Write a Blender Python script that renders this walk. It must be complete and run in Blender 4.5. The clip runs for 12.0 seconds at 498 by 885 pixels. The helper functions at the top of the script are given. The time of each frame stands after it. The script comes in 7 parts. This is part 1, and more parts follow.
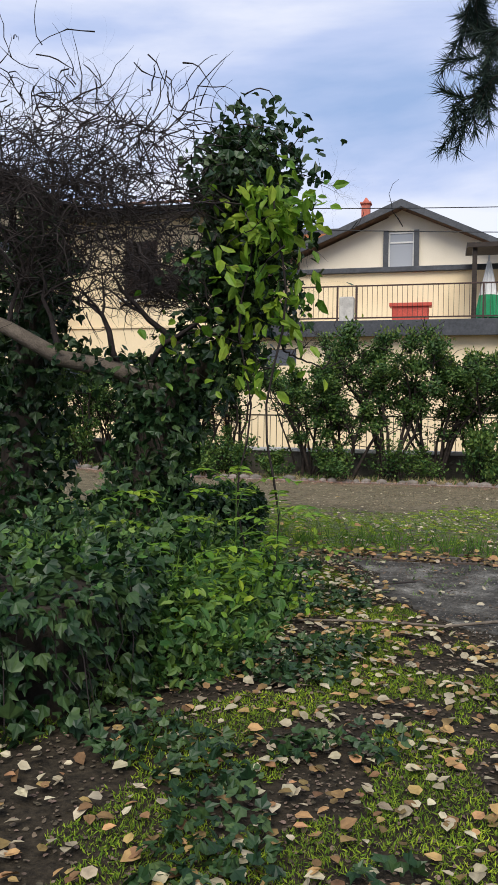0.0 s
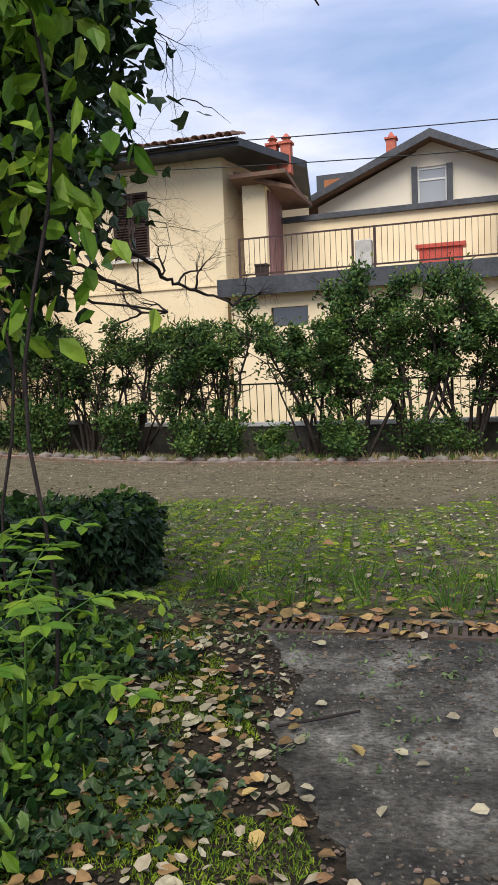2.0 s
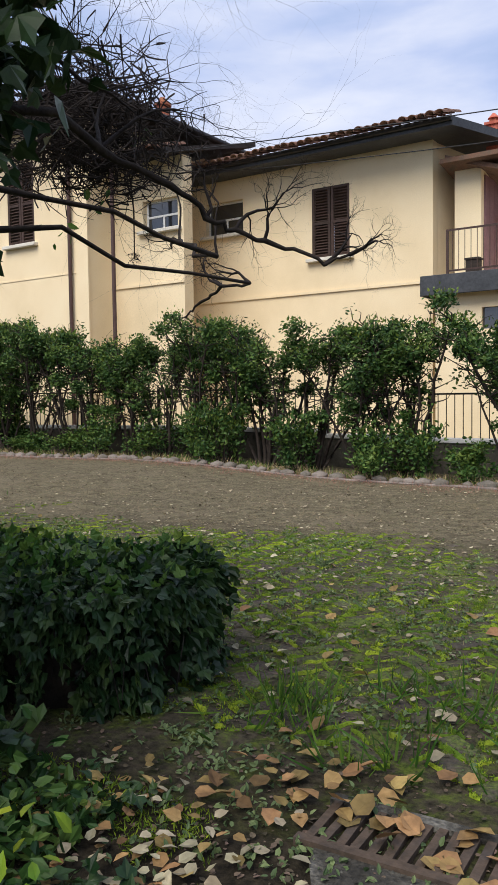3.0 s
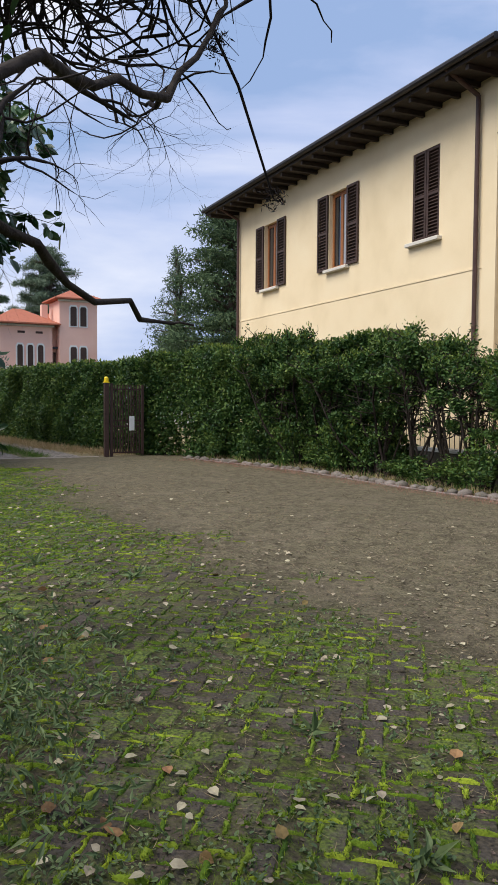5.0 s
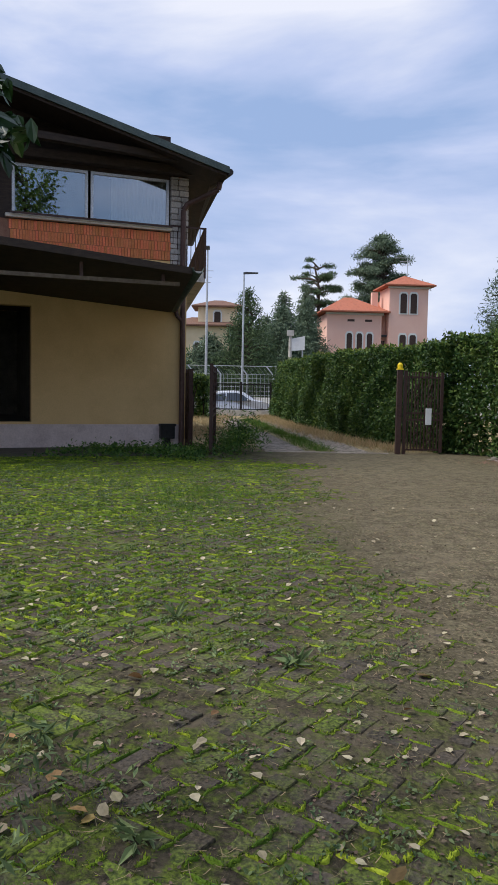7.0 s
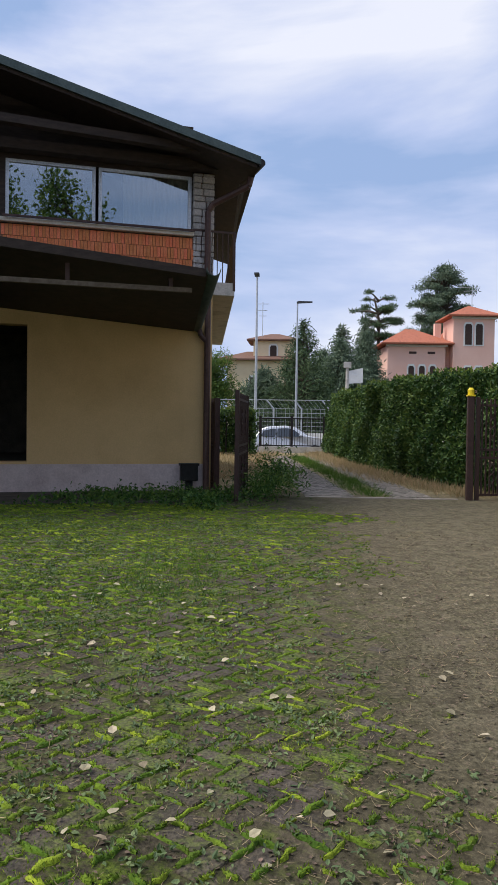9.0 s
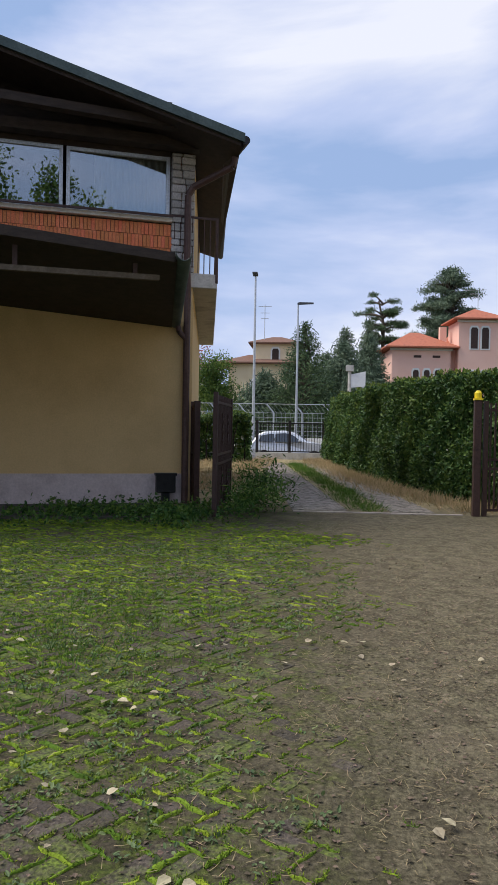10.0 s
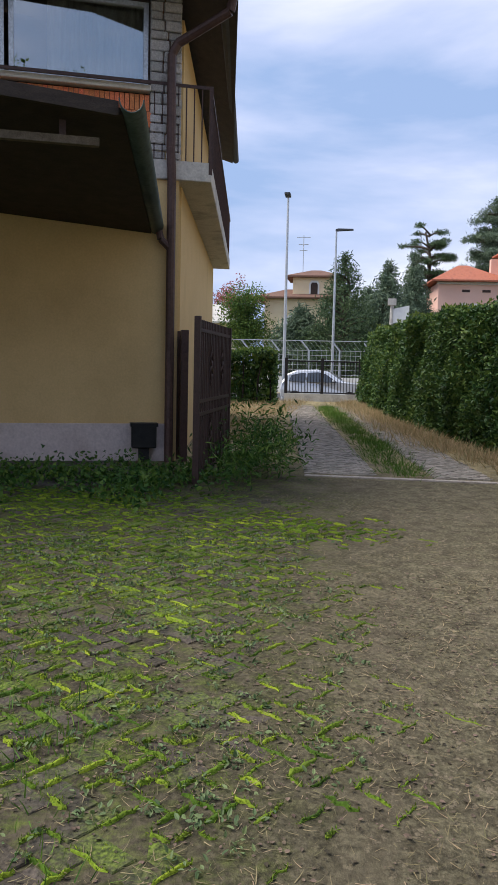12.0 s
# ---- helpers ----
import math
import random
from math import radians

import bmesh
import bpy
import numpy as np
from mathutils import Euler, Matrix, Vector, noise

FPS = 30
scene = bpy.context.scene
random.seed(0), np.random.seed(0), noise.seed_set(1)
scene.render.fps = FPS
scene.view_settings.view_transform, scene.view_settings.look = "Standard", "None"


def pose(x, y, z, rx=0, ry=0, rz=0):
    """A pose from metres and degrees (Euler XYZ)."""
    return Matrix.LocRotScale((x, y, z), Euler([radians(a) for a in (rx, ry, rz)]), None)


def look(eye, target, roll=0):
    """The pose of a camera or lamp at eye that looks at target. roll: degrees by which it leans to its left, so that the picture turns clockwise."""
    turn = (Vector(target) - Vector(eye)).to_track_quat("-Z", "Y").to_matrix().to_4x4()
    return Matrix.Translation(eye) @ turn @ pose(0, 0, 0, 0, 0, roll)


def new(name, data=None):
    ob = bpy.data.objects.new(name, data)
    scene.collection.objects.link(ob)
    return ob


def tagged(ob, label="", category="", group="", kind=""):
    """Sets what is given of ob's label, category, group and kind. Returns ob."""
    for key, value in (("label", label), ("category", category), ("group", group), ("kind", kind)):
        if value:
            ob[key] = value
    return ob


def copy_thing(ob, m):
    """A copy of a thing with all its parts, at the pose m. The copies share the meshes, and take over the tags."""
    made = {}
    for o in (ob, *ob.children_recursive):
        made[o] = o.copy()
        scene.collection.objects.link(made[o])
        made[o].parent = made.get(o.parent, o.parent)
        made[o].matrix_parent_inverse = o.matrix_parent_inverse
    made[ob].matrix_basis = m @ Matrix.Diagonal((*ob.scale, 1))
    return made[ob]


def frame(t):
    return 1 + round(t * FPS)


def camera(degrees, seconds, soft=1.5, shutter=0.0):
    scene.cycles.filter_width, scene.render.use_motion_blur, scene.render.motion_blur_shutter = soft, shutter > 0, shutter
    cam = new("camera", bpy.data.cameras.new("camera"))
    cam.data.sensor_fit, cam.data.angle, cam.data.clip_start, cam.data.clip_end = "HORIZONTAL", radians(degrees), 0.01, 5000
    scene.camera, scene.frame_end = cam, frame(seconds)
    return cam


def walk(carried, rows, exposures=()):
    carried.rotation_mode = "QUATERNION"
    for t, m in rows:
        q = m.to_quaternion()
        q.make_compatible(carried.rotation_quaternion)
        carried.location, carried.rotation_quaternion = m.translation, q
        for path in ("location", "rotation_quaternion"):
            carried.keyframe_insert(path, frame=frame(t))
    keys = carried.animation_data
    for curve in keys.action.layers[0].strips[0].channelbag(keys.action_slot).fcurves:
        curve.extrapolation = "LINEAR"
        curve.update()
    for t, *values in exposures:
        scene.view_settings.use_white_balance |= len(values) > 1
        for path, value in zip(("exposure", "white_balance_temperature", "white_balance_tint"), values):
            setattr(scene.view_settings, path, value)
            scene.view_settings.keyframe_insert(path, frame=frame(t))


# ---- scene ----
cam = camera(34.9, 12.0)
PATH = [
    (0, (0.613, -6.259, 1.191), (0.120, -4.322, 1.117), 0.7),
    (0.5, (0.654, -5.515, 1.199), (0.163, -3.577, 1.139), -0.4),
    (1, (0.757, -4.767, 1.176), (0.264, -2.831, 1.071), -1.9),
    (1.5, (0.833, -4.012, 1.172), (0.285, -2.093, 1.032), -2.1),
    (2, (0.899, -3.260, 1.163), (0.278, -1.365, 1.016), -2.3),
    (2.5, (0.934, -2.397, 1.145), (0.094, -0.586, 1.031), -1.9),
    (2.7, (0.900, -2.050, 1.142), (-0.048, -0.293, 1.031), -1.4),
    (4.3, (-0.071, 0.666, 1.337), (-1.709, 1.807, 1.221), 0.1),
    (4.5, (-0.170, 0.892, 1.388), (-1.856, 1.963, 1.280), 0.2),
    (5, (-0.505, 1.390, 1.433), (-2.327, 2.209, 1.331), 0.4),
    (5.5, (-0.861, 1.926, 1.428), (-2.783, 2.467, 1.311), 0.2),
    (6, (-1.424, 2.374, 1.413), (-3.400, 2.657, 1.294), -0.1),
    (6.5, (-1.994, 2.696, 1.423), (-3.988, 2.813, 1.310), 0.6),
    (7, (-2.710, 2.928, 1.452), (-4.705, 2.939, 1.312), 1.1),
    (7.5, (-3.432, 3.117, 1.421), (-5.425, 3.060, 1.270), 0.8),
    (7.7, (-3.777, 3.186, 1.418), (-5.771, 3.104, 1.286), 0.8),
    (9.3, (-6.285, 3.516, 1.362), (-8.279, 3.364, 1.319), 0.9),
    (9.5, (-6.583, 3.597, 1.372), (-8.576, 3.439, 1.320), 1.3),
    (10, (-7.362, 3.701, 1.403), (-9.355, 3.542, 1.363), 1.0),
    (10.5, (-8.109, 3.819, 1.416), (-10.102, 3.653, 1.380), 1.1),
    (11, (-8.954, 3.893, 1.421), (-10.943, 3.702, 1.345), 1.3),
    (11.5, (-9.768, 3.933, 1.403), (-11.749, 3.706, 1.260), 1.4),
    (12, (-10.617, 3.994, 1.393), (-12.591, 3.735, 1.197), 1.3),
]
walk(cam, [(t, look(eye, target, roll)) for t, eye, target, roll in PATH], [(0.0, 0.3), (1.5, 0.42), (2.5, 0.28), (4.5, 0.4), (5.2, 0.22), (10.0, 0.25), (12.0, 0.4)])

# ---- world, sun ----
SUN_ELEV, SUN_AZ = 52.0, 176.0     # degrees; azimuth measured from +y towards +x
world = bpy.data.worlds.new("sky_world")
scene.world = world
world.use_nodes = True
wn, wl = world.node_tree.nodes, world.node_tree.links
wn.clear()
w_out = wn.new("ShaderNodeOutputWorld")
w_bg = wn.new("ShaderNodeBackground")
w_bg.inputs["Strength"].default_value = 0.1
w_sky = wn.new("ShaderNodeTexSky")
w_sky.sky_type = "NISHITA"
w_sky.sun_disc = False
w_sky.sun_elevation = radians(SUN_ELEV)
w_sky.sun_rotation = radians(SUN_AZ)
w_tc = wn.new("ShaderNodeTexCoord")
w_map = wn.new("ShaderNodeMapping")
w_map.inputs["Scale"].default_value = (1.0, 1.0, 3.6)
w_map.inputs["Rotation"].default_value = (0.1, 0.16, 0.3)
wl.new(w_tc.outputs["Generated"], w_map.inputs["Vector"])
w_n1 = wn.new("ShaderNodeTexNoise")
w_n1.inputs["Scale"].default_value = 1.7
w_n1.inputs["Detail"].default_value = 7.0
w_n1.inputs["Roughness"].default_value = 0.52
w_n1.inputs["Distortion"].default_value = 0.25
wl.new(w_map.outputs["Vector"], w_n1.inputs["Vector"])
w_ramp = wn.new("ShaderNodeValToRGB")
w_ramp.color_ramp.elements[0].position = 0.39
w_ramp.color_ramp.elements[0].color = (3.0, 4.2, 6.8, 1)
w_ramp.color_ramp.elements[1].position = 0.63
w_ramp.color_ramp.elements[1].color = (8.0, 8.2, 9.2, 1)
w_mid = w_ramp.color_ramp.elements.new(0.49)
w_mid.color = (4.8, 5.6, 8.0, 1)
wl.new(w_n1.outputs["Fac"], w_ramp.inputs["Fac"])
w_mix = wn.new("ShaderNodeMixRGB")
w_mix.inputs["Fac"].default_value = 0.88
wl.new(w_sky.outputs["Color"], w_mix.inputs["Color1"])
wl.new(w_ramp.outputs["Color"], w_mix.inputs["Color2"])
wl.new(w_mix.outputs["Color"], w_bg.inputs["Color"])
wl.new(w_bg.outputs["Background"], w_out.inputs["Surface"])

sun_data = bpy.data.lights.new("sun", "SUN")
sun_data.energy = 3.2
sun_data.angle = radians(42)
sun_data.color = (1.0, 0.95, 0.87)
sun = new("sun", sun_data)
az, el = radians(SUN_AZ), radians(SUN_ELEV)
sun_dir = Vector((math.sin(az) * math.cos(el), math.cos(az) * math.cos(el), math.sin(el)))
sun.matrix_world = look(sun_dir * 60, (0, 0, 0))


# ---- materials ----
def material(name, colours, scale=3.0, rough=0.8, bump=0.2, bump_scale=None, metal=0.0, island=0.0, object_rand=0.0,
             detail=6.0, spec=0.3, fine=0.25, translucent=0.0, stretch=None, hue=None):
    """Colour from two noises (wide stains and fine grain), with bump; island / object_rand vary the value per piece."""
    m = bpy.data.materials.new(name)
    m.use_nodes = True
    n, l = m.node_tree.nodes, m.node_tree.links
    b = n["Principled BSDF"]
    b.inputs["Roughness"].default_value = rough
    b.inputs["Metallic"].default_value = metal
    b.inputs["Specular IOR Level"].default_value = spec
    geo = n.new("ShaderNodeNewGeometry")
    vec = geo.outputs["Position"]
    if stretch:
        mp = n.new("ShaderNodeMapping")
        mp.inputs["Scale"].default_value = stretch
        l.new(vec, mp.inputs["Vector"])
        vec = mp.outputs["Vector"]
    t1 = n.new("ShaderNodeTexNoise")
    t1.inputs["Scale"].default_value = scale
    t1.inputs["Detail"].default_value = detail
    t1.inputs["Roughness"].default_value = 0.6
    l.new(vec, t1.inputs["Vector"])
    ramp = n.new("ShaderNodeValToRGB")
    el_ = ramp.color_ramp.elements
    while len(el_) < len(colours):
        el_.new(0.5)
    for i, c in enumerate(colours):
        el_[i].position = 0.3 + 0.4 * i / max(1, len(colours) - 1)
        el_[i].color = (*c, 1)
    l.new(t1.outputs["Fac"], ramp.inputs["Fac"])
    col = ramp.outputs["Color"]
    t2 = n.new("ShaderNodeTexNoise")
    t2.inputs["Scale"].default_value = bump_scale or scale * 9
    t2.inputs["Detail"].default_value = 5.0
    l.new(vec, t2.inputs["Vector"])
    val = n.new("ShaderNodeMapRange")
    val.inputs["From Min"].default_value, val.inputs["From Max"].default_value = 0.25, 0.75
    val.inputs["To Min"].default_value, val.inputs["To Max"].default_value = 1 - fine, 1 + fine
    l.new(t2.outputs["Fac"], val.inputs["Value"])
    hsv = n.new("ShaderNodeHueSaturation")
    l.new(col, hsv.inputs["Color"])
    l.new(val.outputs["Result"], hsv.inputs["Value"])
    out = hsv.outputs["Color"]
    if island or object_rand:
        amount = island or object_rand
        src = geo.outputs["Random Per Island"] if island else n.new("ShaderNodeObjectInfo").outputs["Random"]
        mr = n.new("ShaderNodeMapRange")
        mr.inputs["To Min"].default_value, mr.inputs["To Max"].default_value = 1 - amount, 1 + amount
        l.new(src, mr.inputs["Value"])
        mh = n.new("ShaderNodeMapRange")
        mh.inputs["To Min"].default_value, mh.inputs["To Max"].default_value = hue or (0.5 + 0.05 * amount, 0.5 - 0.07 * amount)
        if hue:
            wn_ = n.new("ShaderNodeTexWhiteNoise")
            wn_.noise_dimensions = "1D"
            l.new(src, wn_.inputs["W"])
            l.new(wn_.outputs["Value"], mh.inputs["Value"])
        else:
            l.new(src, mh.inputs["Value"])
        h2 = n.new("ShaderNodeHueSaturation")
        l.new(out, h2.inputs["Color"])
        l.new(mr.outputs["Result"], h2.inputs["Value"])
        l.new(mh.outputs["Result"], h2.inputs["Hue"])
        out = h2.outputs["Color"]
    l.new(out, b.inputs["Base Color"])
    if bump:
        bp = n.new("ShaderNodeBump")
        bp.inputs["Strength"].default_value = bump
        bp.inputs["Distance"].default_value = 0.02
        l.new(t2.outputs["Fac"], bp.inputs["Height"])
        l.new(bp.outputs["Normal"], b.inputs["Normal"])
    if translucent:
        tr = n.new("ShaderNodeBsdfTranslucent")
        l.new(out, tr.inputs["Color"])
        mx = n.new("ShaderNodeMixShader")
        mx.inputs["Fac"].default_value = translucent
        l.new(b.outputs["BSDF"], mx.inputs[1])
        l.new(tr.outputs["BSDF"], mx.inputs[2])
        l.new(mx.outputs["Shader"], n["Material Output"].inputs["Surface"])
    return m


def glass_material(name, tint=(0.02, 0.025, 0.03), rough=0.04):
    m = bpy.data.materials.new(name)
    m.use_nodes = True
    b = m.node_tree.nodes["Principled BSDF"]
    b.inputs["Base Color"].default_value = (*tint, 1)
    b.inputs["Roughness"].default_value = rough
    b.inputs["Specular IOR Level"].default_value = 0.9
    b.inputs["Coat Weight"].default_value = 0.6
    b.inputs["Coat Roughness"].default_value = 0.02
    return m


def mirror_glass(name, share=0.27):
    """Coated window glass: part mirror, part see-through."""
    m = bpy.data.materials.new(name)
    m.use_nodes = True
    n, l = m.node_tree.nodes, m.node_tree.links
    gl = n.new("ShaderNodeBsdfGlossy")
    gl.inputs["Color"].default_value = (0.86, 0.9, 0.93, 1)
    gl.inputs["Roughness"].default_value = 0.012
    tr = n.new("ShaderNodeBsdfTransparent")
    tr.inputs["Color"].default_value = (0.75, 0.78, 0.76, 1)
    mx = n.new("ShaderNodeMixShader")
    mx.inputs["Fac"].default_value = share
    l.new(tr.outputs["BSDF"], mx.inputs[1])
    l.new(gl.outputs["BSDF"], mx.inputs[2])
    l.new(mx.outputs["Shader"], n["Material Output"].inputs["Surface"])
    return m


M_MIRRORGLASS = mirror_glass("coated_window_glass")
M_YELLOW = material("yellow_render", [(0.74, 0.595, 0.375), (0.81, 0.66, 0.43), (0.84, 0.7, 0.47)], 0.7, 0.9, 0.12, 40, fine=0.06)
M_CREAM = material("cream_render", [(0.74, 0.66, 0.52), (0.82, 0.74, 0.6)], 0.6, 0.9, 0.1, 40, fine=0.05)
M_OCHRE = material("ochre_render", [(0.56, 0.39, 0.18), (0.66, 0.47, 0.225), (0.61, 0.43, 0.2)], 0.6, 0.9, 0.12, 40, fine=0.07)
M_PLINTH = material("grey_pink_plinth", [(0.5, 0.41, 0.385), (0.62, 0.53, 0.5), (0.43, 0.35, 0.33)], 1.4, 0.9, 0.25, 30, fine=0.12)
M_PINK = material("pink_render", [(0.8, 0.48, 0.38), (0.85, 0.55, 0.45)], 0.4, 0.9, 0.05, 20, fine=0.05)
M_WHITE = material("white_paint", [(0.72, 0.71, 0.68), (0.8, 0.79, 0.76)], 2, 0.6, 0.05, fine=0.05)
M_STONE_TRIM = material("pale_stone_trim", [(0.58, 0.54, 0.46), (0.68, 0.64, 0.56)], 3, 0.85, 0.1, fine=0.1)
M_SHUTTER = material("brown_shutter_wood", [(0.045, 0.026, 0.02), (0.075, 0.045, 0.034)], 6, 0.6, 0.15, 60, fine=0.2, object_rand=0.15)
M_DARKWOOD = material("dark_stained_wood", [(0.022, 0.016, 0.013), (0.05, 0.036, 0.028)], 5, 0.7, 0.2, 50, stretch=(1, 1, 4))
M_FRAMEWOOD = material("orange_brown_window_wood", [(0.28, 0.1, 0.03), (0.36, 0.14, 0.05)], 6, 0.5, 0.1)
M_GREYFASCIA = material("dark_grey_sheet_metal", [(0.05, 0.053, 0.058), (0.085, 0.088, 0.095)], 2, 0.5, 0.08, metal=0.3)
M_GREENROOF = material("green_grey_metal", [(0.05, 0.07, 0.065), (0.09, 0.115, 0.105)], 3, 0.45, 0.05, metal=0.4)
M_TERRACOTTA = material("terracotta_tile", [(0.3, 0.095, 0.05), (0.42, 0.155, 0.085), (0.25, 0.09, 0.055)], 3, 0.85, 0.3, 40, island=0.25)
M_OLDTILE = material("weathered_roof_tile", [(0.1, 0.065, 0.05), (0.2, 0.11, 0.075), (0.13, 0.1, 0.075)], 4, 0.9, 0.4, 40, island=0.3)
M_BRICKRED = material("orange_facing_brick", [(0.6, 0.18, 0.07), (0.7, 0.25, 0.11)], 8, 0.8, 0.2, 60, object_rand=0.18)
M_MORTAR = material("dark_mortar", [(0.2, 0.1, 0.07), (0.26, 0.15, 0.1)], 10, 0.95, 0.2)
M_PIERSTONE = material("grey_split_stone", [(0.3, 0.29, 0.27), (0.46, 0.44, 0.42), (0.36, 0.35, 0.33)], 9, 0.9, 0.6, 50, object_rand=0.2)
M_CONCRETE = material("weathered_concrete", [(0.42, 0.4, 0.36), (0.55, 0.52, 0.47), (0.33, 0.31, 0.28)], 2, 0.9, 0.3, 30, fine=0.15)
M_IRON = material("brown_painted_iron", [(0.035, 0.02, 0.018), (0.065, 0.036, 0.03), (0.05, 0.03, 0.026)], 8, 0.5, 0.1, 60)
M_BLACKIRON = material("black_painted_iron", [(0.014, 0.012, 0.012), (0.03, 0.026, 0.026)], 8, 0.5, 0.1, 60)
M_PIPE = material("brown_painted_downpipe", [(0.06, 0.032, 0.027), (0.1, 0.058, 0.05)], 3, 0.45, 0.05)
M_GALV = material("galvanised_steel", [(0.42, 0.45, 0.47), (0.55, 0.57, 0.6)], 4, 0.4, 0.05, metal=0.6)
M_GLASS = glass_material("dark_window_glass")
M_GLASSBLUE = glass_material("pale_window_glass", (0.34, 0.35, 0.36), 0.06)
M_CURTAIN = material("pale_curtain", [(0.4, 0.37, 0.33), (0.55, 0.52, 0.48)], 4, 0.9, 0.0, stretch=(6, 6, 0.2))
M_BLACK = material("black_plastic", [(0.012, 0.012, 0.012), (0.025, 0.025, 0.025)], 9, 0.5, 0.05)
M_YELLOWLAMP = material("yellow_plastic", [(0.85, 0.62, 0.02), (0.9, 0.7, 0.04)], 5, 0.35, 0.0, fine=0.03)
M_SIGNWHITE = material("white_enamel", [(0.72, 0.72, 0.7), (0.8, 0.8, 0.78)], 6, 0.4, 0.0, fine=0.05)
M_CARPAINT = material("silver_car_paint", [(0.62, 0.64, 0.68), (0.68, 0.7, 0.74)], 1, 0.25, 0.0, metal=0.35, spec=0.6, fine=0.02)
M_RUBBER = material("tyre_rubber", [(0.012, 0.012, 0.012), (0.025, 0.025, 0.025)], 9, 0.8, 0.1)
M_REDBOX = material("red_plastic", [(0.42, 0.06, 0.04), (0.52, 0.09, 0.06)], 4, 0.5, 0.05)
M_MAUVE = material("mauve_door_paint", [(0.2, 0.1, 0.11), (0.27, 0.15, 0.155)], 4, 0.6, 0.05)
M_BARK = material("rough_bark", [(0.035, 0.026, 0.02), (0.1, 0.078, 0.06), (0.06, 0.046, 0.036)], 9, 0.95, 0.8, 40, stretch=(1, 1, 0.35))
M_DARKBARK = material("dark_hedge_bark", [(0.016, 0.012, 0.01), (0.05, 0.038, 0.03)], 12, 0.9, 0.5, 50)
M_TWIG = material("bare_twig_bark", [(0.013, 0.01, 0.009), (0.04, 0.03, 0.027)], 12, 0.9, 0.3)
M_PALEBARK = material("pale_branch_bark", [(0.1, 0.08, 0.06), (0.19, 0.155, 0.12)], 10, 0.95, 0.5)
M_IVY = material("ivy_leaf", [(0.01, 0.028, 0.01), (0.027, 0.062, 0.018), (0.016, 0.042, 0.017)], 4, 0.42, 0.1, island=0.6, spec=0.28, translucent=0.1)
M_LEAFBRIGHT = material("bright_green_leaf", [(0.08, 0.2, 0.018), (0.15, 0.28, 0.024), (0.25, 0.33, 0.032)], 3, 0.5, 0.1, island=0.35, translucent=0.4)
M_UNDER = material("undergrowth_leaf", [(0.028, 0.08, 0.016), (0.058, 0.14, 0.022), (0.11, 0.19, 0.032)], 3, 0.55, 0.1, island=0.5, translucent=0.25)
M_HEDGE = material("hedge_leaf", [(0.023, 0.062, 0.016), (0.05, 0.115, 0.025), (0.085, 0.155, 0.032)], 1.6, 0.5, 0.1, island=0.65, spec=0.28, translucent=0.15)
M_HEDGETOP = material("hedge_young_leaf", [(0.09, 0.15, 0.02), (0.15, 0.21, 0.035)], 3, 0.5, 0.1, island=0.4, translucent=0.3)
M_LAUREL = material("laurel_leaf", [(0.014, 0.05, 0.013), (0.032, 0.09, 0.02)], 4, 0.3, 0.05, island=0.5, spec=0.6, translucent=0.12)
M_CONIFER = material("conifer_needles", [(0.045, 0.088, 0.04), (0.11, 0.17, 0.075)], 0.6, 0.7, 0.0, island=0.5, translucent=0.1)
M_CEDAR = material("cedar_needles", [(0.075, 0.12, 0.078), (0.17, 0.23, 0.145)], 0.4, 0.7, 0.0, island=0.5, translucent=0.1)
M_BROADLEAF = material("broadleaf_crown", [(0.05, 0.11, 0.02), (0.12, 0.2, 0.035)], 0.5, 0.6, 0.0, island=0.5, translucent=0.2)
M_REDLEAF = material("reddish_crown", [(0.3, 0.1, 0.08), (0.4, 0.16, 0.12)], 0.5, 0.6, 0.0, island=0.4, translucent=0.2)
M_PINE = material("pine_needles", [(0.014, 0.03, 0.02), (0.03, 0.055, 0.035)], 3, 0.6, 0.0, island=0.4)
M_FALLEN = material("fallen_leaf", [(0.12, 0.065, 0.03), (0.32, 0.19, 0.08), (0.2, 0.11, 0.045)], 5, 0.75, 0.2, island=0.6, translucent=0.12, hue=(0.485, 0.53))
M_FALLENPALE = material("pale_fallen_leaf", [(0.24, 0.19, 0.115), (0.46, 0.4, 0.28)], 5, 0.7, 0.2, island=0.35, translucent=0.1, hue=(0.49, 0.52))
M_DRYGRASS = material("dry_grass", [(0.33, 0.25, 0.13), (0.46, 0.37, 0.2)], 2, 0.9, 0.0, island=0.35, translucent=0.2)
M_STRAW = material("weathered_straw", [(0.14, 0.115, 0.055), (0.3, 0.25, 0.135)], 3, 0.9, 0.0, island=0.5)
M_GRASS = material("green_grass", [(0.05, 0.13, 0.015), (0.1, 0.2, 0.025)], 2, 0.7, 0.0, island=0.4, translucent=0.25)
M_MOSS = material("bright_moss", [(0.06, 0.105, 0.01), (0.13, 0.21, 0.015), (0.24, 0.34, 0.025)], 2.2, 0.95, 0.5, 90, island=0.45)
M_WEED = material("weed_leaf", [(0.07, 0.12, 0.045), (0.17, 0.23, 0.095)], 3, 0.6, 0.1, island=0.4, translucent=0.2)


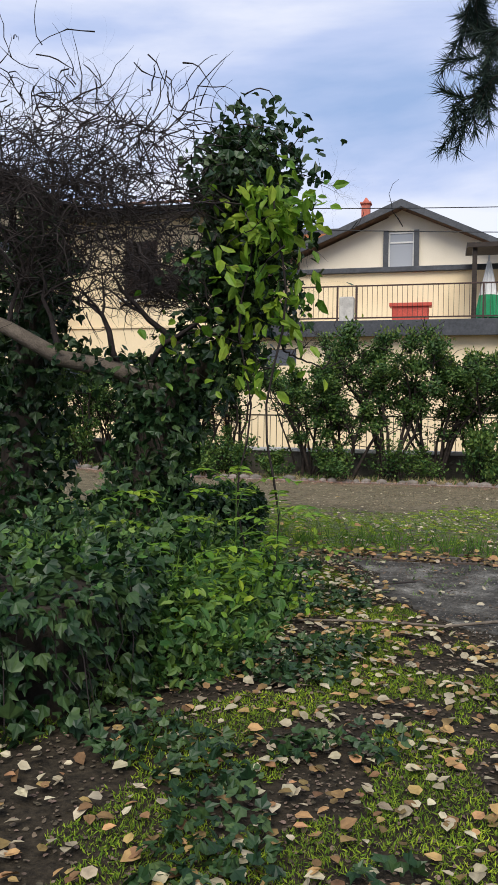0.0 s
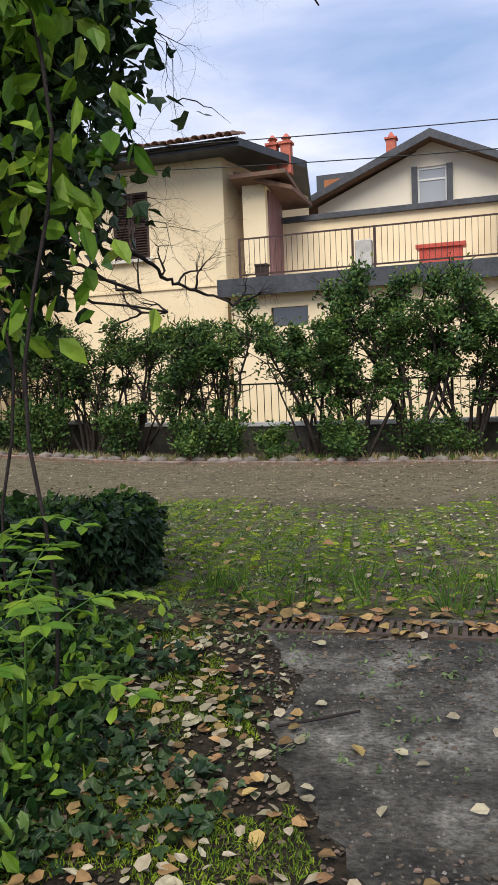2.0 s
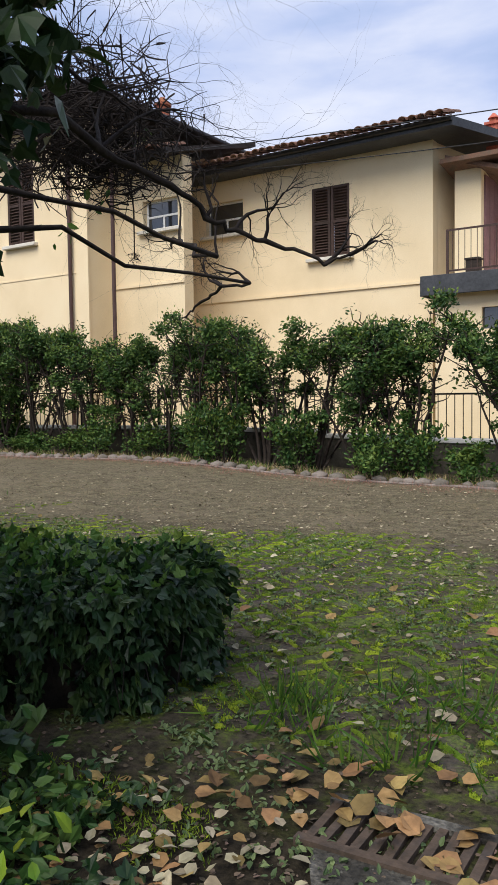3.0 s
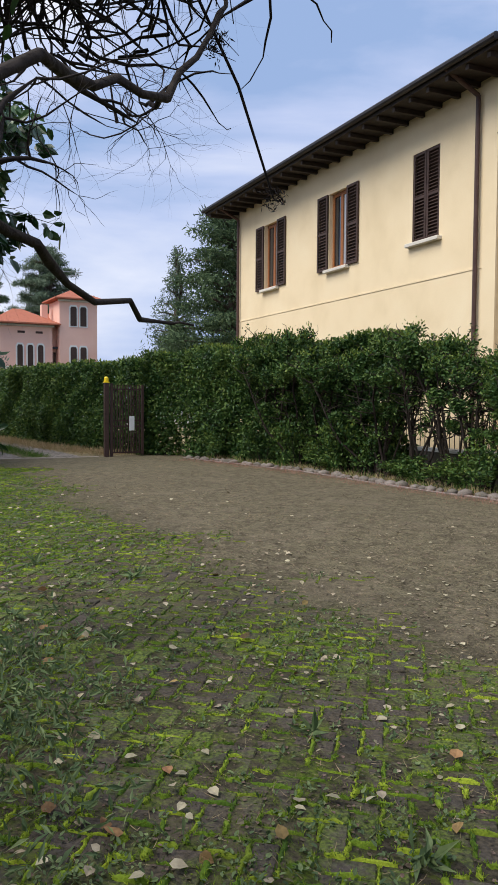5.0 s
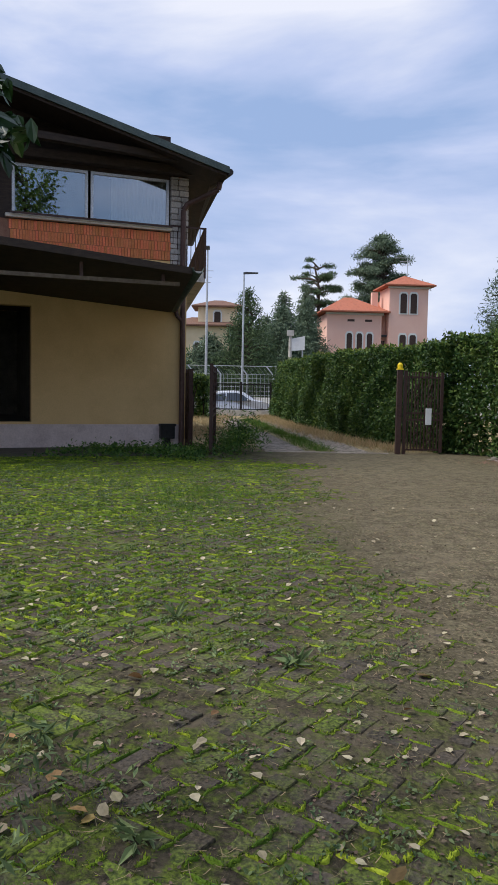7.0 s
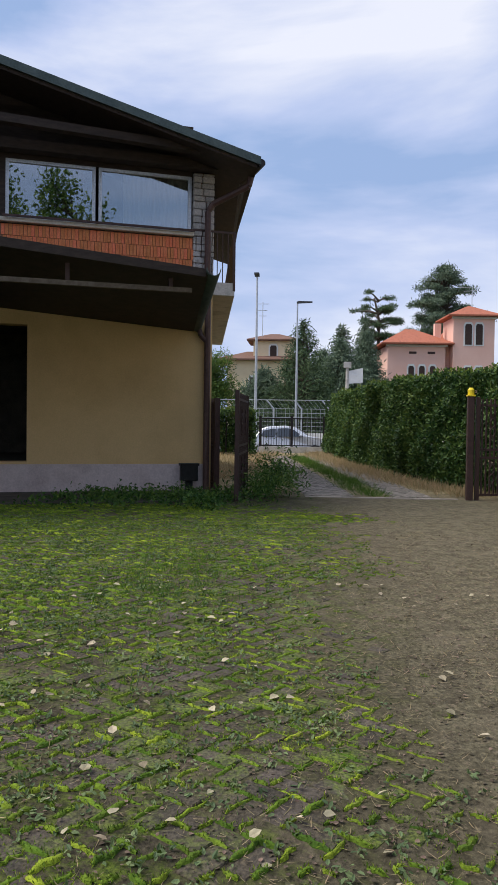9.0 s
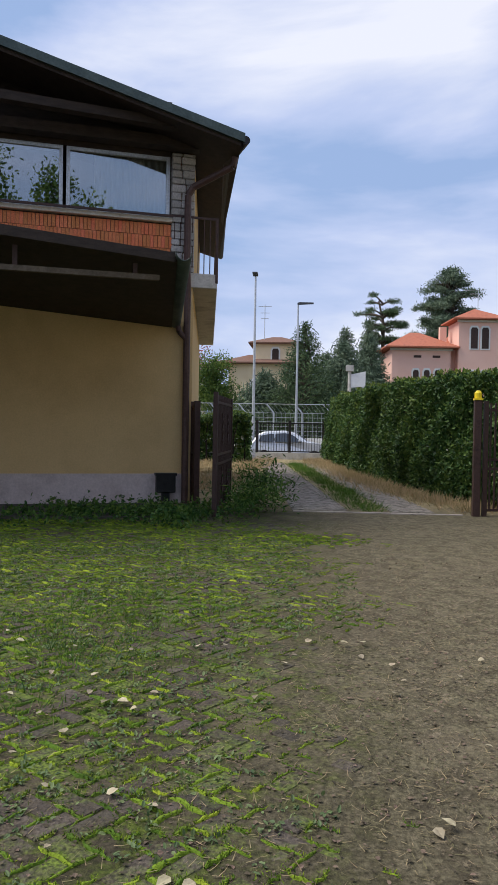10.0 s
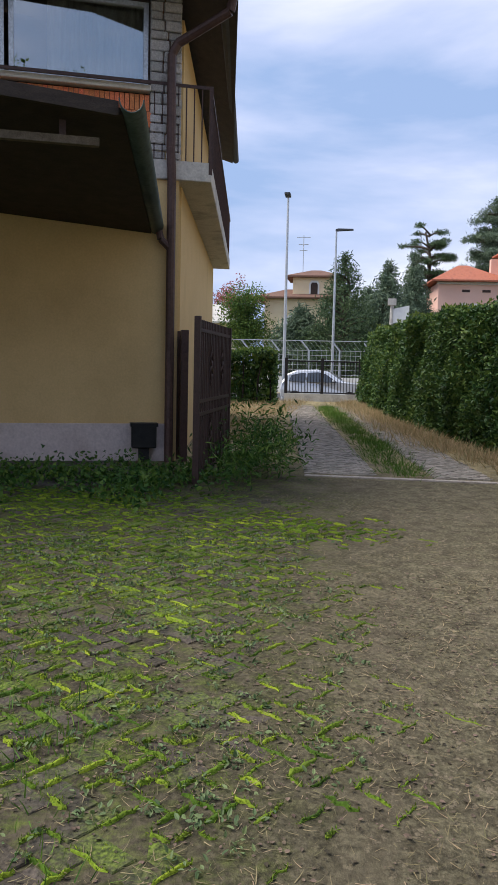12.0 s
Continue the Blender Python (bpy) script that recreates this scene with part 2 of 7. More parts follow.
def filmed(m):
    """Lays a patchy film of soil and of thin moss over a material, by place."""
    n, l = m.node_tree.nodes, m.node_tree.links
    bsdf = n["Principled BSDF"]
    src = bsdf.inputs["Base Color"].links[0].from_socket
    geo = n.new("ShaderNodeNewGeometry")
    for scale, lo, hi, most, colours in ((3.1, 0.44, 0.6, 0.85, ((0.03, 0.024, 0.016), (0.11, 0.088, 0.056))), (1.7, 0.47, 0.6, 0.8, ((0.045, 0.07, 0.01), (0.16, 0.225, 0.024)))):
        t = n.new("ShaderNodeTexNoise")
        t.inputs["Scale"].default_value, t.inputs["Detail"].default_value, t.inputs["Roughness"].default_value = scale, 9.0, 0.72
        l.new(geo.outputs["Position"], t.inputs["Vector"])
        r = n.new("ShaderNodeMapRange")
        r.inputs["From Min"].default_value, r.inputs["From Max"].default_value, r.inputs["To Max"].default_value = lo, hi, most
        l.new(t.outputs["Fac"], r.inputs["Value"])
        t2 = n.new("ShaderNodeTexNoise")
        t2.inputs["Scale"].default_value, t2.inputs["Detail"].default_value = 60.0, 4.0
        l.new(geo.outputs["Position"], t2.inputs["Vector"])
        r2 = n.new("ShaderNodeValToRGB")
        r2.color_ramp.elements[0].position, r2.color_ramp.elements[1].position = 0.38, 0.62
        r2.color_ramp.elements[0].color, r2.color_ramp.elements[1].color = (*colours[0], 1), (*colours[1], 1)
        l.new(t2.outputs["Fac"], r2.inputs["Fac"])
        mx = n.new("ShaderNodeMixRGB")
        l.new(r.outputs["Result"], mx.inputs["Fac"])
        l.new(src, mx.inputs["Color1"])
        l.new(r2.outputs["Color"], mx.inputs["Color2"])
        src = mx.outputs["Color"]
    l.new(src, bsdf.inputs["Base Color"])
    return m


PAVER_TONES = [(0.026, 0.022, 0.017), (0.085, 0.072, 0.056), (0.048, 0.041, 0.032)]
M_PAVER = filmed(material("brick_paver", PAVER_TONES, 5, 0.95, 0.8, 55, fine=0.5, object_rand=0.3))
M_PAVERS = filmed(material("brick_pavers", PAVER_TONES, 5, 0.95, 0.8, 55, fine=0.5, island=0.3))
M_KERBSTONE = material("rounded_field_stone", [(0.11, 0.095, 0.08), (0.24, 0.21, 0.18)], 6, 0.9, 0.4, 40, object_rand=0.25)
M_CRUMB = material("soil_crumb", [(0.05, 0.038, 0.026), (0.17, 0.13, 0.088)], 9, 0.95, 0.0, island=0.5)
# near-black core colour stands in for the shade behind the ivy leaves
M_MOUNDCORE = material("mound_core_shade", [(0.01, 0.008, 0.006), (0.035, 0.027, 0.018)], 6, 0.95, 0.6, 40)
# garage and upper room take this dark colour in place of real shade
M_DARKWALL = material("dark_wall_and_shade", [(0.05, 0.045, 0.036), (0.11, 0.1, 0.08)], 3, 0.95, 0.3, 30)
M_PAD = material("damp_dark_concrete", [(0.012, 0.011, 0.009), (0.07, 0.064, 0.053), (0.25, 0.235, 0.2)], 3.2, 0.95, 1.0, 60, fine=0.6)


def ground_material():
    """Soil, moss and dry litter over one sheet: brown along the kerb, mossy along the garden side, dry beyond the gate."""
    m = bpy.data.materials.new("drive_ground")
    m.use_nodes = True
    n, l = m.node_tree.nodes, m.node_tree.links
    b = n["Principled BSDF"]
    b.inputs["Roughness"].default_value = 0.95
    b.inputs["Specular IOR Level"].default_value = 0.15
    geo = n.new("ShaderNodeNewGeometry")
    pos = geo.outputs["Position"]

    def noise_node(scale, detail=6.0, rough=0.6):
        t = n.new("ShaderNodeTexNoise")
        t.inputs["Scale"].default_value, t.inputs["Detail"].default_value, t.inputs["Roughness"].default_value = scale, detail, rough
        l.new(pos, t.inputs["Vector"])
        return t.outputs["Fac"]

    def rng(src, a, b_, c=0.0, d=1.0):
        r = n.new("ShaderNodeMapRange")
        r.inputs["From Min"].default_value, r.inputs["From Max"].default_value = a, b_
        r.inputs["To Min"].default_value, r.inputs["To Max"].default_value = c, d
        l.new(src, r.inputs["Value"])
        return r.outputs["Result"]

    def op(kind, a, b_):
        k = n.new("ShaderNodeMath")
        k.operation = kind
        for i, v in enumerate((a, b_)):
            if isinstance(v, (int, float)):
                k.inputs[i].default_value = v
            else:
                l.new(v, k.inputs[i])
        return k.outputs[0]

    def mix(f, a, b_):
        k = n.new("ShaderNodeMixRGB")
        if isinstance(f, float):
            k.inputs["Fac"].default_value = f
        else:
            l.new(f, k.inputs["Fac"])
        for i, v in (("Color1", a), ("Color2", b_)):
            if isinstance(v, tuple):
                k.inputs[i].default_value = (*v, 1)
            else:
                l.new(v, k.inputs[i])
        return k.outputs["Color"]

    sep = n.new("ShaderNodeSeparateXYZ")
    l.new(pos, sep.inputs[0])
    X, Y = sep.outputs["X"], sep.outputs["Y"]
    wide, midn, fine_ = noise_node(0.45), noise_node(2.6), noise_node(34, 8.0, 0.7)
    soil = mix(rng(fine_, 0.35, 0.65), (0.024, 0.021, 0.014), (0.105, 0.088, 0.058))
    dust = mix(rng(fine_, 0.35, 0.65), (0.064, 0.056, 0.034), (0.24, 0.208, 0.128))
    moss = mix(rng(fine_, 0.4, 0.6), (0.045, 0.075, 0.01), (0.17, 0.24, 0.022))
    humus = mix(rng(fine_, 0.35, 0.65), (0.012, 0.01, 0.007), (0.055, 0.043, 0.028))
    straw = mix(rng(fine_, 0.4, 0.6), (0.2, 0.16, 0.085), (0.42, 0.34, 0.19))
    # strip of worn, dusty soil along the kerb; the line follows the drive
    off = op("SUBTRACT", Y, rng(X, -8.0, -2.0, 3.7, 4.8))
    wob = op("MULTIPLY", op("SUBTRACT", wide, 0.5), 3.0)
    f_dust = rng(op("ADD", off, op("MULTIPLY", wob, 0.5)), -0.6, 0.9)
    base = mix(f_dust, soil, dust)
    blot, fleck = noise_node(7.5, 8.0, 0.72), noise_node(15.0, 4.0, 0.8)
    base = mix(rng(blot, 0.42, 0.58, 0.0, 0.65), base, (0.045, 0.035, 0.024))
    base = mix(rng(noise_node(1.4, 7.0, 0.7), 0.5, 0.62, 0.0, 0.4), base, (0.19, 0.155, 0.105))
    base = mix(op("MULTIPLY", rng(fleck, 0.55, 0.63, 0.0, 0.6), f_dust), base, (0.33, 0.27, 0.18))
    f_moss = op("MULTIPLY", rng(op("SUBTRACT", op("MULTIPLY", wob, 0.5), off), -0.5, 0.9), rng(midn, 0.33, 0.5))
    base = mix(op("MULTIPLY", f_moss, op("MULTIPLY", 0.7, rng(blot, 0.45, 0.6))), base, moss)
    # damp humus in the garden
    f_garden = op("MULTIPLY", rng(op("ADD", Y, op("MULTIPLY", wob, 0.2)), 0.1, 0.7, 1.0, 0.0), rng(op("ADD", X, op("MULTIPLY", wob, 2.0)), -9.0, -4.0))
    base = mix(f_garden, base, humus)
    # beyond the gate
    f_far = rng(op("ADD", X, wob), -22.5, -20.5, 1.0, 0.0)
    base = mix(op("MULTIPLY", f_far, rng(midn, 0.3, 0.55)), base, straw)
    # far distance: grass
    f_out = rng(X, -75.0, -60.0, 1.0, 0.0)
    base = mix(f_out, base, (0.08, 0.1, 0.05))
    l.new(base, b.inputs["Base Color"])
    bp = n.new("ShaderNodeBump")
    bp.inputs["Strength"].default_value, bp.inputs["Distance"].default_value = 0.7, 0.03
    l.new(op("ADD", fine_, op("MULTIPLY", midn, 0.6)), bp.inputs["Height"])
    l.new(bp.outputs["Normal"], b.inputs["Normal"])
    return m


M_GROUND = ground_material()


# ---- builders ----
def part(name, bm, mat, parent=None, label=""):
    me = bpy.data.meshes.new(name)
    bm.to_mesh(me)
    bm.free()
    me.materials.append(mat)
    ob = new(name, me)
    if parent:
        ob.parent = parent
    if label:
        ob["label"] = label
    return ob


def raw(name, verts, faces, mat, parent=None, label="", smooth=False):
    me = bpy.data.meshes.new(name)
    me.from_pydata([tuple(v) for v in verts], [], faces)
    me.materials.append(mat)
    if smooth:
        me.polygons.foreach_set("use_smooth", [True] * len(me.polygons))
    ob = new(name, me)
    if parent:
        ob.parent = parent
    if label:
        ob["label"] = label
    return ob


def shared(name, me, parent, m):
    """One more object on a mesh that exists already."""
    ob = new(name, me)
    ob.parent = parent
    ob.matrix_basis = m
    return ob


def empty(name, m=None, **tags):
    ob = new(name)
    ob.empty_display_size = 0.2
    if m is not None:
        ob.matrix_basis = m
    return tagged(ob, **tags)


def box(bm, x0, x1, y0, y1, z0, z1, m=None, bevel=0.0):
    r = bmesh.ops.create_cube(bm, size=1.0)
    vs = r["verts"]
    bmesh.ops.scale(bm, vec=(x1 - x0, y1 - y0, z1 - z0), verts=vs)
    bmesh.ops.translate(bm, vec=((x0 + x1) / 2, (y0 + y1) / 2, (z0 + z1) / 2), verts=vs)
    if bevel:
        es = list({e for v in vs for e in v.link_edges})
        r = bmesh.ops.bevel(bm, geom=es, offset=bevel, segments=1, affect="EDGES")
        vs = list({v for f in r["faces"] for v in f.verts} | {v for v in vs if v.is_valid})
    if m is not None:
        bmesh.ops.transform(bm, matrix=m, verts=vs)
    return bm


def boxed(*args, **kw):
    return box(bmesh.new(), *args, **kw)


def cyl(bm, a, b, r0, r1=None, seg=10):
    a, b = Vector(a), Vector(b)
    d = b - a
    m = Matrix.Translation((a + b) / 2) @ d.to_track_quat("Z", "Y").to_matrix().to_4x4()
    bmesh.ops.create_cone(bm, cap_ends=True, segments=seg, radius1=r0, radius2=r0 if r1 is None else r1, depth=d.length, matrix=m)
    return bm


def prism(bm, poly, a, b, axis="y"):
    """A polygon of 2D points drawn out along an axis between a and b."""
    def put(p, q):
        return {"x": (q, p[0], p[1]), "y": (p[0], q, p[1]), "z": (p[0], p[1], q)}[axis]
    v0 = [bm.verts.new(put(p, a)) for p in poly]
    v1 = [bm.verts.new(put(p, b)) for p in poly]
    bm.faces.new(v0)
    bm.faces.new(v1[::-1])
    for i in range(len(poly)):
        j = (i + 1) % len(poly)
        bm.faces.new((v0[i], v1[i], v1[j], v0[j]))
    bmesh.ops.recalc_face_normals(bm, faces=bm.faces[:])
    return bm


def holed_wall(x0, x1, y0, y1, z0, z1, holes):
    """A wall in the xz plane with openings through it: holes are (x0, x1, z0, z1)."""
    bm = bmesh.new()
    xs = sorted({x0, x1, *[v for h in holes for v in h[:2]]})
    zs = sorted({z0, z1, *[v for h in holes for v in h[2:]]})
    for a, b in zip(xs, xs[1:]):
        for c, d in zip(zs, zs[1:]):
            mx, mz = (a + b) / 2, (c + d) / 2
            if not any(h[0] < mx < h[1] and h[2] < mz < h[3] for h in holes):
                box(bm, a, b, y0, y1, c, d)
    bmesh.ops.remove_doubles(bm, verts=bm.verts[:], dist=1e-5)
    twin = {}
    for f in bm.faces:
        twin.setdefault(tuple(round(v, 4) for v in f.calc_center_median()), []).append(f)
    bmesh.ops.delete(bm, geom=[f for fs in twin.values() if len(fs) > 1 for f in fs], context="FACES")
    return bm


def tubes(name, paths, mat, parent=None, label="", sides=5):
    """Tapered tubes: each path is a list of (point, radius)."""
    verts, faces = [], []
    for path in paths:
        first = len(verts)
        for i, (p, r) in enumerate(path):
            p = Vector(p)
            q0, q1 = Vector(path[max(0, i - 1)][0]), Vector(path[min(len(path) - 1, i + 1)][0])
            d = (q1 - q0)
            d = d.normalized() if d.length > 1e-6 else Vector((0, 0, 1))
            s = d.cross(Vector((0, 0, 1)) if abs(d.z) < 0.9 else Vector((1, 0, 0))).normalized()
            t = d.cross(s)
            for k in range(sides):
                a = 2 * math.pi * k / sides
                verts.append(p + (s * math.cos(a) + t * math.sin(a)) * r)
        for i in range(len(path) - 1):
            for k in range(sides):
                a, b = first + i * sides + k, first + i * sides + (k + 1) % sides
                faces.append((a, b, b + sides, a + sides))
    ob = raw(name, verts, faces, mat, parent, label, smooth=True)
    return tagged(ob, kind="stuff") if len(paths) > 2 else ob


GARDEN = Vector((0.2, -0.85, 0.0))     # offset of the garden end of the place


LEAF_SHAPES = {
    "oval": ([(0, 0, 0), (-0.26, 0.3, 0.05), (-0.2, 0.7, 0.04), (0, 1, -0.08), (0.2, 0.7, 0.04), (0.26, 0.3, 0.05)], [(0, 3, 2, 1), (0, 5, 4, 3)]),
    "ivy": ([(0, 0, 0), (-0.42, 0.1, 0.06), (-0.5, 0.42, 0.02), (-0.2, 0.55, 0.04), (0, 1, -0.1), (0.2, 0.55, 0.04), (0.5, 0.42, 0.02), (0.42, 0.1, 0.06)],
            [(0, 3, 2, 1), (0, 4, 3), (0, 5, 4), (0, 7, 6, 5)]),
    "round": ([(0, 0, 0), (-0.36, 0.22, 0.06), (-0.34, 0.6, 0.08), (0, 1, -0.05), (0.34, 0.6, 0.08), (0.36, 0.22, 0.06)], [(0, 3, 2, 1), (0, 5, 4, 3)]),
    "narrow": ([(0, 0, 0), (-0.12, 0.4, 0.03), (0, 1, -0.1), (0.12, 0.4, 0.03)], [(0, 2, 1), (0, 3, 2)]),
    "blade": ([(-0.03, 0, 0), (0.03, 0, 0), (0.02, 0.55, 0.05), (0, 1, 0.22), (-0.02, 0.55, 0.05)], [(0, 1, 2, 4), (4, 2, 3)]),
}


def leaf_arrays(pts, size, rng_, shape="oval", lean=0.0, direction=None, spread=1.0, jitter=0.35):
    """Vertices and faces of one small leaf at each point. lean > 0 turns the faces upward; direction: the way the tips point."""
    pts = np.asarray(pts, float).reshape(-1, 3)
    n = len(pts)
    base, fs = LEAF_SHAPES[shape]
    base = np.array(base)
    tip = rng_.normal(size=(n, 3)) * spread
    if direction is not None:
        tip = tip + np.asarray(direction, float)
    tip /= np.linalg.norm(tip, axis=1, keepdims=True) + 1e-9
    up = rng_.normal(size=(n, 3)) + np.array((0, 0, 1.0)) * lean
    side = np.cross(tip, up)
    side /= np.linalg.norm(side, axis=1, keepdims=True) + 1e-9
    nor = np.cross(side, tip)
    s = np.asarray(size) * (1 + jitter * (rng_.random(n) * 2 - 1))
    v = (pts[:, None, :] + s[:, None, None] * (base[None, :, 0:1] * side[:, None, :] + base[None, :, 1:2] * tip[:, None, :] + base[None, :, 2:3] * nor[:, None, :]))
    k = len(base)
    faces = [tuple(i * k + a for a in f) for i in range(n) for f in fs]
    return v.reshape(-1, 3), faces


def leaves(name, pts, size, mat, parent=None, label="", seed=0, **kw):
    v, f = leaf_arrays(pts, size, np.random.default_rng(seed), **kw)
    return tagged(raw(name, v.tolist(), f, mat, parent, label), kind="stuff")


def clusters(centres, count, spread, rng_):
    """Points scattered about each centre."""
    c = np.repeat(np.asarray(centres, float), count, axis=0)
    return c + rng_.normal(size=c.shape) * np.asarray(spread)


def grow(paths, tips, start, way, length, radius, depth, rng_, bend=0.35, droop=0.0, split=(2, 4), shrink=0.62, seg=5):
    """A branch and, from its length, smaller ones: fills paths with tapered polylines and tips with their ends."""
    p, d = Vector(start), Vector(way).normalized()
    path = [(p.copy(), radius)]
    for i in range(seg):
        d = (d + Vector(rng_.normal(size=3).tolist()) * bend * 0.5 + Vector((0, 0, -droop))).normalized()
        p = p + d * (length / seg)
        r = radius * (1 - 0.62 * (i + 1) / seg)
        path.append((p.copy(), r if i < seg - 1 else r * 0.35))
        if depth > 0 and i >= 1:
            for _ in range(int(rng_.integers(*split)) if i == seg - 1 else int(rng_.random() < 0.75)):
                away = (d + Vector(rng_.normal(size=3).tolist()) * 0.75).normalized()
                grow(paths, tips, p, away, length * shrink * (0.7 + 0.5 * rng_.random()), r * 0.62, depth - 1, rng_, bend, droop, split, shrink, seg)
    paths.append(path)
    tips.append(p.copy())


# ---- ground ----
KERB = [(-34.0, 5.6), (-26.0, 7.0), (-20.0, 8.0), (-15.1, 9.1), (-11.6, 9.25), (-9.5, 9.55), (-7.9, 9.65), (-4.8, 9.3), (-1.5, 9.1), (2.2, 9.15), (8.0, 9.4)]


def along(line, x):
    """y of a polyline at x."""
    return float(np.interp(x, [p[0] for p in line], [p[1] for p in line]))


def ease(a, b, v):
    t_ = min(1.0, max(0.0, (v - a) / (b - a)))
    return t_ * t_ * (3 - 2 * t_)


def dip(x, y):
    """The drive falls away a little across from the garden."""
    return -0.14 * ease(-9.5, -4.5, x) * ease(1.6, 4.4, y)


def ground_height(x, y):
    """Soft unevenness of the soil; the garden side lies a little higher in humps."""
    v = noise.noise(Vector((x * 0.9, y * 0.9, 0.0))) * 0.012 + noise.noise(Vector((x * 5.1, y * 5.1, 3.0))) * 0.007
    return v - 0.004 + dip(x, y)


def surface(x, y, least=0.0):
    """Top of the soil, no lower than least above the drive's fall."""
    d = dip(x, y)
    return max(ground_height(x, y) - d, least) + d


def build_ground():
    xs = np.concatenate([[-3000, -800, -250, -120], np.arange(-60, -24, 2.0), np.arange(-24, -12, 0.5), np.arange(-12, 3.0, 0.1), np.arange(3, 10, 1.0), [10, 40, 150, 600, 3000]])
    ys = np.concatenate([[-3000, -800, -200, -60, -20], np.arange(-10, -5, 1.0), np.arange(-5, 7.5, 0.1), np.arange(7.5, 20, 0.5), [20, 40, 120, 500, 3000]])
    verts, faces = [], []
    for y in ys:
        for x in xs:
            near = -24 <= x <= 10 and -10 <= y <= 20
            verts.append((float(x), float(y), ground_height(x, y) if near else (-0.3 if x < -43.3 else -0.004)))
    w = len(xs)
    for j in range(len(ys) - 1):
        for i in range(w - 1):
            a = j * w + i
            faces.append((a, a + 1, a + 1 + w, a + w))
    ob = raw("ground", verts, faces, M_GROUND, smooth=True)
    tagged(ob, "worn soil drive with moss and dry grass", "ground", kind="structure")


build_ground()


# ---- the yellow house across the drive ----
def shutter(parent, x0, x1, z0, z1, y, louvres=24):
    """A louvred shutter leaf: frame, slats that tilt, and an added sheet behind them."""
    w = 0.07
    bm = bmesh.new()
    box(bm, x0, x0 + w, y - 0.02, y + 0.02, z0, z1)
    box(bm, x1 - w, x1, y - 0.02, y + 0.02, z0, z1)
    for z in (z0, (z0 + z1) / 2 - w / 2, z1 - w):
        box(bm, x0 + w, x1 - w, y - 0.018, y + 0.018, z, z + w)
    # backing sheet added so no light shows through between the slats
    box(bm, x0 + w, x1 - w, y + 0.03, y + 0.036, z0, z1)
    leaf = part("shutter", bm, M_SHUTTER, parent, "brown louvred wooden shutter")
    h = (z1 - z0 - w) / louvres
    me = None
    for k in range(louvres):
        z = z0 + w + h * (k + 0.35)
        if abs(z - (z0 + z1) / 2) < w * 0.7:
            continue
        if me is None:
            b = boxed(x0 + w, x1 - w, -0.032, 0.032, -0.005, 0.005)
            me = bpy.data.meshes.new("slat")
            b.to_mesh(me)
            b.free()
            me.materials.append(M_SHUTTER)
        shared("slat", me, leaf, pose(0, y, z, 40, 0, 0))
    return leaf


def sill(parent, x0, x1, z, y):
    return part("window_sill", boxed(x0, x1, y - 0.14, y + 0.1, z - 0.09, z, bevel=0.012), M_STONE_TRIM, parent, "pale stone sill")


def tile_row(parent, x0, x1, y, z, step=0.21, length=0.42, slope=18, mat=None, name="roof_tile", rows=1, up=0.36):
    """Half-round clay tiles along an eave that runs with x, laid up the slope."""
    seg = 6
    v, f = [], []
    for r, yy in ((0.085, 0.0), (0.105, -length)):
        for k in range(seg + 1):
            a = math.pi * k / seg
            v.append((r * math.cos(a), yy, r * math.sin(a) * 0.8))
        for k in range(seg + 1):
            a = math.pi * k / seg
            v.append(((r - 0.016) * math.cos(a), yy, (r - 0.016) * math.sin(a) * 0.8))
    n = seg + 1
    for k in range(seg):
        f += [(k, k + 1, 2 * n + k + 1, 2 * n + k), (n + k, 3 * n + k, 3 * n + k + 1, n + k + 1), (2 * n + k, 2 * n + k + 1, 3 * n + k + 1, 3 * n + k)]
    me = bpy.data.meshes.new(name)
    me.from_pydata(v, [], f)
    me.materials.append(mat or M_OLDTILE)
    rnd = random.Random(5)
    for row in range(rows):
        x = x0
        while x < x1:
            shared(name, me, parent, pose(x, y + 0.4 + row * up, z + 0.13 + row * up * math.tan(radians(slope)), slope + rnd.uniform(-2, 2), rnd.uniform(-3, 3), rnd.uniform(-2, 2)))
            x += step


house = empty("yellow_house", label="two-storey yellow rendered house with brown shutters", category="house")
MX0, MX1, MY = -26.85, -13.5, 12.8
V1, V2, V3 = (-24.72, -23.72, 5.18, 7.3), (-20.42, -19.42, 5.2, 7.33), (-16.44, -15.42, 5.24, 7.33)
part("wall", holed_wall(MX0, MX1, MY, MY + 0.4, 0, 8.2, [V1, V2, V3]), M_YELLOW, house, "pale yellow rendered front wall")
part("side_wall", boxed(MX0, MX0 + 0.4, MY + 0.4, MY + 9, 0, 8.2), M_YELLOW, house)
part("side_wall", boxed(MX1 - 0.4, MX1, MY + 0.4, MY + 9, 0, 8.2), M_YELLOW, house)
part("back_wall", boxed(MX0, MX1, MY + 9, MY + 9.4, 0, 8.2), M_YELLOW, house)
part("floor_slab", boxed(MX0 + 0.4, MX1 - 0.4, MY + 0.4, MY + 9, 4.0, 4.2), M_WHITE, house)
part("string_course", boxed(MX0 - 0.02, MX1 + 0.02, MY - 0.015, MY - 0.002, 4.3, 4.34), M_YELLOW, house)
bm = boxed(MX1 - 0.38, MX1 + 0.03, MY - 0.05, MY - 0.003, 0, 8.1)
part("corner_pilaster", bm, M_YELLOW, house)
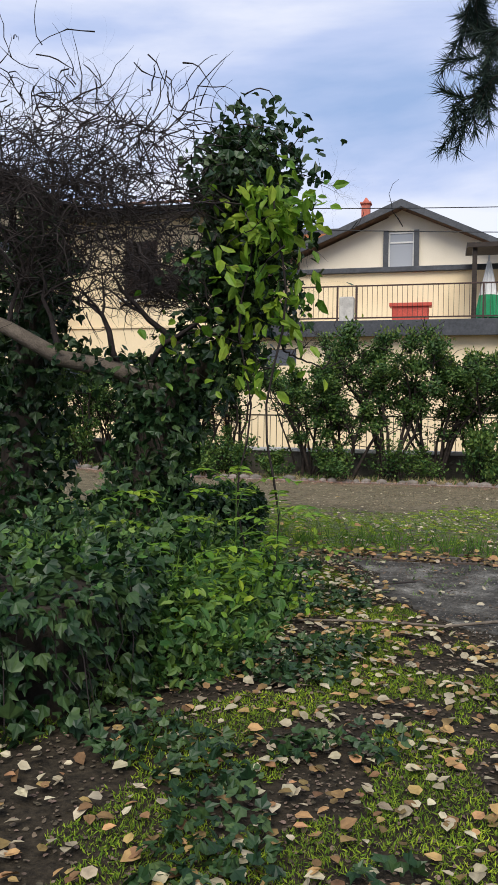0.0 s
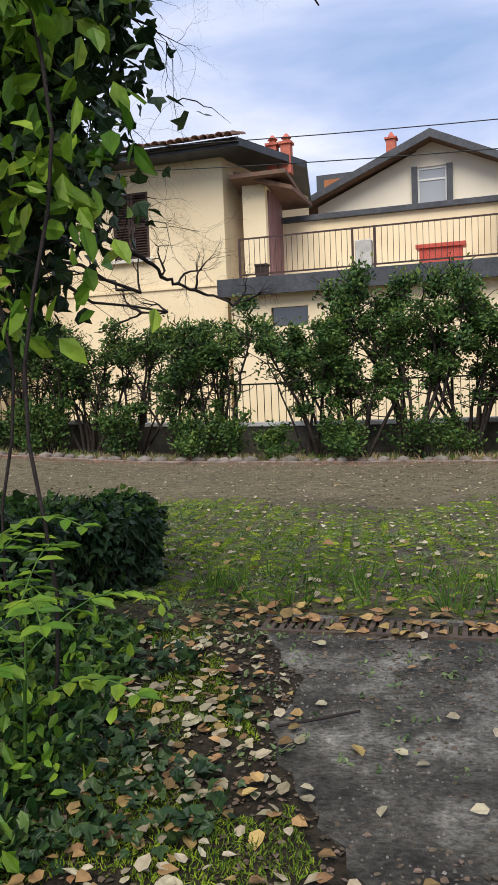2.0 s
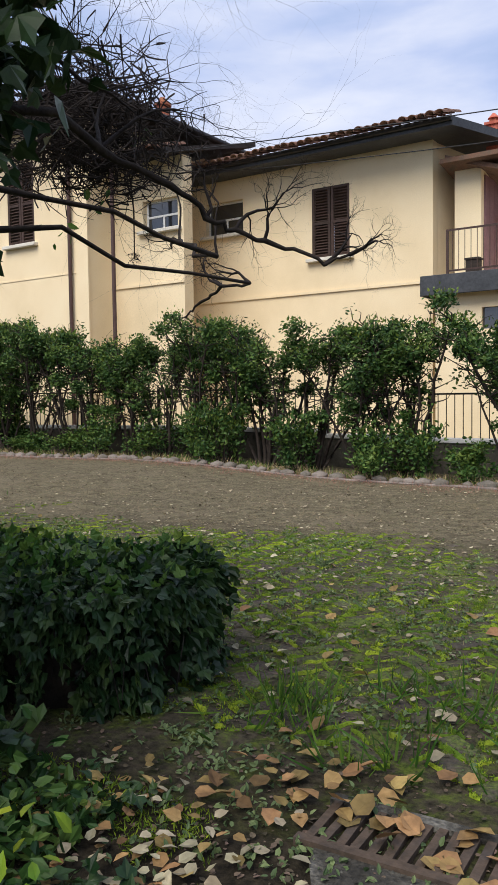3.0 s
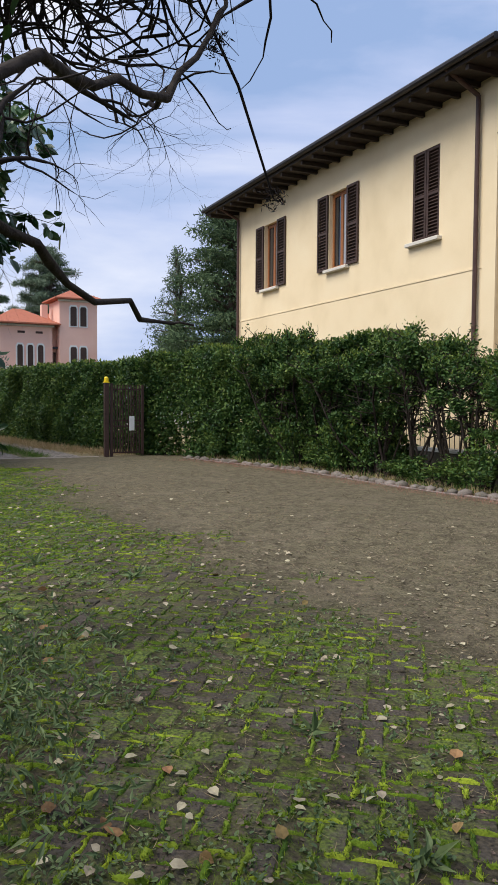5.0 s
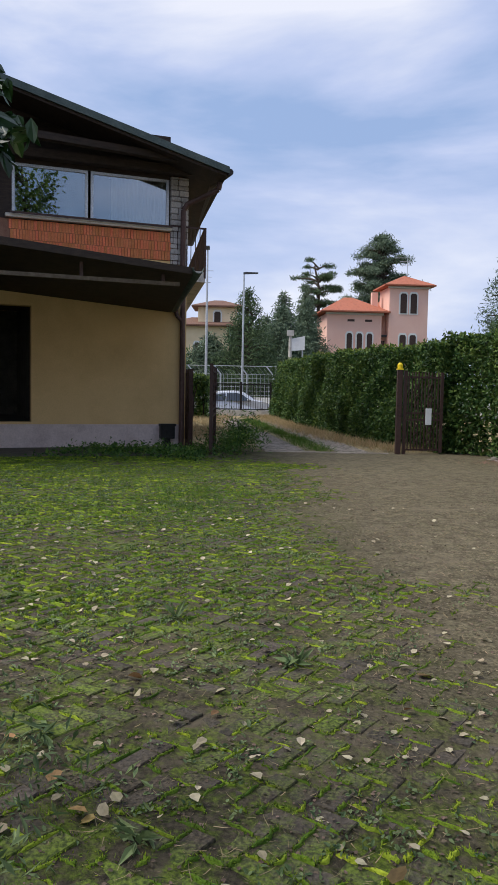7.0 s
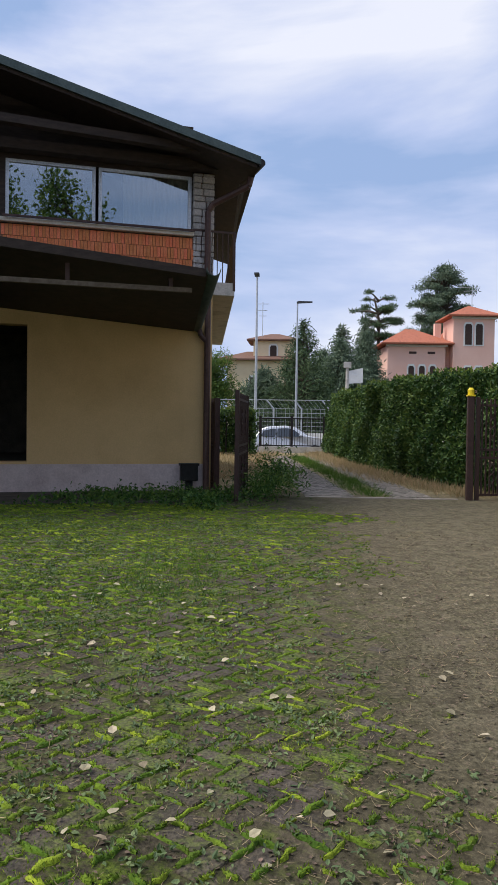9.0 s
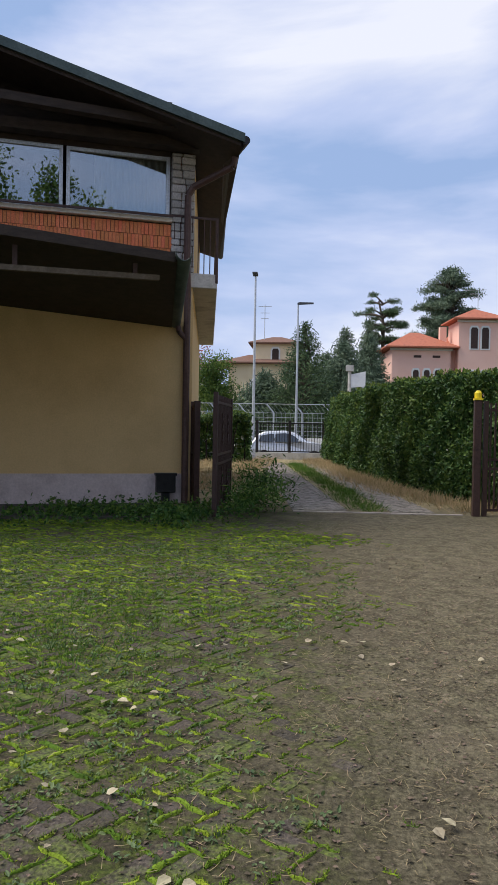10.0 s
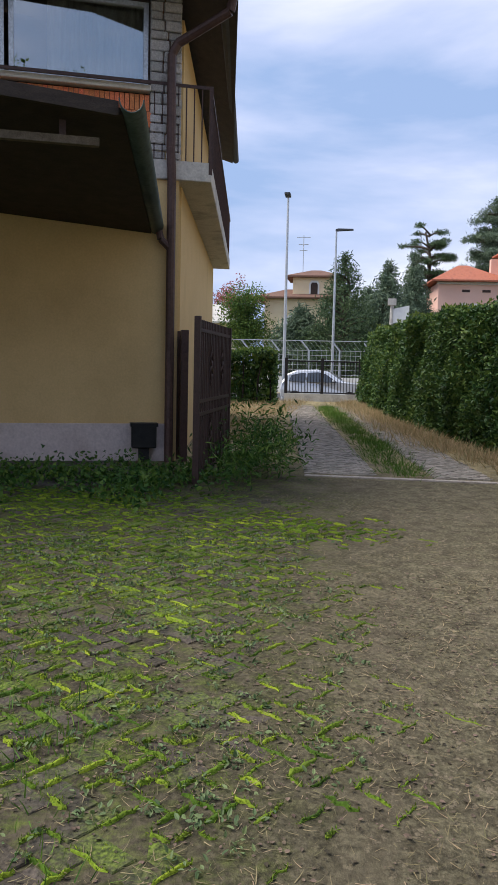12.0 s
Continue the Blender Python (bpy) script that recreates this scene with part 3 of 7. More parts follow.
# hipped roof with boarded eaves
bm = bmesh.new()
e0, e1, f0, f1, ze = MX0 - 1.0, MX1 + 0.95, MY - 0.92, MY + 10.3, 8.2
lo = [bm.verts.new(p) for p in ((e0, f0, ze), (e1, f0, ze), (e1, f1, ze), (e0, f1, ze))]
hi = [bm.verts.new(p) for p in ((e0, f0, ze + 0.2), (e1, f0, ze + 0.2), (e1, f1, ze + 0.2), (e0, f1, ze + 0.2))]
r0, r1 = bm.verts.new((e0 + 5.5, (f0 + f1) / 2, ze + 2.0)), bm.verts.new((e1 - 5.5, (f0 + f1) / 2, ze + 2.0))
bm.faces.new(lo[::-1])
for i in range(4):
    bm.faces.new((lo[i], lo[(i + 1) % 4], hi[(i + 1) % 4], hi[i]))
bm.faces.new((hi[0], hi[1], r1, r0))
bm.faces.new((hi[2], hi[3], r0, r1))
bm.faces.new((hi[1], hi[2], r1))
bm.faces.new((hi[3], hi[0], r0))
roof = part("roof", bm, M_DARKWOOD, house, "dark hipped roof with boarded eaves")
bm = bmesh.new()
cyl(bm, (e0 - 0.05, f0 - 0.07, ze + 0.14), (e1 + 0.05, f0 - 0.07, ze + 0.14), 0.075, seg=10)
cyl(bm, (e1 + 0.07, f0, ze + 0.14), (e1 + 0.07, f1, ze + 0.14), 0.075, seg=10)
part("gutter", bm, M_BLACKIRON, house, "dark metal eaves gutter")
me = None
for k in range(24):
    x = e0 + 0.3 + k * (e1 - e0 - 0.6) / 23
    if me is None:
        b = boxed(-0.05, 0.05, f0 + 0.06, MY - 0.01, ze - 0.11, ze - 0.003)
        me = bpy.data.meshes.new("rafter_end")
        b.to_mesh(me)
        b.free()
        me.materials.append(M_DARKWOOD)
    shared("rafter_end", me, house, pose(x, 0, 0))
# downpipes
for x, y, top in ((MX0 + 0.1, MY - 0.09, 7.9), (MX1 - 0.55, MY - 0.09, 7.9)):
    bm = cyl(bmesh.new(), (x, y, 0.1), (x, y, top), 0.05)
    cyl(bm, (x, y, top), (x, f0 - 0.02, ze + 0.1), 0.05)
    part("downpipe", bm, M_PIPE, house, "brown metal downpipe")


def open_window(parent, v, y, ajar=0.0):
    x0, x1, z0, z1 = v
    win = empty("window")
    win.parent = parent
    bm = bmesh.new()
    for a, b, c, d in ((x0, x0 + 0.09, z0, z1), (x1 - 0.09, x1, z0, z1), (x0 + 0.09, x1 - 0.09, z0, z0 + 0.1), (x0 + 0.09, x1 - 0.09, z1 - 0.1, z1), ((x0 + x1) / 2 - 0.06, (x0 + x1) / 2 + 0.06, z0 + 0.1, z1 - 0.1)):
        box(bm, a, b, y + 0.12, y + 0.2, c, d)
    part("window_frame", bm, M_FRAMEWOOD, win, "orange-brown wooden casement frame")
    mid = (x0 + x1) / 2
    part("pane", boxed(x0 + 0.09, mid - 0.06, y + 0.15, y + 0.165, z0 + 0.1, z1 - 0.1), M_GLASS, win)
    part("pane", boxed(mid + 0.06, x1 - 0.09, y + 0.15, y + 0.165, z0 + 0.1, z1 - 0.1), M_GLASSBLUE, win)
    sill(win, x0 - 0.12, x1 + 0.12, z0, y)
    return win


for v in (V1, V2):
    w_ = open_window(house, v, MY)
    wd = (v[1] - v[0]) / 2 + 0.08
    shutter(house, v[0] - wd - 0.02, v[0] - 0.02, v[2], v[3], MY - 0.04)
    shutter(house, v[1] + 0.02, v[1] + wd + 0.02, v[2], v[3], MY - 0.04)
wd = (V3[1] - V3[0]) / 2
shutter(house, V3[0], V3[0] + wd - 0.01, V3[2], V3[3], MY + 0.03, 26)
shutter(house, V3[0] + wd + 0.01, V3[1], V3[2], V3[3], MY + 0.03, 26)
sill(house, V3[0] - 0.12, V3[1] + 0.12, V3[2], MY)
# chimney and aerial on the main roof
bm = cyl(bmesh.new(), (-14.2, 16.63, 8.6), (-14.2, 16.63, 9.55), 0.2, seg=12)
cyl(bm, (-14.2, 16.63, 9.55), (-14.2, 16.63, 9.62), 0.26, seg=12)
cyl(bm, (-14.2, 16.63, 9.62), (-14.2, 16.63, 9.8), 0.16, 0.08, seg=12)
part("chimney", bm, M_TERRACOTTA, house, "round orange clay chimney pot")
bm = cyl(bmesh.new(), (-13.0, 12.5, 8.3), (-13.0, 12.5, 9.0), 0.02, seg=6)
cyl(bm, (-13.2, 12.5, 8.95), (-12.8, 12.5, 8.95), 0.012, seg=6)
part("aerial", bm, M_GALV, house)

# ---- lower wing: near part, then set-back part with a shuttered window ----
wing = empty("lower_wing", label="lower yellow house wing with tiled eaves", category="house")
SA = (-12.52, -11.42, 5.3, 6.04)
WY1, WY2 = 13.76, 16.75
part("wall", holed_wall(MX1 + 0.002, -11.25, WY1, WY1 + 0.35, 0, 7.0, [SA]), M_YELLOW, wing)
back = empty("set_back_wing", Matrix.Translation(GARDEN), label="set-back yellow wing with brown shutters and tiled hip roof", category="house")
SW, WW = (-12.36, -11.16, 5.45, 6.32), (-9.11, -8.08, 4.53, 6.24)
bm = holed_wall(-13.4, -6.0, WY2, WY2 + 0.35, 0, 7.0, [SW, WW])
part("wall", bm, M_YELLOW, back, "pale yellow rendered wall")
bm = prism(bmesh.new(), [(-11.25, WY1 + 0.35), (-11.6, WY1 + 0.35), (-13.3, WY2 - 0.86), (-12.95, WY2 - 0.86)], 0, 7.0, "z")
part("return_wall", bm, M_YELLOW, wing)
bm = prism(bmesh.new(), [(-6.0, WY2 + 0.35), (-6.35, WY2 + 0.35), (-5.4, 22), (-5.05, 22)], 0, 7.0, "z")
part("side_wall", bm, M_YELLOW, back)
part("string_course", boxed(-13.0, -6.0, WY2 - 0.04, WY2 - 0.002, 3.68, 3.74), M_YELLOW, back)
part("string_course", boxed(MX1 + 0.01, -11.25, WY1 - 0.04, WY1 - 0.002, 3.95, 4.01), M_YELLOW, wing)


def bar_window(parent, v, y):
    x0, x1, z0, z1 = v
    win = empty("window")
    win.parent = parent
    bm = bmesh.new()
    zm = z0 + (z1 - z0) * 0.48
    for a, b, c, d in ((x0, x0 + 0.05, z0, z1), (x1 - 0.05, x1, z0, z1), (x0 + 0.05, x1 - 0.05, z0, z0 + 0.06), (x0 + 0.05, x1 - 0.05, z1 - 0.05, z1), (x0 + 0.05, x1 - 0.05, zm - 0.025, zm + 0.025), ((x0 + x1) / 2 - 0.025, (x0 + x1) / 2 + 0.025, z0 + 0.06, zm - 0.025)):
        box(bm, a, b, y + 0.14, y + 0.19, c, d)
    part("window_frame", bm, M_WHITE, win, "white painted glazing bars")
    part("pane", boxed(x0 + 0.05, x1 - 0.05, y + 0.16, y + 0.17, z0 + 0.06, z1 - 0.05), M_GLASS, win)
    sill(win, x0 - 0.12, x1 + 0.12, z0, y)


bar_window(wing, SA, WY1)
bar_window(back, SW, WY2)
wd = (WW[1] - WW[0]) / 2
shutter(back, WW[0], WW[0] + wd - 0.01, WW[2], WW[3], WY2 + 0.03, 24)
shutter(back, WW[0] + wd + 0.01, WW[1], WW[2], WW[3], WY2 + 0.03, 24)
sill(back, WW[0] - 0.12, WW[1] + 0.12, WW[2], WY2)
bm = prism(bmesh.new(), [(WY1 - 0.7, 6.96), (WY1 + 3.0, 8.0), (WY1 + 3.0, 7.88), (WY1 - 0.7, 6.84)], MX1 + 0.02, -11.1, "x")
part("roof", bm, M_DARKWOOD, wing, "low-pitched roof with dark boarded eaves")
tile_row(wing, MX1 + 0.1, -11.1, WY1 - 1.0, 6.92, slope=16, rows=3)
part("gutter", cyl(bmesh.new(), (MX1 + 0.02, WY1 - 0.76, 6.9), (-11.1, WY1 - 0.76, 6.9), 0.06, seg=8), M_BLACKIRON, wing)
# set-back part: eaves that turn the corner on a slant
foot = [(-13.4, WY2 - 0.7), (-5.3, WY2 - 0.7), (-4.3, 18.75), (-5.3, 23.5), (-13.4, 23.5)]
part("boxed_eave", prism(bmesh.new(), foot, 6.86, 7.04, "z"), M_GREYFASCIA, back, "grey boxed eaves with metal edge")
bm = bmesh.new()
ring = [bm.verts.new((x, y, 7.045)) for x, y in foot]
r0, r1 = bm.verts.new((-12.5, 20.2, 8.05)), bm.verts.new((-7.6, 20.2, 8.05))
bm.faces.new((ring[0], ring[1], r1, r0))
bm.faces.new((ring[1], ring[2], r1))
bm.faces.new((ring[2], ring[3], r1))
bm.faces.new((ring[3], ring[4], r0, r1))
bm.faces.new((ring[4], ring[0], r0))
part("roof", bm, M_OLDTILE, back, "low hipped roof of weathered tiles")
tile_row(back, -13.2, -5.4, WY2 - 1.1, 7.0, slope=16, rows=3)
part("gutter", cyl(bmesh.new(), (-13.4, WY2 - 0.76, 7.0), (-5.3, WY2 - 0.76, 7.0), 0.06, seg=8), M_BLACKIRON, back)
bm = cyl(bmesh.new(), (MX1 + 0.62, WY1 - 0.09, 0.1), (MX1 + 0.62, WY1 - 0.09, 6.8), 0.05)
part("downpipe", bm, M_PIPE, back)
for x in (-5.05, -4.68):
    bm = boxed(x - 0.13, x + 0.13, 18.0, 18.26, 6.6, 7.35)
    box(bm, x - 0.17, x + 0.17, 17.96, 18.3, 7.35, 7.41)
    box(bm, x - 0.08, x + 0.08, 18.05, 18.21, 7.41, 7.51)
    cyl(bm, (x, 18.13, 7.51), (x, 18.13, 7.63), 0.14, 0.03, seg=8)
    part("chimney", bm, M_TERRACOTTA, back, "small red clay chimney")

# ---- terrace and the stair-head block ----
M_GREENCLOTH = material("green_cloth", [(0.02, 0.22, 0.09), (0.03, 0.3, 0.13)], 4, 0.8, 0.05)
terrace = empty("terrace", Matrix.Translation(GARDEN), label="roof terrace with grey fascia and black railing", category="terrace")
TX0, TX1, TY = -5.8, 9.0, 15.6
part("wall", holed_wall(-5.6, TX1, TY + 0.25, TY + 0.55, 0, 3.3, [(-4.6, -3.7, 2.5, 2.95)]), M_YELLOW, terrace)
part("side_wall", boxed(-5.6, -5.3, TY + 0.55, 19, 0, 3.3), M_YELLOW, terrace)
part("pane", boxed(-4.6, -3.7, TY + 0.35, TY + 0.37, 2.5, 2.95), M_GLASS, terrace)
part("deck", boxed(TX0, TX1, TY, 19.5, 3.3, 3.42), M_CONCRETE, terrace)
part("fascia", boxed(TX0 - 0.03, TX1, TY - 0.05, TY - 0.001, 3.24, 3.66, bevel=0.01), M_GREYFASCIA, terrace, "dark grey sheet-metal fascia")
part("fascia", boxed(TX0 - 0.05, TX0 - 0.001, TY, 17, 3.24, 3.66), M_GREYFASCIA, terrace)
part("back_wall", boxed(-5.0, TX1, 18.5, 18.85, 3.42, 5.4), M_YELLOW, terrace)
part("wall_cap", boxed(-5.0, TX1, 18.38, 18.95, 5.402, 5.55, bevel=0.01), M_GREYFASCIA, terrace)
bm = boxed(-5.58, -5.22, 17.0, 17.25, 3.42, 6.25)
box(bm, -5.22, -4.98, 17.0, 17.2, 3.42, 6.25)
box(bm, -5.22, -4.98, 17.2, 18.5, 6.05, 6.25)
part("stair_block_wall", bm, M_YELLOW, terrace)
bm = bmesh.new()
for k in range(4):
    box(bm, -5.0, -4.95, 17.22 + k * 0.32, 17.52 + k * 0.32, 3.66, 6.02)
    box(bm, -4.955, -4.94, 17.25 + k * 0.32, 17.49 + k * 0.32, 3.9, 4.9)
part("door", bm, M_MAUVE, terrace, "mauve panelled folding door")
bm = prism(bmesh.new(), [(16.5, 6.32), (18.9, 5.95), (18.9, 5.85), (16.5, 6.22)], -5.75, -4.3, "x")
part("porch_roof", bm, M_OLDTILE, terrace)
bm = prism(bmesh.new(), [(-5.7, 6.45), (-4.2, 5.95), (-4.2, 5.85), (-5.7, 6.34)], 16.7, 18.8, "y")
part("porch_roof_slope", bm, M_OLDTILE, terrace, "small weathered tile porch roof")


def railing(parent, x0, x1, y, z0, z1, step=0.13, mat=M_BLACKIRON, posts=(), r=0.009):
    """Two rails, posts and a row of bars."""
    bm = bmesh.new()
    for z in (z0 + 0.08, z1):
        box(bm, x0, x1, y - 0.018, y + 0.018, z - 0.018, z + 0.018)
    part("rail", bm, mat, parent)
    for px in posts:
        part("post", boxed(px - 0.024, px + 0.024, y - 0.024, y + 0.024, z0, z1 + 0.02), mat, parent)
    b = boxed(-r, r, -r, r, z0 + 0.1, z1 - 0.02)
    me = bpy.data.meshes.new("bar")
    b.to_mesh(me)
    b.free()
    me.materials.append(mat)
    x = x0 + step
    while x < x1 - 0.02:
        shared("bar", me, parent, pose(x, y, 0))
        x += step


railing(terrace, -5.3, 8.8, TY + 0.1, 3.66, 4.58, mat=M_IRON, posts=(-5.28, -2.58, -2.08, 1.15, 4.4), r=0.006)
part("masonry_post", boxed(-2.52, -2.14, TY + 0.02, TY + 0.3, 3.6, 4.3, bevel=0.02), M_CONCRETE, terrace, "weathered grey masonry post")
part("pergola_roof", prism(bmesh.new(), [(15.75, 5.62), (18.6, 5.95), (18.6, 5.83), (15.75, 5.5)], 0.72, 5.2, "x"), M_DARKWOOD, terrace, "dark lean-to roof over the terrace end")
part("pergola_post", boxed(0.86, 0.98, 15.86, 15.98, 3.42, 5.5), M_DARKWOOD, terrace)
par = empty("folded_parasol", Matrix.Translation(GARDEN + Vector((1.3, 16.5, 3.42))), label="folded white and green parasol on the terrace", category="parasol")
part("pole", cyl(bmesh.new(), (0, 0, 0), (0, 0, 2.0), 0.025, seg=8), M_GALV, par)
for nm, z0, z1, ra, rb, mt in (("lower_cloth", 0.35, 0.95, 0.3, 0.2, M_GREENCLOTH), ("upper_cloth", 0.95, 1.85, 0.2, 0.04, M_WHITE)):
    v, f = [], []
    for k in range(24):
        a = 6.2832 * k / 24
        w = 1 + 0.22 * (k % 2)
        v += [(ra * w * math.cos(a), ra * w * math.sin(a), z0), (rb * w * math.cos(a), rb * w * math.sin(a), z1)]
    f = [(2 * k, (2 * k + 2) % 48, (2 * k + 3) % 48, 2 * k + 1) for k in range(24)]
    raw(nm, v, f, mt, par)
bm = boxed(-5.0, -4.72, 16.0, 16.24, 3.422, 3.98, bevel=0.01)
box(bm, -5.02, -4.7, 15.98, 16.26, 3.98, 4.02)
ob = part("terrace_box", bm, M_DARKWOOD)
ob.location = GARDEN
tagged(ob, "small dark storage box on the terrace", "box")
bm = boxed(-1.25, -0.25, 17.2, 17.55, 3.422, 4.22, bevel=0.015)
box(bm, -1.33, -0.17, 17.14, 17.6, 4.22, 4.32, bevel=0.01)
ob = part("red_chest", bm, M_REDBOX)
ob.location = GARDEN
tagged(ob, "red plastic storage chest with a wide lid", "chest")

# ---- gabled house behind ----
gable = empty("gabled_house", Matrix.Translation(GARDEN), label="cream gabled house behind the terrace", category="house")
gw = (-1.94, -0.99, 6.47, 7.85)
part("wall", holed_wall(-5.2, 3.0, 24, 24.35, 0, 6.9, [(gw[0], gw[1], 6.47, 6.9)]), M_CREAM, gable)
bm = prism(bmesh.new(), [(-5.2, 6.9), (gw[0], 6.9), (gw[0], 8.35), (-5.2, 6.95)], 24, 24.35, "y")
prism(bm, [(gw[1], 6.9), (3.0, 6.9), (3.0, 6.62), (gw[1], 8.4)], 24, 24.35, "y")
prism(bm, [(gw[0], 7.85), (gw[1], 7.85), (gw[1], 8.42), (-1.46, 8.62), (gw[0], 8.4)], 24.001, 24.351, "y")
part("gable_wall", bm, M_CREAM, gable)
for sgn, x_end, z_end in ((-1, -5.9, 6.78), (1, 3.4, 6.45)):
    bm = prism(bmesh.new(), [(-1.46, 8.78), (x_end, z_end + 0.12), (x_end, z_end), (-1.46, 8.6)], 23.4, 31, "y")
    part("roof", bm, M_OLDTILE, gable, "dark gable roof")
    bm = prism(bmesh.new(), [(-1.46, 8.84), (x_end - 0.02, z_end + 0.15), (x_end - 0.02, z_end - 0.04), (-1.46, 8.58)], 23.33, 23.398, "y")
    part("barge_board", bm, M_GREYFASCIA, gable)
bm = bmesh.new()
for a, b, c, d in ((gw[0], gw[0] + 0.07, gw[2], gw[3]), (gw[1] - 0.07, gw[1], gw[2], gw[3]), (gw[0] + 0.07, gw[1] - 0.07, gw[3] - 0.08, gw[3]), (gw[0] + 0.07, gw[1] - 0.07, 7.42, 7.48), (gw[0] + 0.07, gw[1] - 0.07, gw[2], gw[2] + 0.08)):
    box(bm, a, b, 24.05, 24.12, c, d)
gwin = empty("window")
gwin.parent = gable
part("window_frame", bm, M_WHITE, gwin)
part("pane", boxed(gw[0] + 0.07, gw[1] - 0.07, 24.08, 24.09, gw[2] + 0.08, gw[3] - 0.08), M_GLASSBLUE, gwin)
for x0 in (gw[0] - 0.16, gw[1] - 0.02):
    part("shutter", boxed(x0, x0 + 0.18, 23.85, 23.98, gw[2], gw[3]), M_GREYFASCIA, gable, "grey half-open shutter")
bm = boxed(-3.1, -2.78, 25.5, 25.82, 8.0, 9.3)
box(bm, -3.15, -2.73, 25.45, 25.87, 9.3, 9.36)
cyl(bm, (-2.94, 25.66, 9.36), (-2.94, 25.66, 9.56), 0.16, 0.03, seg=8)
part("chimney", bm, M_TERRACOTTA, gable)
bm = cyl(bmesh.new(), (-1.9, 26, 8.5), (-1.9, 26, 9.5), 0.02, seg=6)
for z in (9.15, 9.3, 9.45):
    cyl(bm, (-2.15, 26, z), (-1.65, 26, z + 0.03), 0.01, seg=5)
part("aerial", bm, M_GALV, gable)
bm = prism(bmesh.new(), [(27, 7.2), (27, 8.75), (30, 9.3), (30, 7.2)], -5.9, -3.4, "x")
dorm = part("dormer", bm, M_GREYFASCIA, gable, "dark dormer roof")
part("dormer_window", boxed(-5.6, -4.5, 26.95, 26.995, 8.25, 8.55), M_FRAMEWOOD, gable)

# ---- house with the canopy, beside the gate ----
TH = 21.0
left = empty("canopy_house", pose(-21.5, 1.1, 0, 0, 0, TH + 90), label="ochre two-storey house with brick balcony band and dark canopy", category="house")
# local axes: x along the end wall (towards the drive), y away from the drive's camera side (into the house)
LX0 = -11.0
SKEW = 0.24


def skewed(bm):
    """The drive side of this house runs off square: shifts what lies behind the end wall."""
    for v_ in bm.verts:
        if v_.co.y > 0:
            v_.co.x += SKEW * v_.co.y
    return bm


part("wall", holed_wall(LX0, 0.42, 0, 0.35, -0.2, 4.35, [(-7.6, -3.14, 0.58, 3.15)]), M_OCHRE, left, "ochre rendered end wall")
part("plinth", boxed(LX0, 0.3, -0.035, -0.002, -0.2, 0.53), M_PLINTH, left, "grey-pink rendered plinth")
# garage lining coloured dark, so the opening reads as deep shade
part("garage_back", boxed(-7.8, -2.94, 4.6, 4.7, 0.4, 3.4), M_DARKWALL, left, "garage inside, coloured dark for its shade")
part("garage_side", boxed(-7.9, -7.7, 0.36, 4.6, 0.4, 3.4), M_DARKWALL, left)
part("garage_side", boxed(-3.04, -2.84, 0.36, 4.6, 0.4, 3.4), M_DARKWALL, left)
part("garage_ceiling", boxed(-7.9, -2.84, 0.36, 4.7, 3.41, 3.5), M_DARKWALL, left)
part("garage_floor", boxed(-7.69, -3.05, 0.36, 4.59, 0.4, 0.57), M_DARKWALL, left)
part("side_wall", skewed(boxed(0.07, 0.42, 0.35, 9.8, -0.2, 4.35)), M_OCHRE, left)
part("upper_wall", holed_wall(LX0, 0.0, 0.05, 0.3, 4.35, 7.2, [(-3.55, -0.02, 5.1, 6.22), (-8.0, -4.0, 5.1, 6.22)]), M_DARKWOOD, left)
part("side_upper_wall", skewed(boxed(0.1, 0.42, 0.42, 7.6, 4.35, 6.2)), M_OCHRE, left)
lw = empty("window")
lw.parent = left
for (x0, x1) in ((-3.55, -1.9), (-1.84, -0.02)):
    bm = bmesh.new()
    for a, b, c, d in ((x0, x0 + 0.06, 5.1, 6.22), (x1 - 0.06, x1, 5.1, 6.22), (x0 + 0.06, x1 - 0.06, 5.1, 5.16), (x0 + 0.06, x1 - 0.06, 6.16, 6.22)):
        box(bm, a, b, 0.06, 0.14, c, d)
    part("window_frame", bm, M_GALV, lw, "grey metal window frame")
    part("pane", boxed(x0 + 0.06, x1 - 0.06, 0.095, 0.105, 5.16, 6.16), M_MIRRORGLASS, lw)
part("window_sill", boxed(-3.7, 0.0, -0.12, 0.04, 5.02, 5.1, bevel=0.01), M_STONE_TRIM, lw)
# dark lining added behind the panes to stop light leaking through the room
part("room_back", boxed(-8.6, 0.06, 3.0, 3.1, 4.36, 7.05), M_DARKWALL, left, "added back wall of the upper room, coloured dark")
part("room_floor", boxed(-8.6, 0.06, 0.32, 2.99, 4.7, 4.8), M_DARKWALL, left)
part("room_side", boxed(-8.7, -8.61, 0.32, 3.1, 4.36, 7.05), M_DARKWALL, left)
part("brick_backing", boxed(LX0, 0.0, 0.0, 0.049, 4.36, 5.0), M_MORTAR, left)
part("gable_cladding", prism(bmesh.new(), [(LX0, 7.2), (0.42, 6.3), (0.42, 6.36), (-6.0, 8.15), (LX0, 8.15)], 0.05, 0.25, "y"), M_DARKWOOD, left, "dark stained gable boarding")
part("beam", boxed(LX0, 0.6, -0.3, -0.02, 6.3, 6.48), M_DARKWOOD, left)
part("beam", prism(bmesh.new(), [(LX0, 7.02), (0.5, 6.52), (0.5, 6.38), (LX0, 6.86)], -0.9, -0.7, "y"), M_DARKWOOD, left)
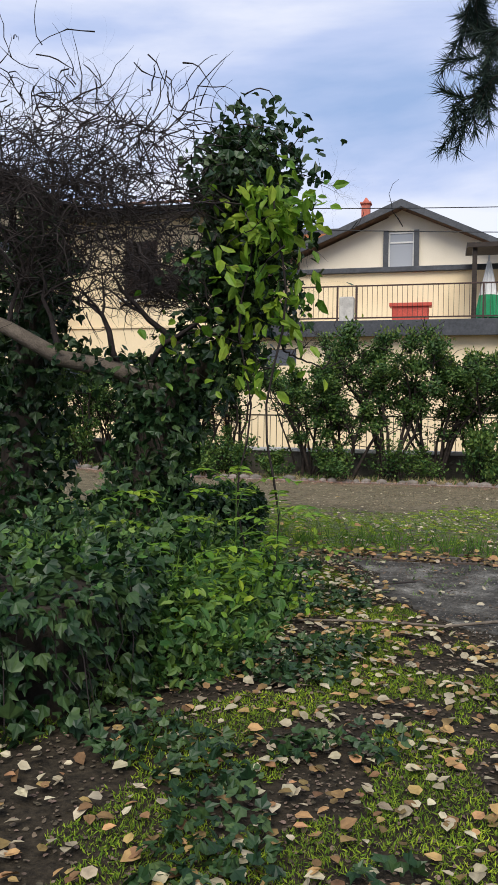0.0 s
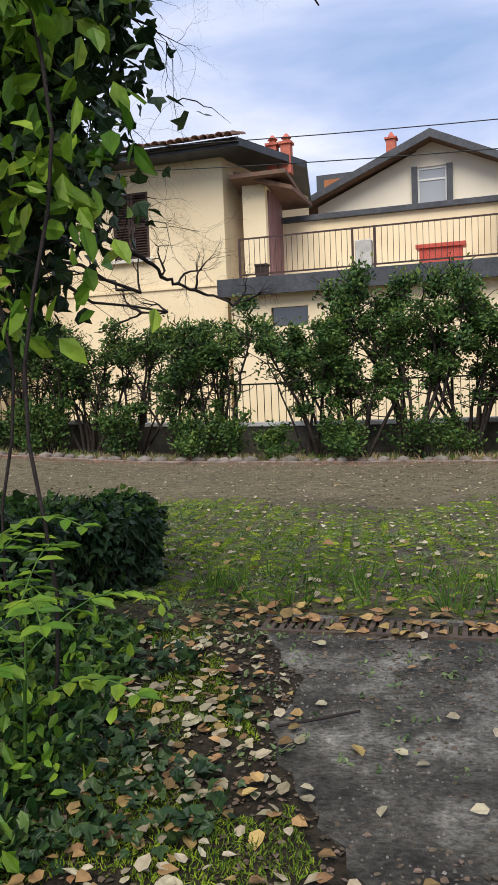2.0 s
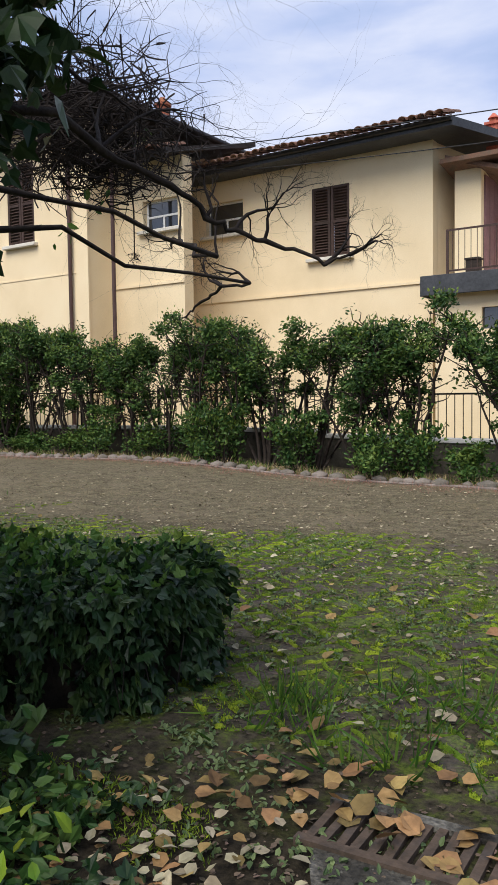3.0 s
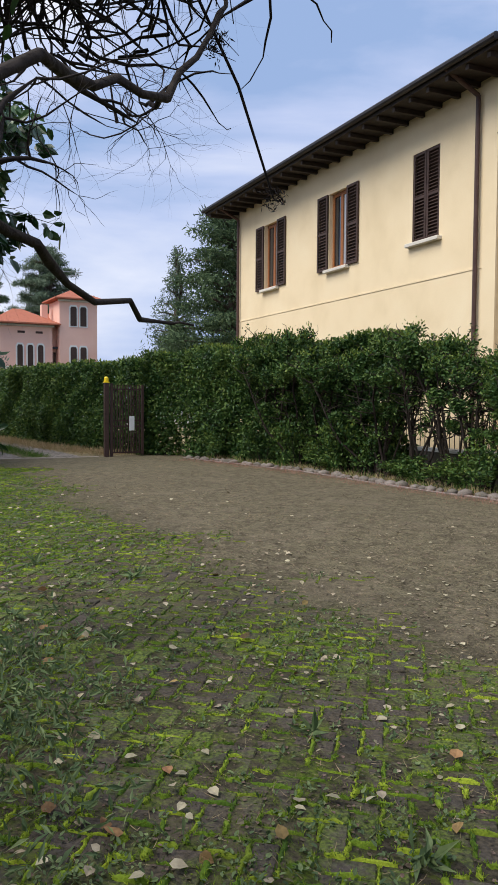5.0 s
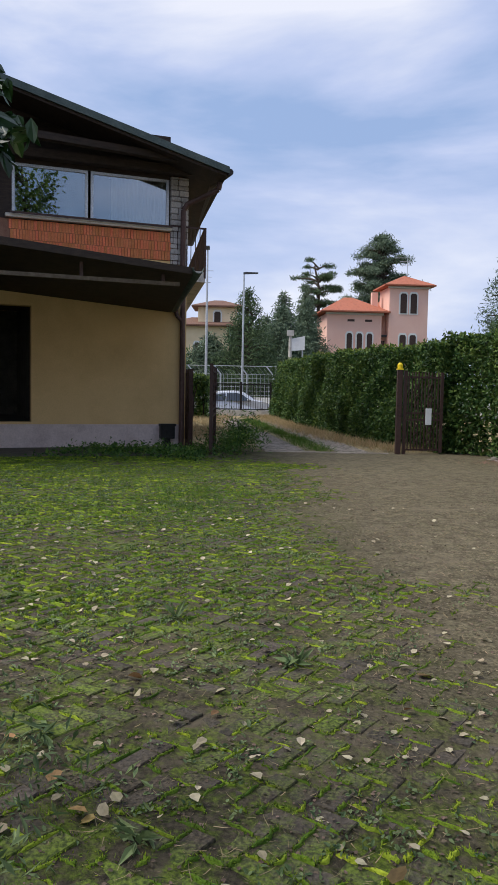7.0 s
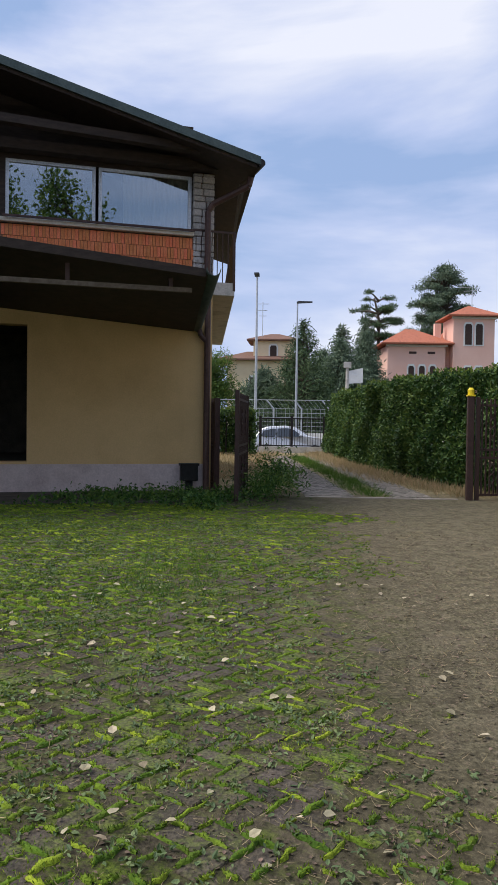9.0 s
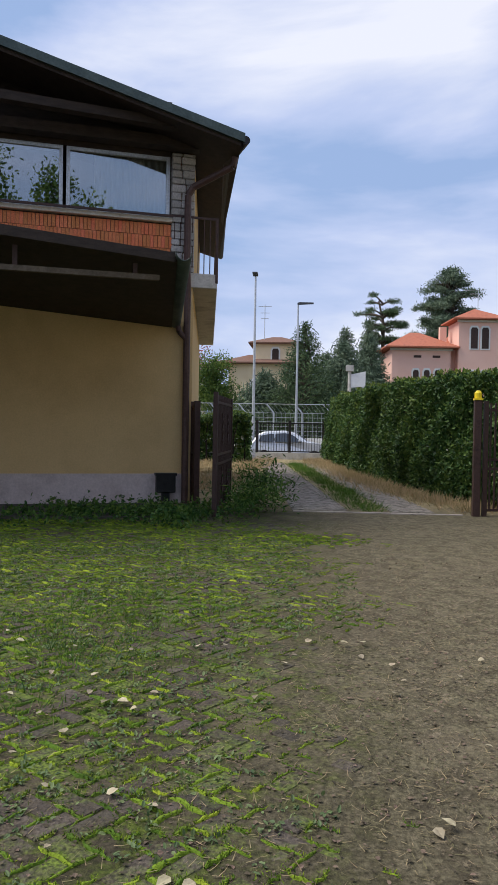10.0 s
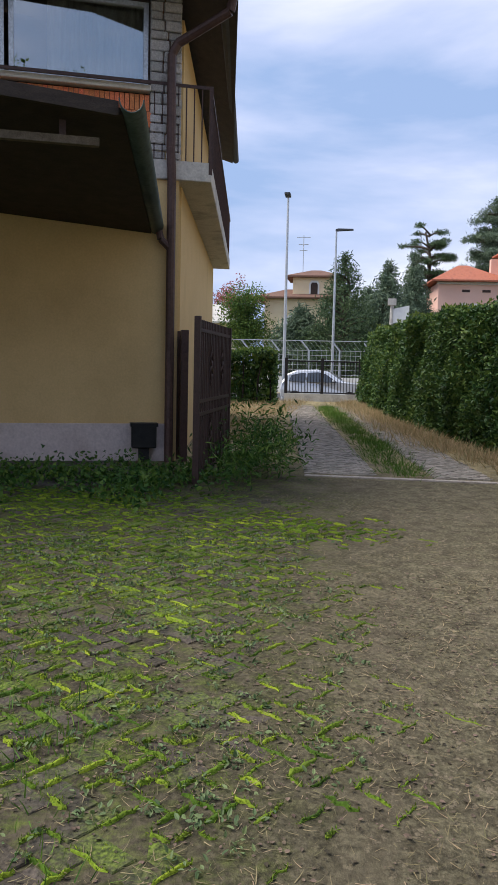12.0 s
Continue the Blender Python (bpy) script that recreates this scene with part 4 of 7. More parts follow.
# roof: two slopes with a deep verge
sl = math.tan(radians(14.6))
def roof_z(x):
    return 6.28 + (0.95 - x) * sl
bm = prism(bmesh.new(), [(0.95, roof_z(0.95)), (-6.4, roof_z(-6.4)), (-6.4, roof_z(-6.4) - 0.16), (0.95, roof_z(0.95) - 0.16)], -1.2, 7.7, "y")
part("roof", skewed(bm), M_DARKWOOD, left, "dark roof with deep boarded verge")
bm = prism(bmesh.new(), [(-6.4, roof_z(-6.4)), (-13.5, roof_z(0.7)), (-13.5, roof_z(0.7) - 0.16), (-6.4, roof_z(-6.4) - 0.16)], -1.2, 7.7, "y")
part("roof", skewed(bm), M_DARKWOOD, left)
bm = prism(bmesh.new(), [(1.0, roof_z(1.0) + 0.05), (-6.4, roof_z(-6.4) + 0.05), (-6.4, roof_z(-6.4) - 0.1), (1.0, roof_z(1.0) - 0.1)], -1.27, -1.202, "y")
part("verge_flashing", bm, M_GREENROOF, left, "grey-green metal verge flashing")
bm = cyl(bmesh.new(), (1.02, -1.25, roof_z(1) - 0.06), (1.02, 0.0, roof_z(1) - 0.06), 0.075, seg=10)
cyl(bm, (1.02, 0.0, roof_z(1) - 0.06), (1.02 + 7.75 * SKEW, 7.75, roof_z(1) - 0.06), 0.075, seg=10)
part("gutter", bm, M_BLACKIRON, left)
# swan-neck downpipe from the eave to the pier
bm = bmesh.new()
pts = [(1.0, -0.62, 6.12), (0.97, -0.6, 5.96), (0.36, -0.16, 5.66), (0.28, -0.12, 5.52), (0.28, -0.12, 4.3), (0.3, -0.1, 3.9), (0.3, -0.1, 0.0)]
for a, b in zip(pts, pts[1:]):
    cyl(bm, a, b, 0.062, seg=10)
part("downpipe", bm, M_PIPE, left, "brown swan-neck downpipe")
# balcony along the drive side
part("balcony_slab", skewed(boxed(0.0, 0.86, -0.05, 9.8, 3.9, 4.16, bevel=0.01)), M_CONCRETE, left, "worn concrete balcony slab")
bm = boxed(0.0, 0.86, -0.045, -0.02, 5.14, 5.18)
box(bm, 0.82, 0.86, -0.02, 9.8, 5.14, 5.18)
box(bm, -3.6, 0.0, -0.2, -0.16, 5.09, 5.13)
part("handrail", skewed(bm), M_IRON, left)
b = boxed(-0.008, 0.008, -0.008, 0.008, 4.16, 5.14)
me_bar = bpy.data.meshes.new("bar")
b.to_mesh(me_bar)
b.free()
me_bar.materials.append(M_IRON)
for k in range(8):
    shared("bar", me_bar, left, pose(0.06 + 0.11 * k, -0.03, 0))
for k in range(70):
    shared("bar", me_bar, left, pose(0.84 + SKEW * (0.02 + 0.138 * k), 0.02 + 0.138 * k, 0))
part("post", boxed(0.82, 0.87, -0.055, -0.005, 4.0, 5.18), M_IRON, left)
# canopy: falls towards the drive and a little towards the wall, gutter along its low edge
def tilted(bm, drop=0.36, front=-4.0):
    for v_ in bm.verts:
        v_.co.z -= drop * (v_.co.y - front) / -front
        v_.co.x += 0.7 * (v_.co.y - front) / -front if v_.co.x > -1.5 else 0.0
    return bm


bm = tilted(prism(bmesh.new(), [(-9.5, 4.31), (-0.66, 3.58), (-0.66, 3.52), (-9.5, 4.23)], -4.0, -0.01, "y"))
canopy = part("canopy_roof", bm, M_DARKWOOD, left, "dark boarded canopy roof")
part("canopy_fascia", prism(bmesh.new(), [(-9.5, 4.36), (-0.7, 3.62), (-0.7, 3.5), (-9.5, 4.2)], -4.06, -4.002, "y"), M_DARKWOOD, left)
part("canopy_beam", boxed(-9.5, -0.85, -3.8, -3.72, 3.3, 3.37), M_PALEBARK, left, "pale wooden cross beam")
for k in range(6):
    part("canopy_strut", boxed(-1.2 - k * 1.5, -1.14 - k * 1.5, -3.79, -3.73, 3.37, 3.5 + k * 0.12), M_IRON, left)
v, f = [], []
seg = 8
for y, dz, dx in ((-4.15, 0.0, -0.6), (0.0, -0.34, 0.1)):
    for k in range(seg + 1):
        a = math.pi + math.pi * k / seg
        v.append((dx + 0.11 * math.cos(a), y, 3.62 + dz + 0.12 * math.sin(a)))
    for k in range(seg + 1):
        a = math.pi + math.pi * k / seg
        v.append((dx + 0.1 * math.cos(a), y, 3.62 + dz + 0.108 * math.sin(a)))
n_ = seg + 1
for k in range(seg):
    f += [(k, 2 * n_ + k, 2 * n_ + k + 1, k + 1), (n_ + k, n_ + k + 1, 3 * n_ + k + 1, 3 * n_ + k), (k, k + 1, n_ + k + 1, n_ + k)]
raw("canopy_gutter", v, f, M_GREENROOF, left, "dark green half-round gutter", smooth=True)
bm = cyl(bmesh.new(), (0.12, -0.06, 3.27), (0.16, -0.1, 3.08), 0.05)
cyl(bm, (0.16, -0.1, 3.08), (0.3, -0.1, 2.95), 0.05)
part("canopy_spout", bm, M_PIPE, left)
part("canopy_post", boxed(-9.3, -9.15, -3.9, -3.75, 0, 4.4), M_DARKWOOD, left)
# dark soil tone, also set low so little light bounces onto the wall
part("apron", boxed(LX0, -0.3, -2.2, -0.04, -0.2, 0.012), M_DARKWALL, left, "dark apron before the wall")
# end wall out of view, added to cut light under the canopy
part("unseen_canopy_end_wall", boxed(-9.8, -9.5, -4.0, -0.05, -0.2, 3.9), M_OCHRE, left)
part("back_wall", boxed(LX0, 0.07, 11.65, 12, -0.2, 7.0), M_OCHRE, left)
part("far_wall", boxed(LX0, LX0 + 0.3, 0.35, 11.65, -0.2, 7.0), M_OCHRE, left)
bm = boxed(-0.22, 0.12, -0.2, -0.037, 0.2, 0.52, bevel=0.012)
box(bm, -0.24, 0.14, -0.22, -0.038, 0.5, 0.55)
box(bm, -0.12, 0.02, -0.16, -0.05, -0.1, 0.2)
mb = part("meter_box", bm, M_BLACK)
mb.matrix_basis = left.matrix_basis
tagged(mb, "small black meter box on the plinth", "box")

# split-stone pier at the corner, laid stone by stone
pier = empty("stone_pier")
pier.parent = left
part("core", boxed(0.02, 0.41, 0.02, 0.41, 4.16, 6.3), M_MORTAR, pier)
rs = random.Random(3)
z = 4.17
while z < 6.25:
    h = rs.uniform(0.09, 0.16)
    cut = rs.uniform(0.15, 0.26)
    for (x0, x1) in ((0.0, cut), (cut + 0.012, 0.425)):
        part("stone", boxed(x0 + 0.004, x1, -0.03 - rs.uniform(0, 0.02), 0.1, z, min(z + h - 0.012, 6.28), bevel=0.012), M_PIERSTONE, pier)
    for (y0, y1) in ((0.105, 0.105 + cut), (cut + 0.117, 0.44)):
        part("stone", boxed(0.3, 0.44 + rs.uniform(0, 0.015), y0, y1, z, min(z + h - 0.012, 6.28), bevel=0.012), M_PIERSTONE, pier)
    z += h
# facing bricks under the window: soldier courses, set one by one
band = empty("brick_band")
band.parent = left
b = boxed(0, 0.058, -0.018, 0.0, 0, 0.205)
me_brick = bpy.data.meshes.new("brick")
b.to_mesh(me_brick)
b.free()
me_brick.materials.append(M_BRICKRED)
for row in range(3):
    for k in range(54):
        shared("brick", me_brick, band, pose(-3.62 + 0.067 * k + (0.03 if row % 2 else 0), -0.002 - rs.uniform(0, 0.004), 4.36 + 0.214 * row))
# thin vertical curtain folds behind the panes
cv, cf = [], []
for k in range(61):
    x = -1.35 + k * 1.28 / 60
    cv += [(x, 0.2 + 0.025 * math.sin(k * 1.3), 5.12), (x, 0.2 + 0.025 * math.sin(k * 1.3 + 0.4), 6.2)]
for k in range(60):
    cf.append((2 * k, 2 * k + 2, 2 * k + 3, 2 * k + 1))
raw("curtain", cv, cf, M_CURTAIN, lw, "pale gathered curtain", smooth=True)


# ---- gates ----
def gate_leaf(name, m, width, height, mat, label, plate=False, bars=14):
    g = empty(name, m, label=label, category="gate")
    bm = boxed(0, 0.07, -0.035, 0.035, -0.02, height + 0.03)
    part("stile", bm, mat, g)
    part("stile", boxed(width - 0.06, width, -0.03, 0.03, 0.03, height), mat, g)
    for z in (0.1, height * 0.42, height * 0.5, height - 0.12):
        part("cross_rail", boxed(0.07, width - 0.06, -0.018, 0.018, z - 0.02, z + 0.02), mat, g)
    b = boxed(-0.013, 0.013, -0.013, 0.013, 0.08, height)
    me = bpy.data.meshes.new("bar")
    b.to_mesh(me)
    b.free()
    me.materials.append(mat)
    for k in range(1, bars):
        shared("bar", me, g, pose(0.04 + k * (width - 0.08) / bars, 0, 0))
    for z in (height * 0.26, height * 0.72):
        for k in range(2):
            x = width * (0.33 + 0.34 * k)
            paths = [[((x + 0.07 * math.sin(a) * (1 - abs(a) / 7), -0.03, z + a * 0.055), 0.012) for a in np.linspace(-4.5, 4.5, 16)],
                     [((x - 0.07 * math.sin(a) * (1 - abs(a) / 7), -0.03, z + a * 0.055), 0.012) for a in np.linspace(-4.5, 4.5, 16)]]
            tubes("scroll", paths, mat, g, "twisted wrought-iron ornament")
    if plate:
        part("notice_plate", boxed(width * 0.55, width * 0.55 + 0.14, -0.06, -0.045, height * 0.36, height * 0.56, bevel=0.004), M_SIGNWHITE, g, "blank white notice plate")
    return g


gate_leaf("gate_leaf", pose(-20.62, 6.5, 0, 0, 0, 96), 0.92, 1.86, M_IRON, "open brown iron gate leaf with white plate, before the hedge", plate=True, bars=11)
g2 = gate_leaf("gate_leaf", pose(-19.55, 2.2, 0, 0, 0, 180), 2.35, 1.9, M_IRON, "open brown iron gate leaf beside the ochre house", bars=20)
post = part("gate_post", boxed(-20.68, -20.56, 6.34, 6.46, -0.05, 1.9, bevel=0.01), M_IRON)
tagged(post, "brown iron gate post by the hedge", "post")
bm = boxed(-20.69, -20.55, 6.33, 6.47, 1.902, 1.93)
cyl(bm, (-20.62, 6.4, 1.93), (-20.62, 6.4, 2.02), 0.06, seg=12)
cyl(bm, (-20.62, 6.4, 2.02), (-20.62, 6.4, 2.06), 0.06, 0.03, seg=12)
lamp = part("warning_lamp", bm, M_YELLOWLAMP)
tagged(lamp, "yellow warning lamp on the gate post", "lamp")
side = empty("side_gate", pose(-21.55, 1.62, 0, 0, 0, 20), label="narrow iron side panel with bars between house and gate", category="gate")
for x in (0.0, -0.45):
    part("post", boxed(x - 0.06, x + 0.06, -0.05, 0.05, -0.05, 1.85), M_IRON, side)
for z in (0.15, 0.9, 1.75):
    part("cross_rail", boxed(-0.39, -0.06, -0.015, 0.015, z - 0.02, z + 0.02), M_IRON, side)
for k in range(4):
    part("bar", boxed(-0.12 - k * 0.08, -0.1 - k * 0.08, -0.01, 0.01, 0.17, 1.73), M_IRON, side)

# ---- railing beyond the gate ----
fence = empty("iron_fence", label="dark iron bar fence along the road", category="fence")
bm = boxed(-42.62, -42.54, 1.2, 14, 1.55, 1.6)
box(bm, -42.62, -42.54, 1.2, 14, 0.3, 0.35)
part("rail", bm, M_BLACKIRON, fence)
for y in (1.25, 2.7, 4.2, 5.7, 7.2):
    part("post", boxed(-42.64, -42.5, y - 0.06, y + 0.06, 0, 1.7), M_BLACKIRON, fence)
b = boxed(-0.012, 0.012, -0.012, 0.012, 0.3, 1.6)
me_fb = bpy.data.meshes.new("bar")
b.to_mesh(me_fb)
b.free()
me_fb.materials.append(M_BLACKIRON)
for k in range(60):
    shared("bar", me_fb, fence, pose(-42.58, 1.4 + 0.12 * k, 0))
part("base_wall", boxed(-42.75, -42.4, 1.2, 14, -0.05, 0.28), M_CONCRETE, fence)

road = part("road", boxed(-58, -43.6, -200, 200, -0.5, -0.28), material("asphalt", [(0.045, 0.045, 0.047), (0.065, 0.065, 0.066)], 2, 0.9, 0.3, 60))
tagged(road, "grey asphalt road beyond the fence", "road", kind="structure")


def street_lamp(m, height, arm, label):
    g = empty("street_lamp", m, label=label, category="street lamp")
    part("pole", cyl(bmesh.new(), (0, 0, 0), (0, 0, height), 0.085, 0.05, seg=12), M_GALV, g)
    part("base", cyl(bmesh.new(), (0, 0, 0), (0, 0, 0.9), 0.11, seg=12), M_GALV, g)
    bm = bmesh.new()
    prism(bm, [(-0.05, 0.0), (arm, 0.05), (arm, 0.12), (0.1, 0.14), (-0.05, 0.1)], -0.13, 0.13, "y")
    bmesh.ops.translate(bm, vec=(0, 0, height), verts=bm.verts[:])
    part("lamp_head", bm, M_GREYFASCIA, g, "flat grey lamp head")
    return g


street_lamp(pose(-48.47, 0.62, -0.3, 0, 0, 0), 9.5, 0.6, "tall galvanised street lamp seen end-on")
street_lamp(pose(-56.6, 2.68, -0.3, 0, 0, 90), 9.3, 0.95, "galvanised street lamp with a flat side arm")

# mesh enclosure across the road, with cranked post tops
mesh = empty("mesh_fence", label="galvanised mesh sports fence with cranked tops", category="fence")
for k in range(12):
    y = -4.6 + 1.9 * k
    bm = cyl(bmesh.new(), (-60.5, y, 0), (-60.5, y, 2.35), 0.05, seg=8)
    cyl(bm, (-60.5, y, 2.35), (-60.5, y - 0.5, 2.95), 0.045, seg=8)
    part("post", bm, M_GALV, mesh)
wires = []
for k in range(8):
    z = 0.25 + 0.3 * k
    wires.append([((-60.5, -5.0, z), 0.012), ((-60.5, 18, z), 0.012)])
wires.append([((-60.5, -5.0, 2.95), 0.02), ((-60.5, 18, 2.95), 0.02)])
for k in range(78):
    y = -5.0 + 0.3 * k
    wires.append([((-60.5, y, 0.1), 0.008), ((-60.5, y, 2.35), 0.008), ((-60.5, y - 0.5, 2.95), 0.008)])
tubes("wire_mesh", wires, M_GALV, mesh, sides=4)
wl_ = part("low_wall", boxed(-60.3, -60.1, -8, 30, -0.3, 0.7), M_WHITE)
tagged(wl_, "low pale wall along the far pavement", "wall", kind="structure")


# ---- parked car ----
def build_car(m):
    car = empty("parked_car", m, label="silver compact hatchback parked on the road", category="car")
    prof = [(-1.85, 0.32), (-1.88, 0.6), (-1.8, 0.95), (-1.55, 1.32), (-1.2, 1.46), (-0.3, 1.52), (0.25, 1.42), (0.85, 1.02), (1.45, 0.9), (1.78, 0.72), (1.86, 0.45), (1.82, 0.28), (-1.7, 0.25)]
    bm = bmesh.new()
    rings = []
    for y, inset, drop in ((-0.8, 0.07, 0.05), (-0.72, 0.0, 0.0), (0.72, 0.0, 0.0), (0.8, 0.07, 0.05)):
        ring = []
        for x, z in prof:
            yy = y
            if z > 0.95:
                yy = y * (1 - 0.28 * (z - 0.95) / 0.55)
            ring.append(bm.verts.new((x * (1 - inset * 0.3), yy, z - drop * (1 if z > 0.9 else -0.3))))
        rings.append(ring)
    for a, b in zip(rings, rings[1:]):
        for i in range(len(prof)):
            j = (i + 1) % len(prof)
            bm.faces.new((a[i], b[i], b[j], a[j]))
    bm.faces.new(rings[0][::-1])
    bm.faces.new(rings[-1])
    bmesh.ops.recalc_face_normals(bm, faces=bm.faces[:])
    body = part("body", bm, M_CARPAINT, car)
    for sgn in (-1, 1):
        for poly in ([(-1.5, 0.98), (-1.38, 1.26), (-0.95, 1.36), (-0.75, 1.36), (-0.78, 0.97)], [(-0.7, 0.97), (-0.68, 1.37), (-0.2, 1.4), (0.12, 1.33), (0.62, 1.0), (0.6, 0.96)]):
            bm = prism(bmesh.new(), poly, 0.0, 0.02, "y")
            for vv in bm.verts:
                vv.co.y = sgn * (0.81 * (1 - 0.28 * max(0, vv.co.z - 0.95) / 0.55) - 0.012 + vv.co.y)
            part("side_window", bm, M_GLASS, car)
        part("door_mirror", boxed(0.42, 0.56, sgn * 0.86 - 0.07, sgn * 0.86 + 0.07, 0.98, 1.1, bevel=0.03), M_CARPAINT, car)
        part("door_seam", boxed(-0.74, -0.73, sgn * 0.803 - 0.004, sgn * 0.803 + 0.004, 0.35, 0.95), M_BLACK, car)
        for x in (-1.2, 1.2):
            wheel = empty("wheel", pose(x, sgn * 0.74, 0.29))
            wheel.parent = car
            part("tyre", cyl(bmesh.new(), (0, -0.09, 0), (0, 0.09, 0), 0.29, seg=24), M_RUBBER, wheel)
            part("rim", cyl(bmesh.new(), (0, -0.1, 0), (0, 0.1, 0), 0.18, seg=10), M_GALV, wheel)
    part("headlight", boxed(1.6, 1.8, -0.72, -0.45, 0.66, 0.8, bevel=0.03), M_WHITE, car)
    part("headlight", boxed(1.6, 1.8, 0.45, 0.72, 0.66, 0.8, bevel=0.03), M_WHITE, car)
    bm = prism(bmesh.new(), [(0.32, 1.4), (0.83, 1.05), (0.85, 1.075), (0.34, 1.425)], -0.58, 0.58, "y")
    part("windscreen", bm, M_GLASSBLUE, car)
    return car


build_car(pose(-46.4, 2.6, -0.28, 0, 0, 90))

# ---- pink villa ----
villa = empty("pink_villa", pose(-92.5, 17.2, 0, 0, 0, 94), label="pink villa with square tower and red tile roofs", category="villa")
# local x runs to the picture's right, y away


def villa_window(parent, x0, x1, z0, z1, y, shut=True):
    w = empty("window")
    w.parent = parent
    poly = [(x0, z0), (x1, z0), (x1, z1 - 0.2), (x1 - 0.12, z1), (x0 + 0.12, z1), (x0, z1 - 0.2)]
    big = [(x0 - 0.16, z0 - 0.12), (x1 + 0.16, z0 - 0.12), (x1 + 0.16, z1 - 0.1), (x1 - 0.02, z1 + 0.2), (x0 + 0.02, z1 + 0.2), (x0 - 0.16, z1 - 0.1)]
    part("window_frame", prism(bmesh.new(), big, y - 0.06, y - 0.002, "y"), M_WHITE, w)
    part("shutter", prism(bmesh.new(), poly, y - 0.09, y - 0.062, "y"), M_SHUTTER, w)


part("wall", boxed(-5.3, 0.9, 0, 8, -1, 9.9), M_PINK, villa)
part("wall", boxed(0.9, 1.6, 1.2, 8, -1, 9.9), M_PINK, villa)
part("tower_wall", boxed(1.6, 6.0, -0.5, 4.2, -1, 12.9), M_PINK, villa, "pink square tower")
for x in (-2.75, -1.6, -0.45):
    villa_window(villa, x - 0.3, x + 0.3, 5.2, 7.7, 0)
for z0, z1 in ((5.4, 7.6), (10.0, 12.2)):
    for x in (3.2, 4.35):
        villa_window(villa, x - 0.36, x + 0.36, z0, z1, -0.5)
for x in (-2.6, -0.6):
    part("attic_vent", boxed(x - 0.4, x + 0.4, -0.03, -0.002, 9.0, 9.25), M_SHUTTER, villa)
part("entrance", boxed(0.95, 1.55, 1.1, 1.198, 4.6, 7.0), M_GLASS, villa)
part("porch_canopy", boxed(0.7, 1.9, 0.3, 1.19, 7.4, 7.6), M_GREYFASCIA, villa)
part("balcony_floor", boxed(-4.6, 3.4, -1.2, -0.6, 4.2, 4.45), M_STONE_TRIM, villa)
b = cyl(bmesh.new(), (0, 0, 4.45), (0, 0, 5.1), 0.07, seg=6)
me_bal = bpy.data.meshes.new("baluster")
b.to_mesh(me_bal)
b.free()
me_bal.materials.append(M_STONE_TRIM)
for k in range(40):
    shared("baluster", me_bal, villa, pose(-4.5 + 0.2 * k, -1.0, 0))
part("balustrade_rail", boxed(-4.6, 3.4, -1.1, -0.9, 5.1, 5.22), M_STONE_TRIM, villa)


def hip(parent, x0, x1, y0, y1, z, rise, ridge=0.0, mat=M_TERRACOTTA, name="roof"):
    bm = bmesh.new()
    lo_ = [bm.verts.new(p) for p in ((x0, y0, z), (x1, y0, z), (x1, y1, z), (x0, y1, z))]
    hi_ = [bm.verts.new(p) for p in ((x0, y0, z + 0.15), (x1, y0, z + 0.15), (x1, y1, z + 0.15), (x0, y1, z + 0.15))]
    cx, cy = (x0 + x1) / 2, (y0 + y1) / 2
    a = bm.verts.new((cx - ridge, cy, z + rise))
    c = bm.verts.new((cx + ridge + 1e-3, cy, z + rise))
    bm.faces.new(lo_[::-1])
    for i in range(4):
        bm.faces.new((lo_[i], lo_[(i + 1) % 4], hi_[(i + 1) % 4], hi_[i]))
    bm.faces.new((hi_[0], hi_[1], c, a))
    bm.faces.new((hi_[2], hi_[3], a, c))
    bm.faces.new((hi_[1], hi_[2], c))
    bm.faces.new((hi_[3], hi_[0], a))
    return part(name, bm, mat, parent, "red clay tile roof")


hip(villa, -6.1, 1.7, -0.8, 8.8, 10.0, 2.1, 0.5)
hip(villa, 1.0, 6.5, 3.0, 9.0, 10.6, 1.6, 1.5)
hip(villa, 0.9, 6.7, -1.2, 4.9, 13.0, 1.5)
part("cornice", boxed(-5.5, 1.1, -0.2, 0, 9.75, 9.98), M_STONE_TRIM, villa)
part("cornice", boxed(1.4, 6.2, -0.7, -0.502, 12.75, 12.98), M_STONE_TRIM, villa)
part("chimney", boxed(0.3, 1.0, 2.5, 3.2, 11, 12.6), M_PINK, villa)
bm = cyl(bmesh.new(), (4.2, 2, 14.3), (4.2, 2, 16.6), 0.04, seg=5)
for z, w in ((16.5, 1.5), (16.1, 0.9), (15.7, 0.6)):
    cyl(bm, (4.2 - w, 2, z), (4.2 + w * 0.6, 2, z + 0.1), 0.03, seg=5)
part("aerial", bm, M_GALV, villa)

# ---- other far houses ----
yh = empty("yellow_far_house", pose(-90.3, -1.6, 0, 0, 0, 90), label="yellow house with stepped red roofs behind trees", category="house")
part("wall", boxed(-3.6, 2.5, 0, 8, 0, 8.0), M_YELLOW, yh)
part("tower_wall", boxed(-0.9, 3.4, 1, 6, 8.0, 10.2), M_YELLOW, yh)
hip(yh, -4.6, 4.0, -0.8, 9, 8.0, 1.3, 1.5, M_OLDTILE)
hip(yh, -1.6, 4.2, 0.4, 6.6, 10.2, 1.0, 0.5, M_OLDTILE)
villa_window(yh, -1.2, -0.5, 4.4, 6.2, 0)
villa_window(yh, 0.9, 1.6, 8.5, 9.7, 1)
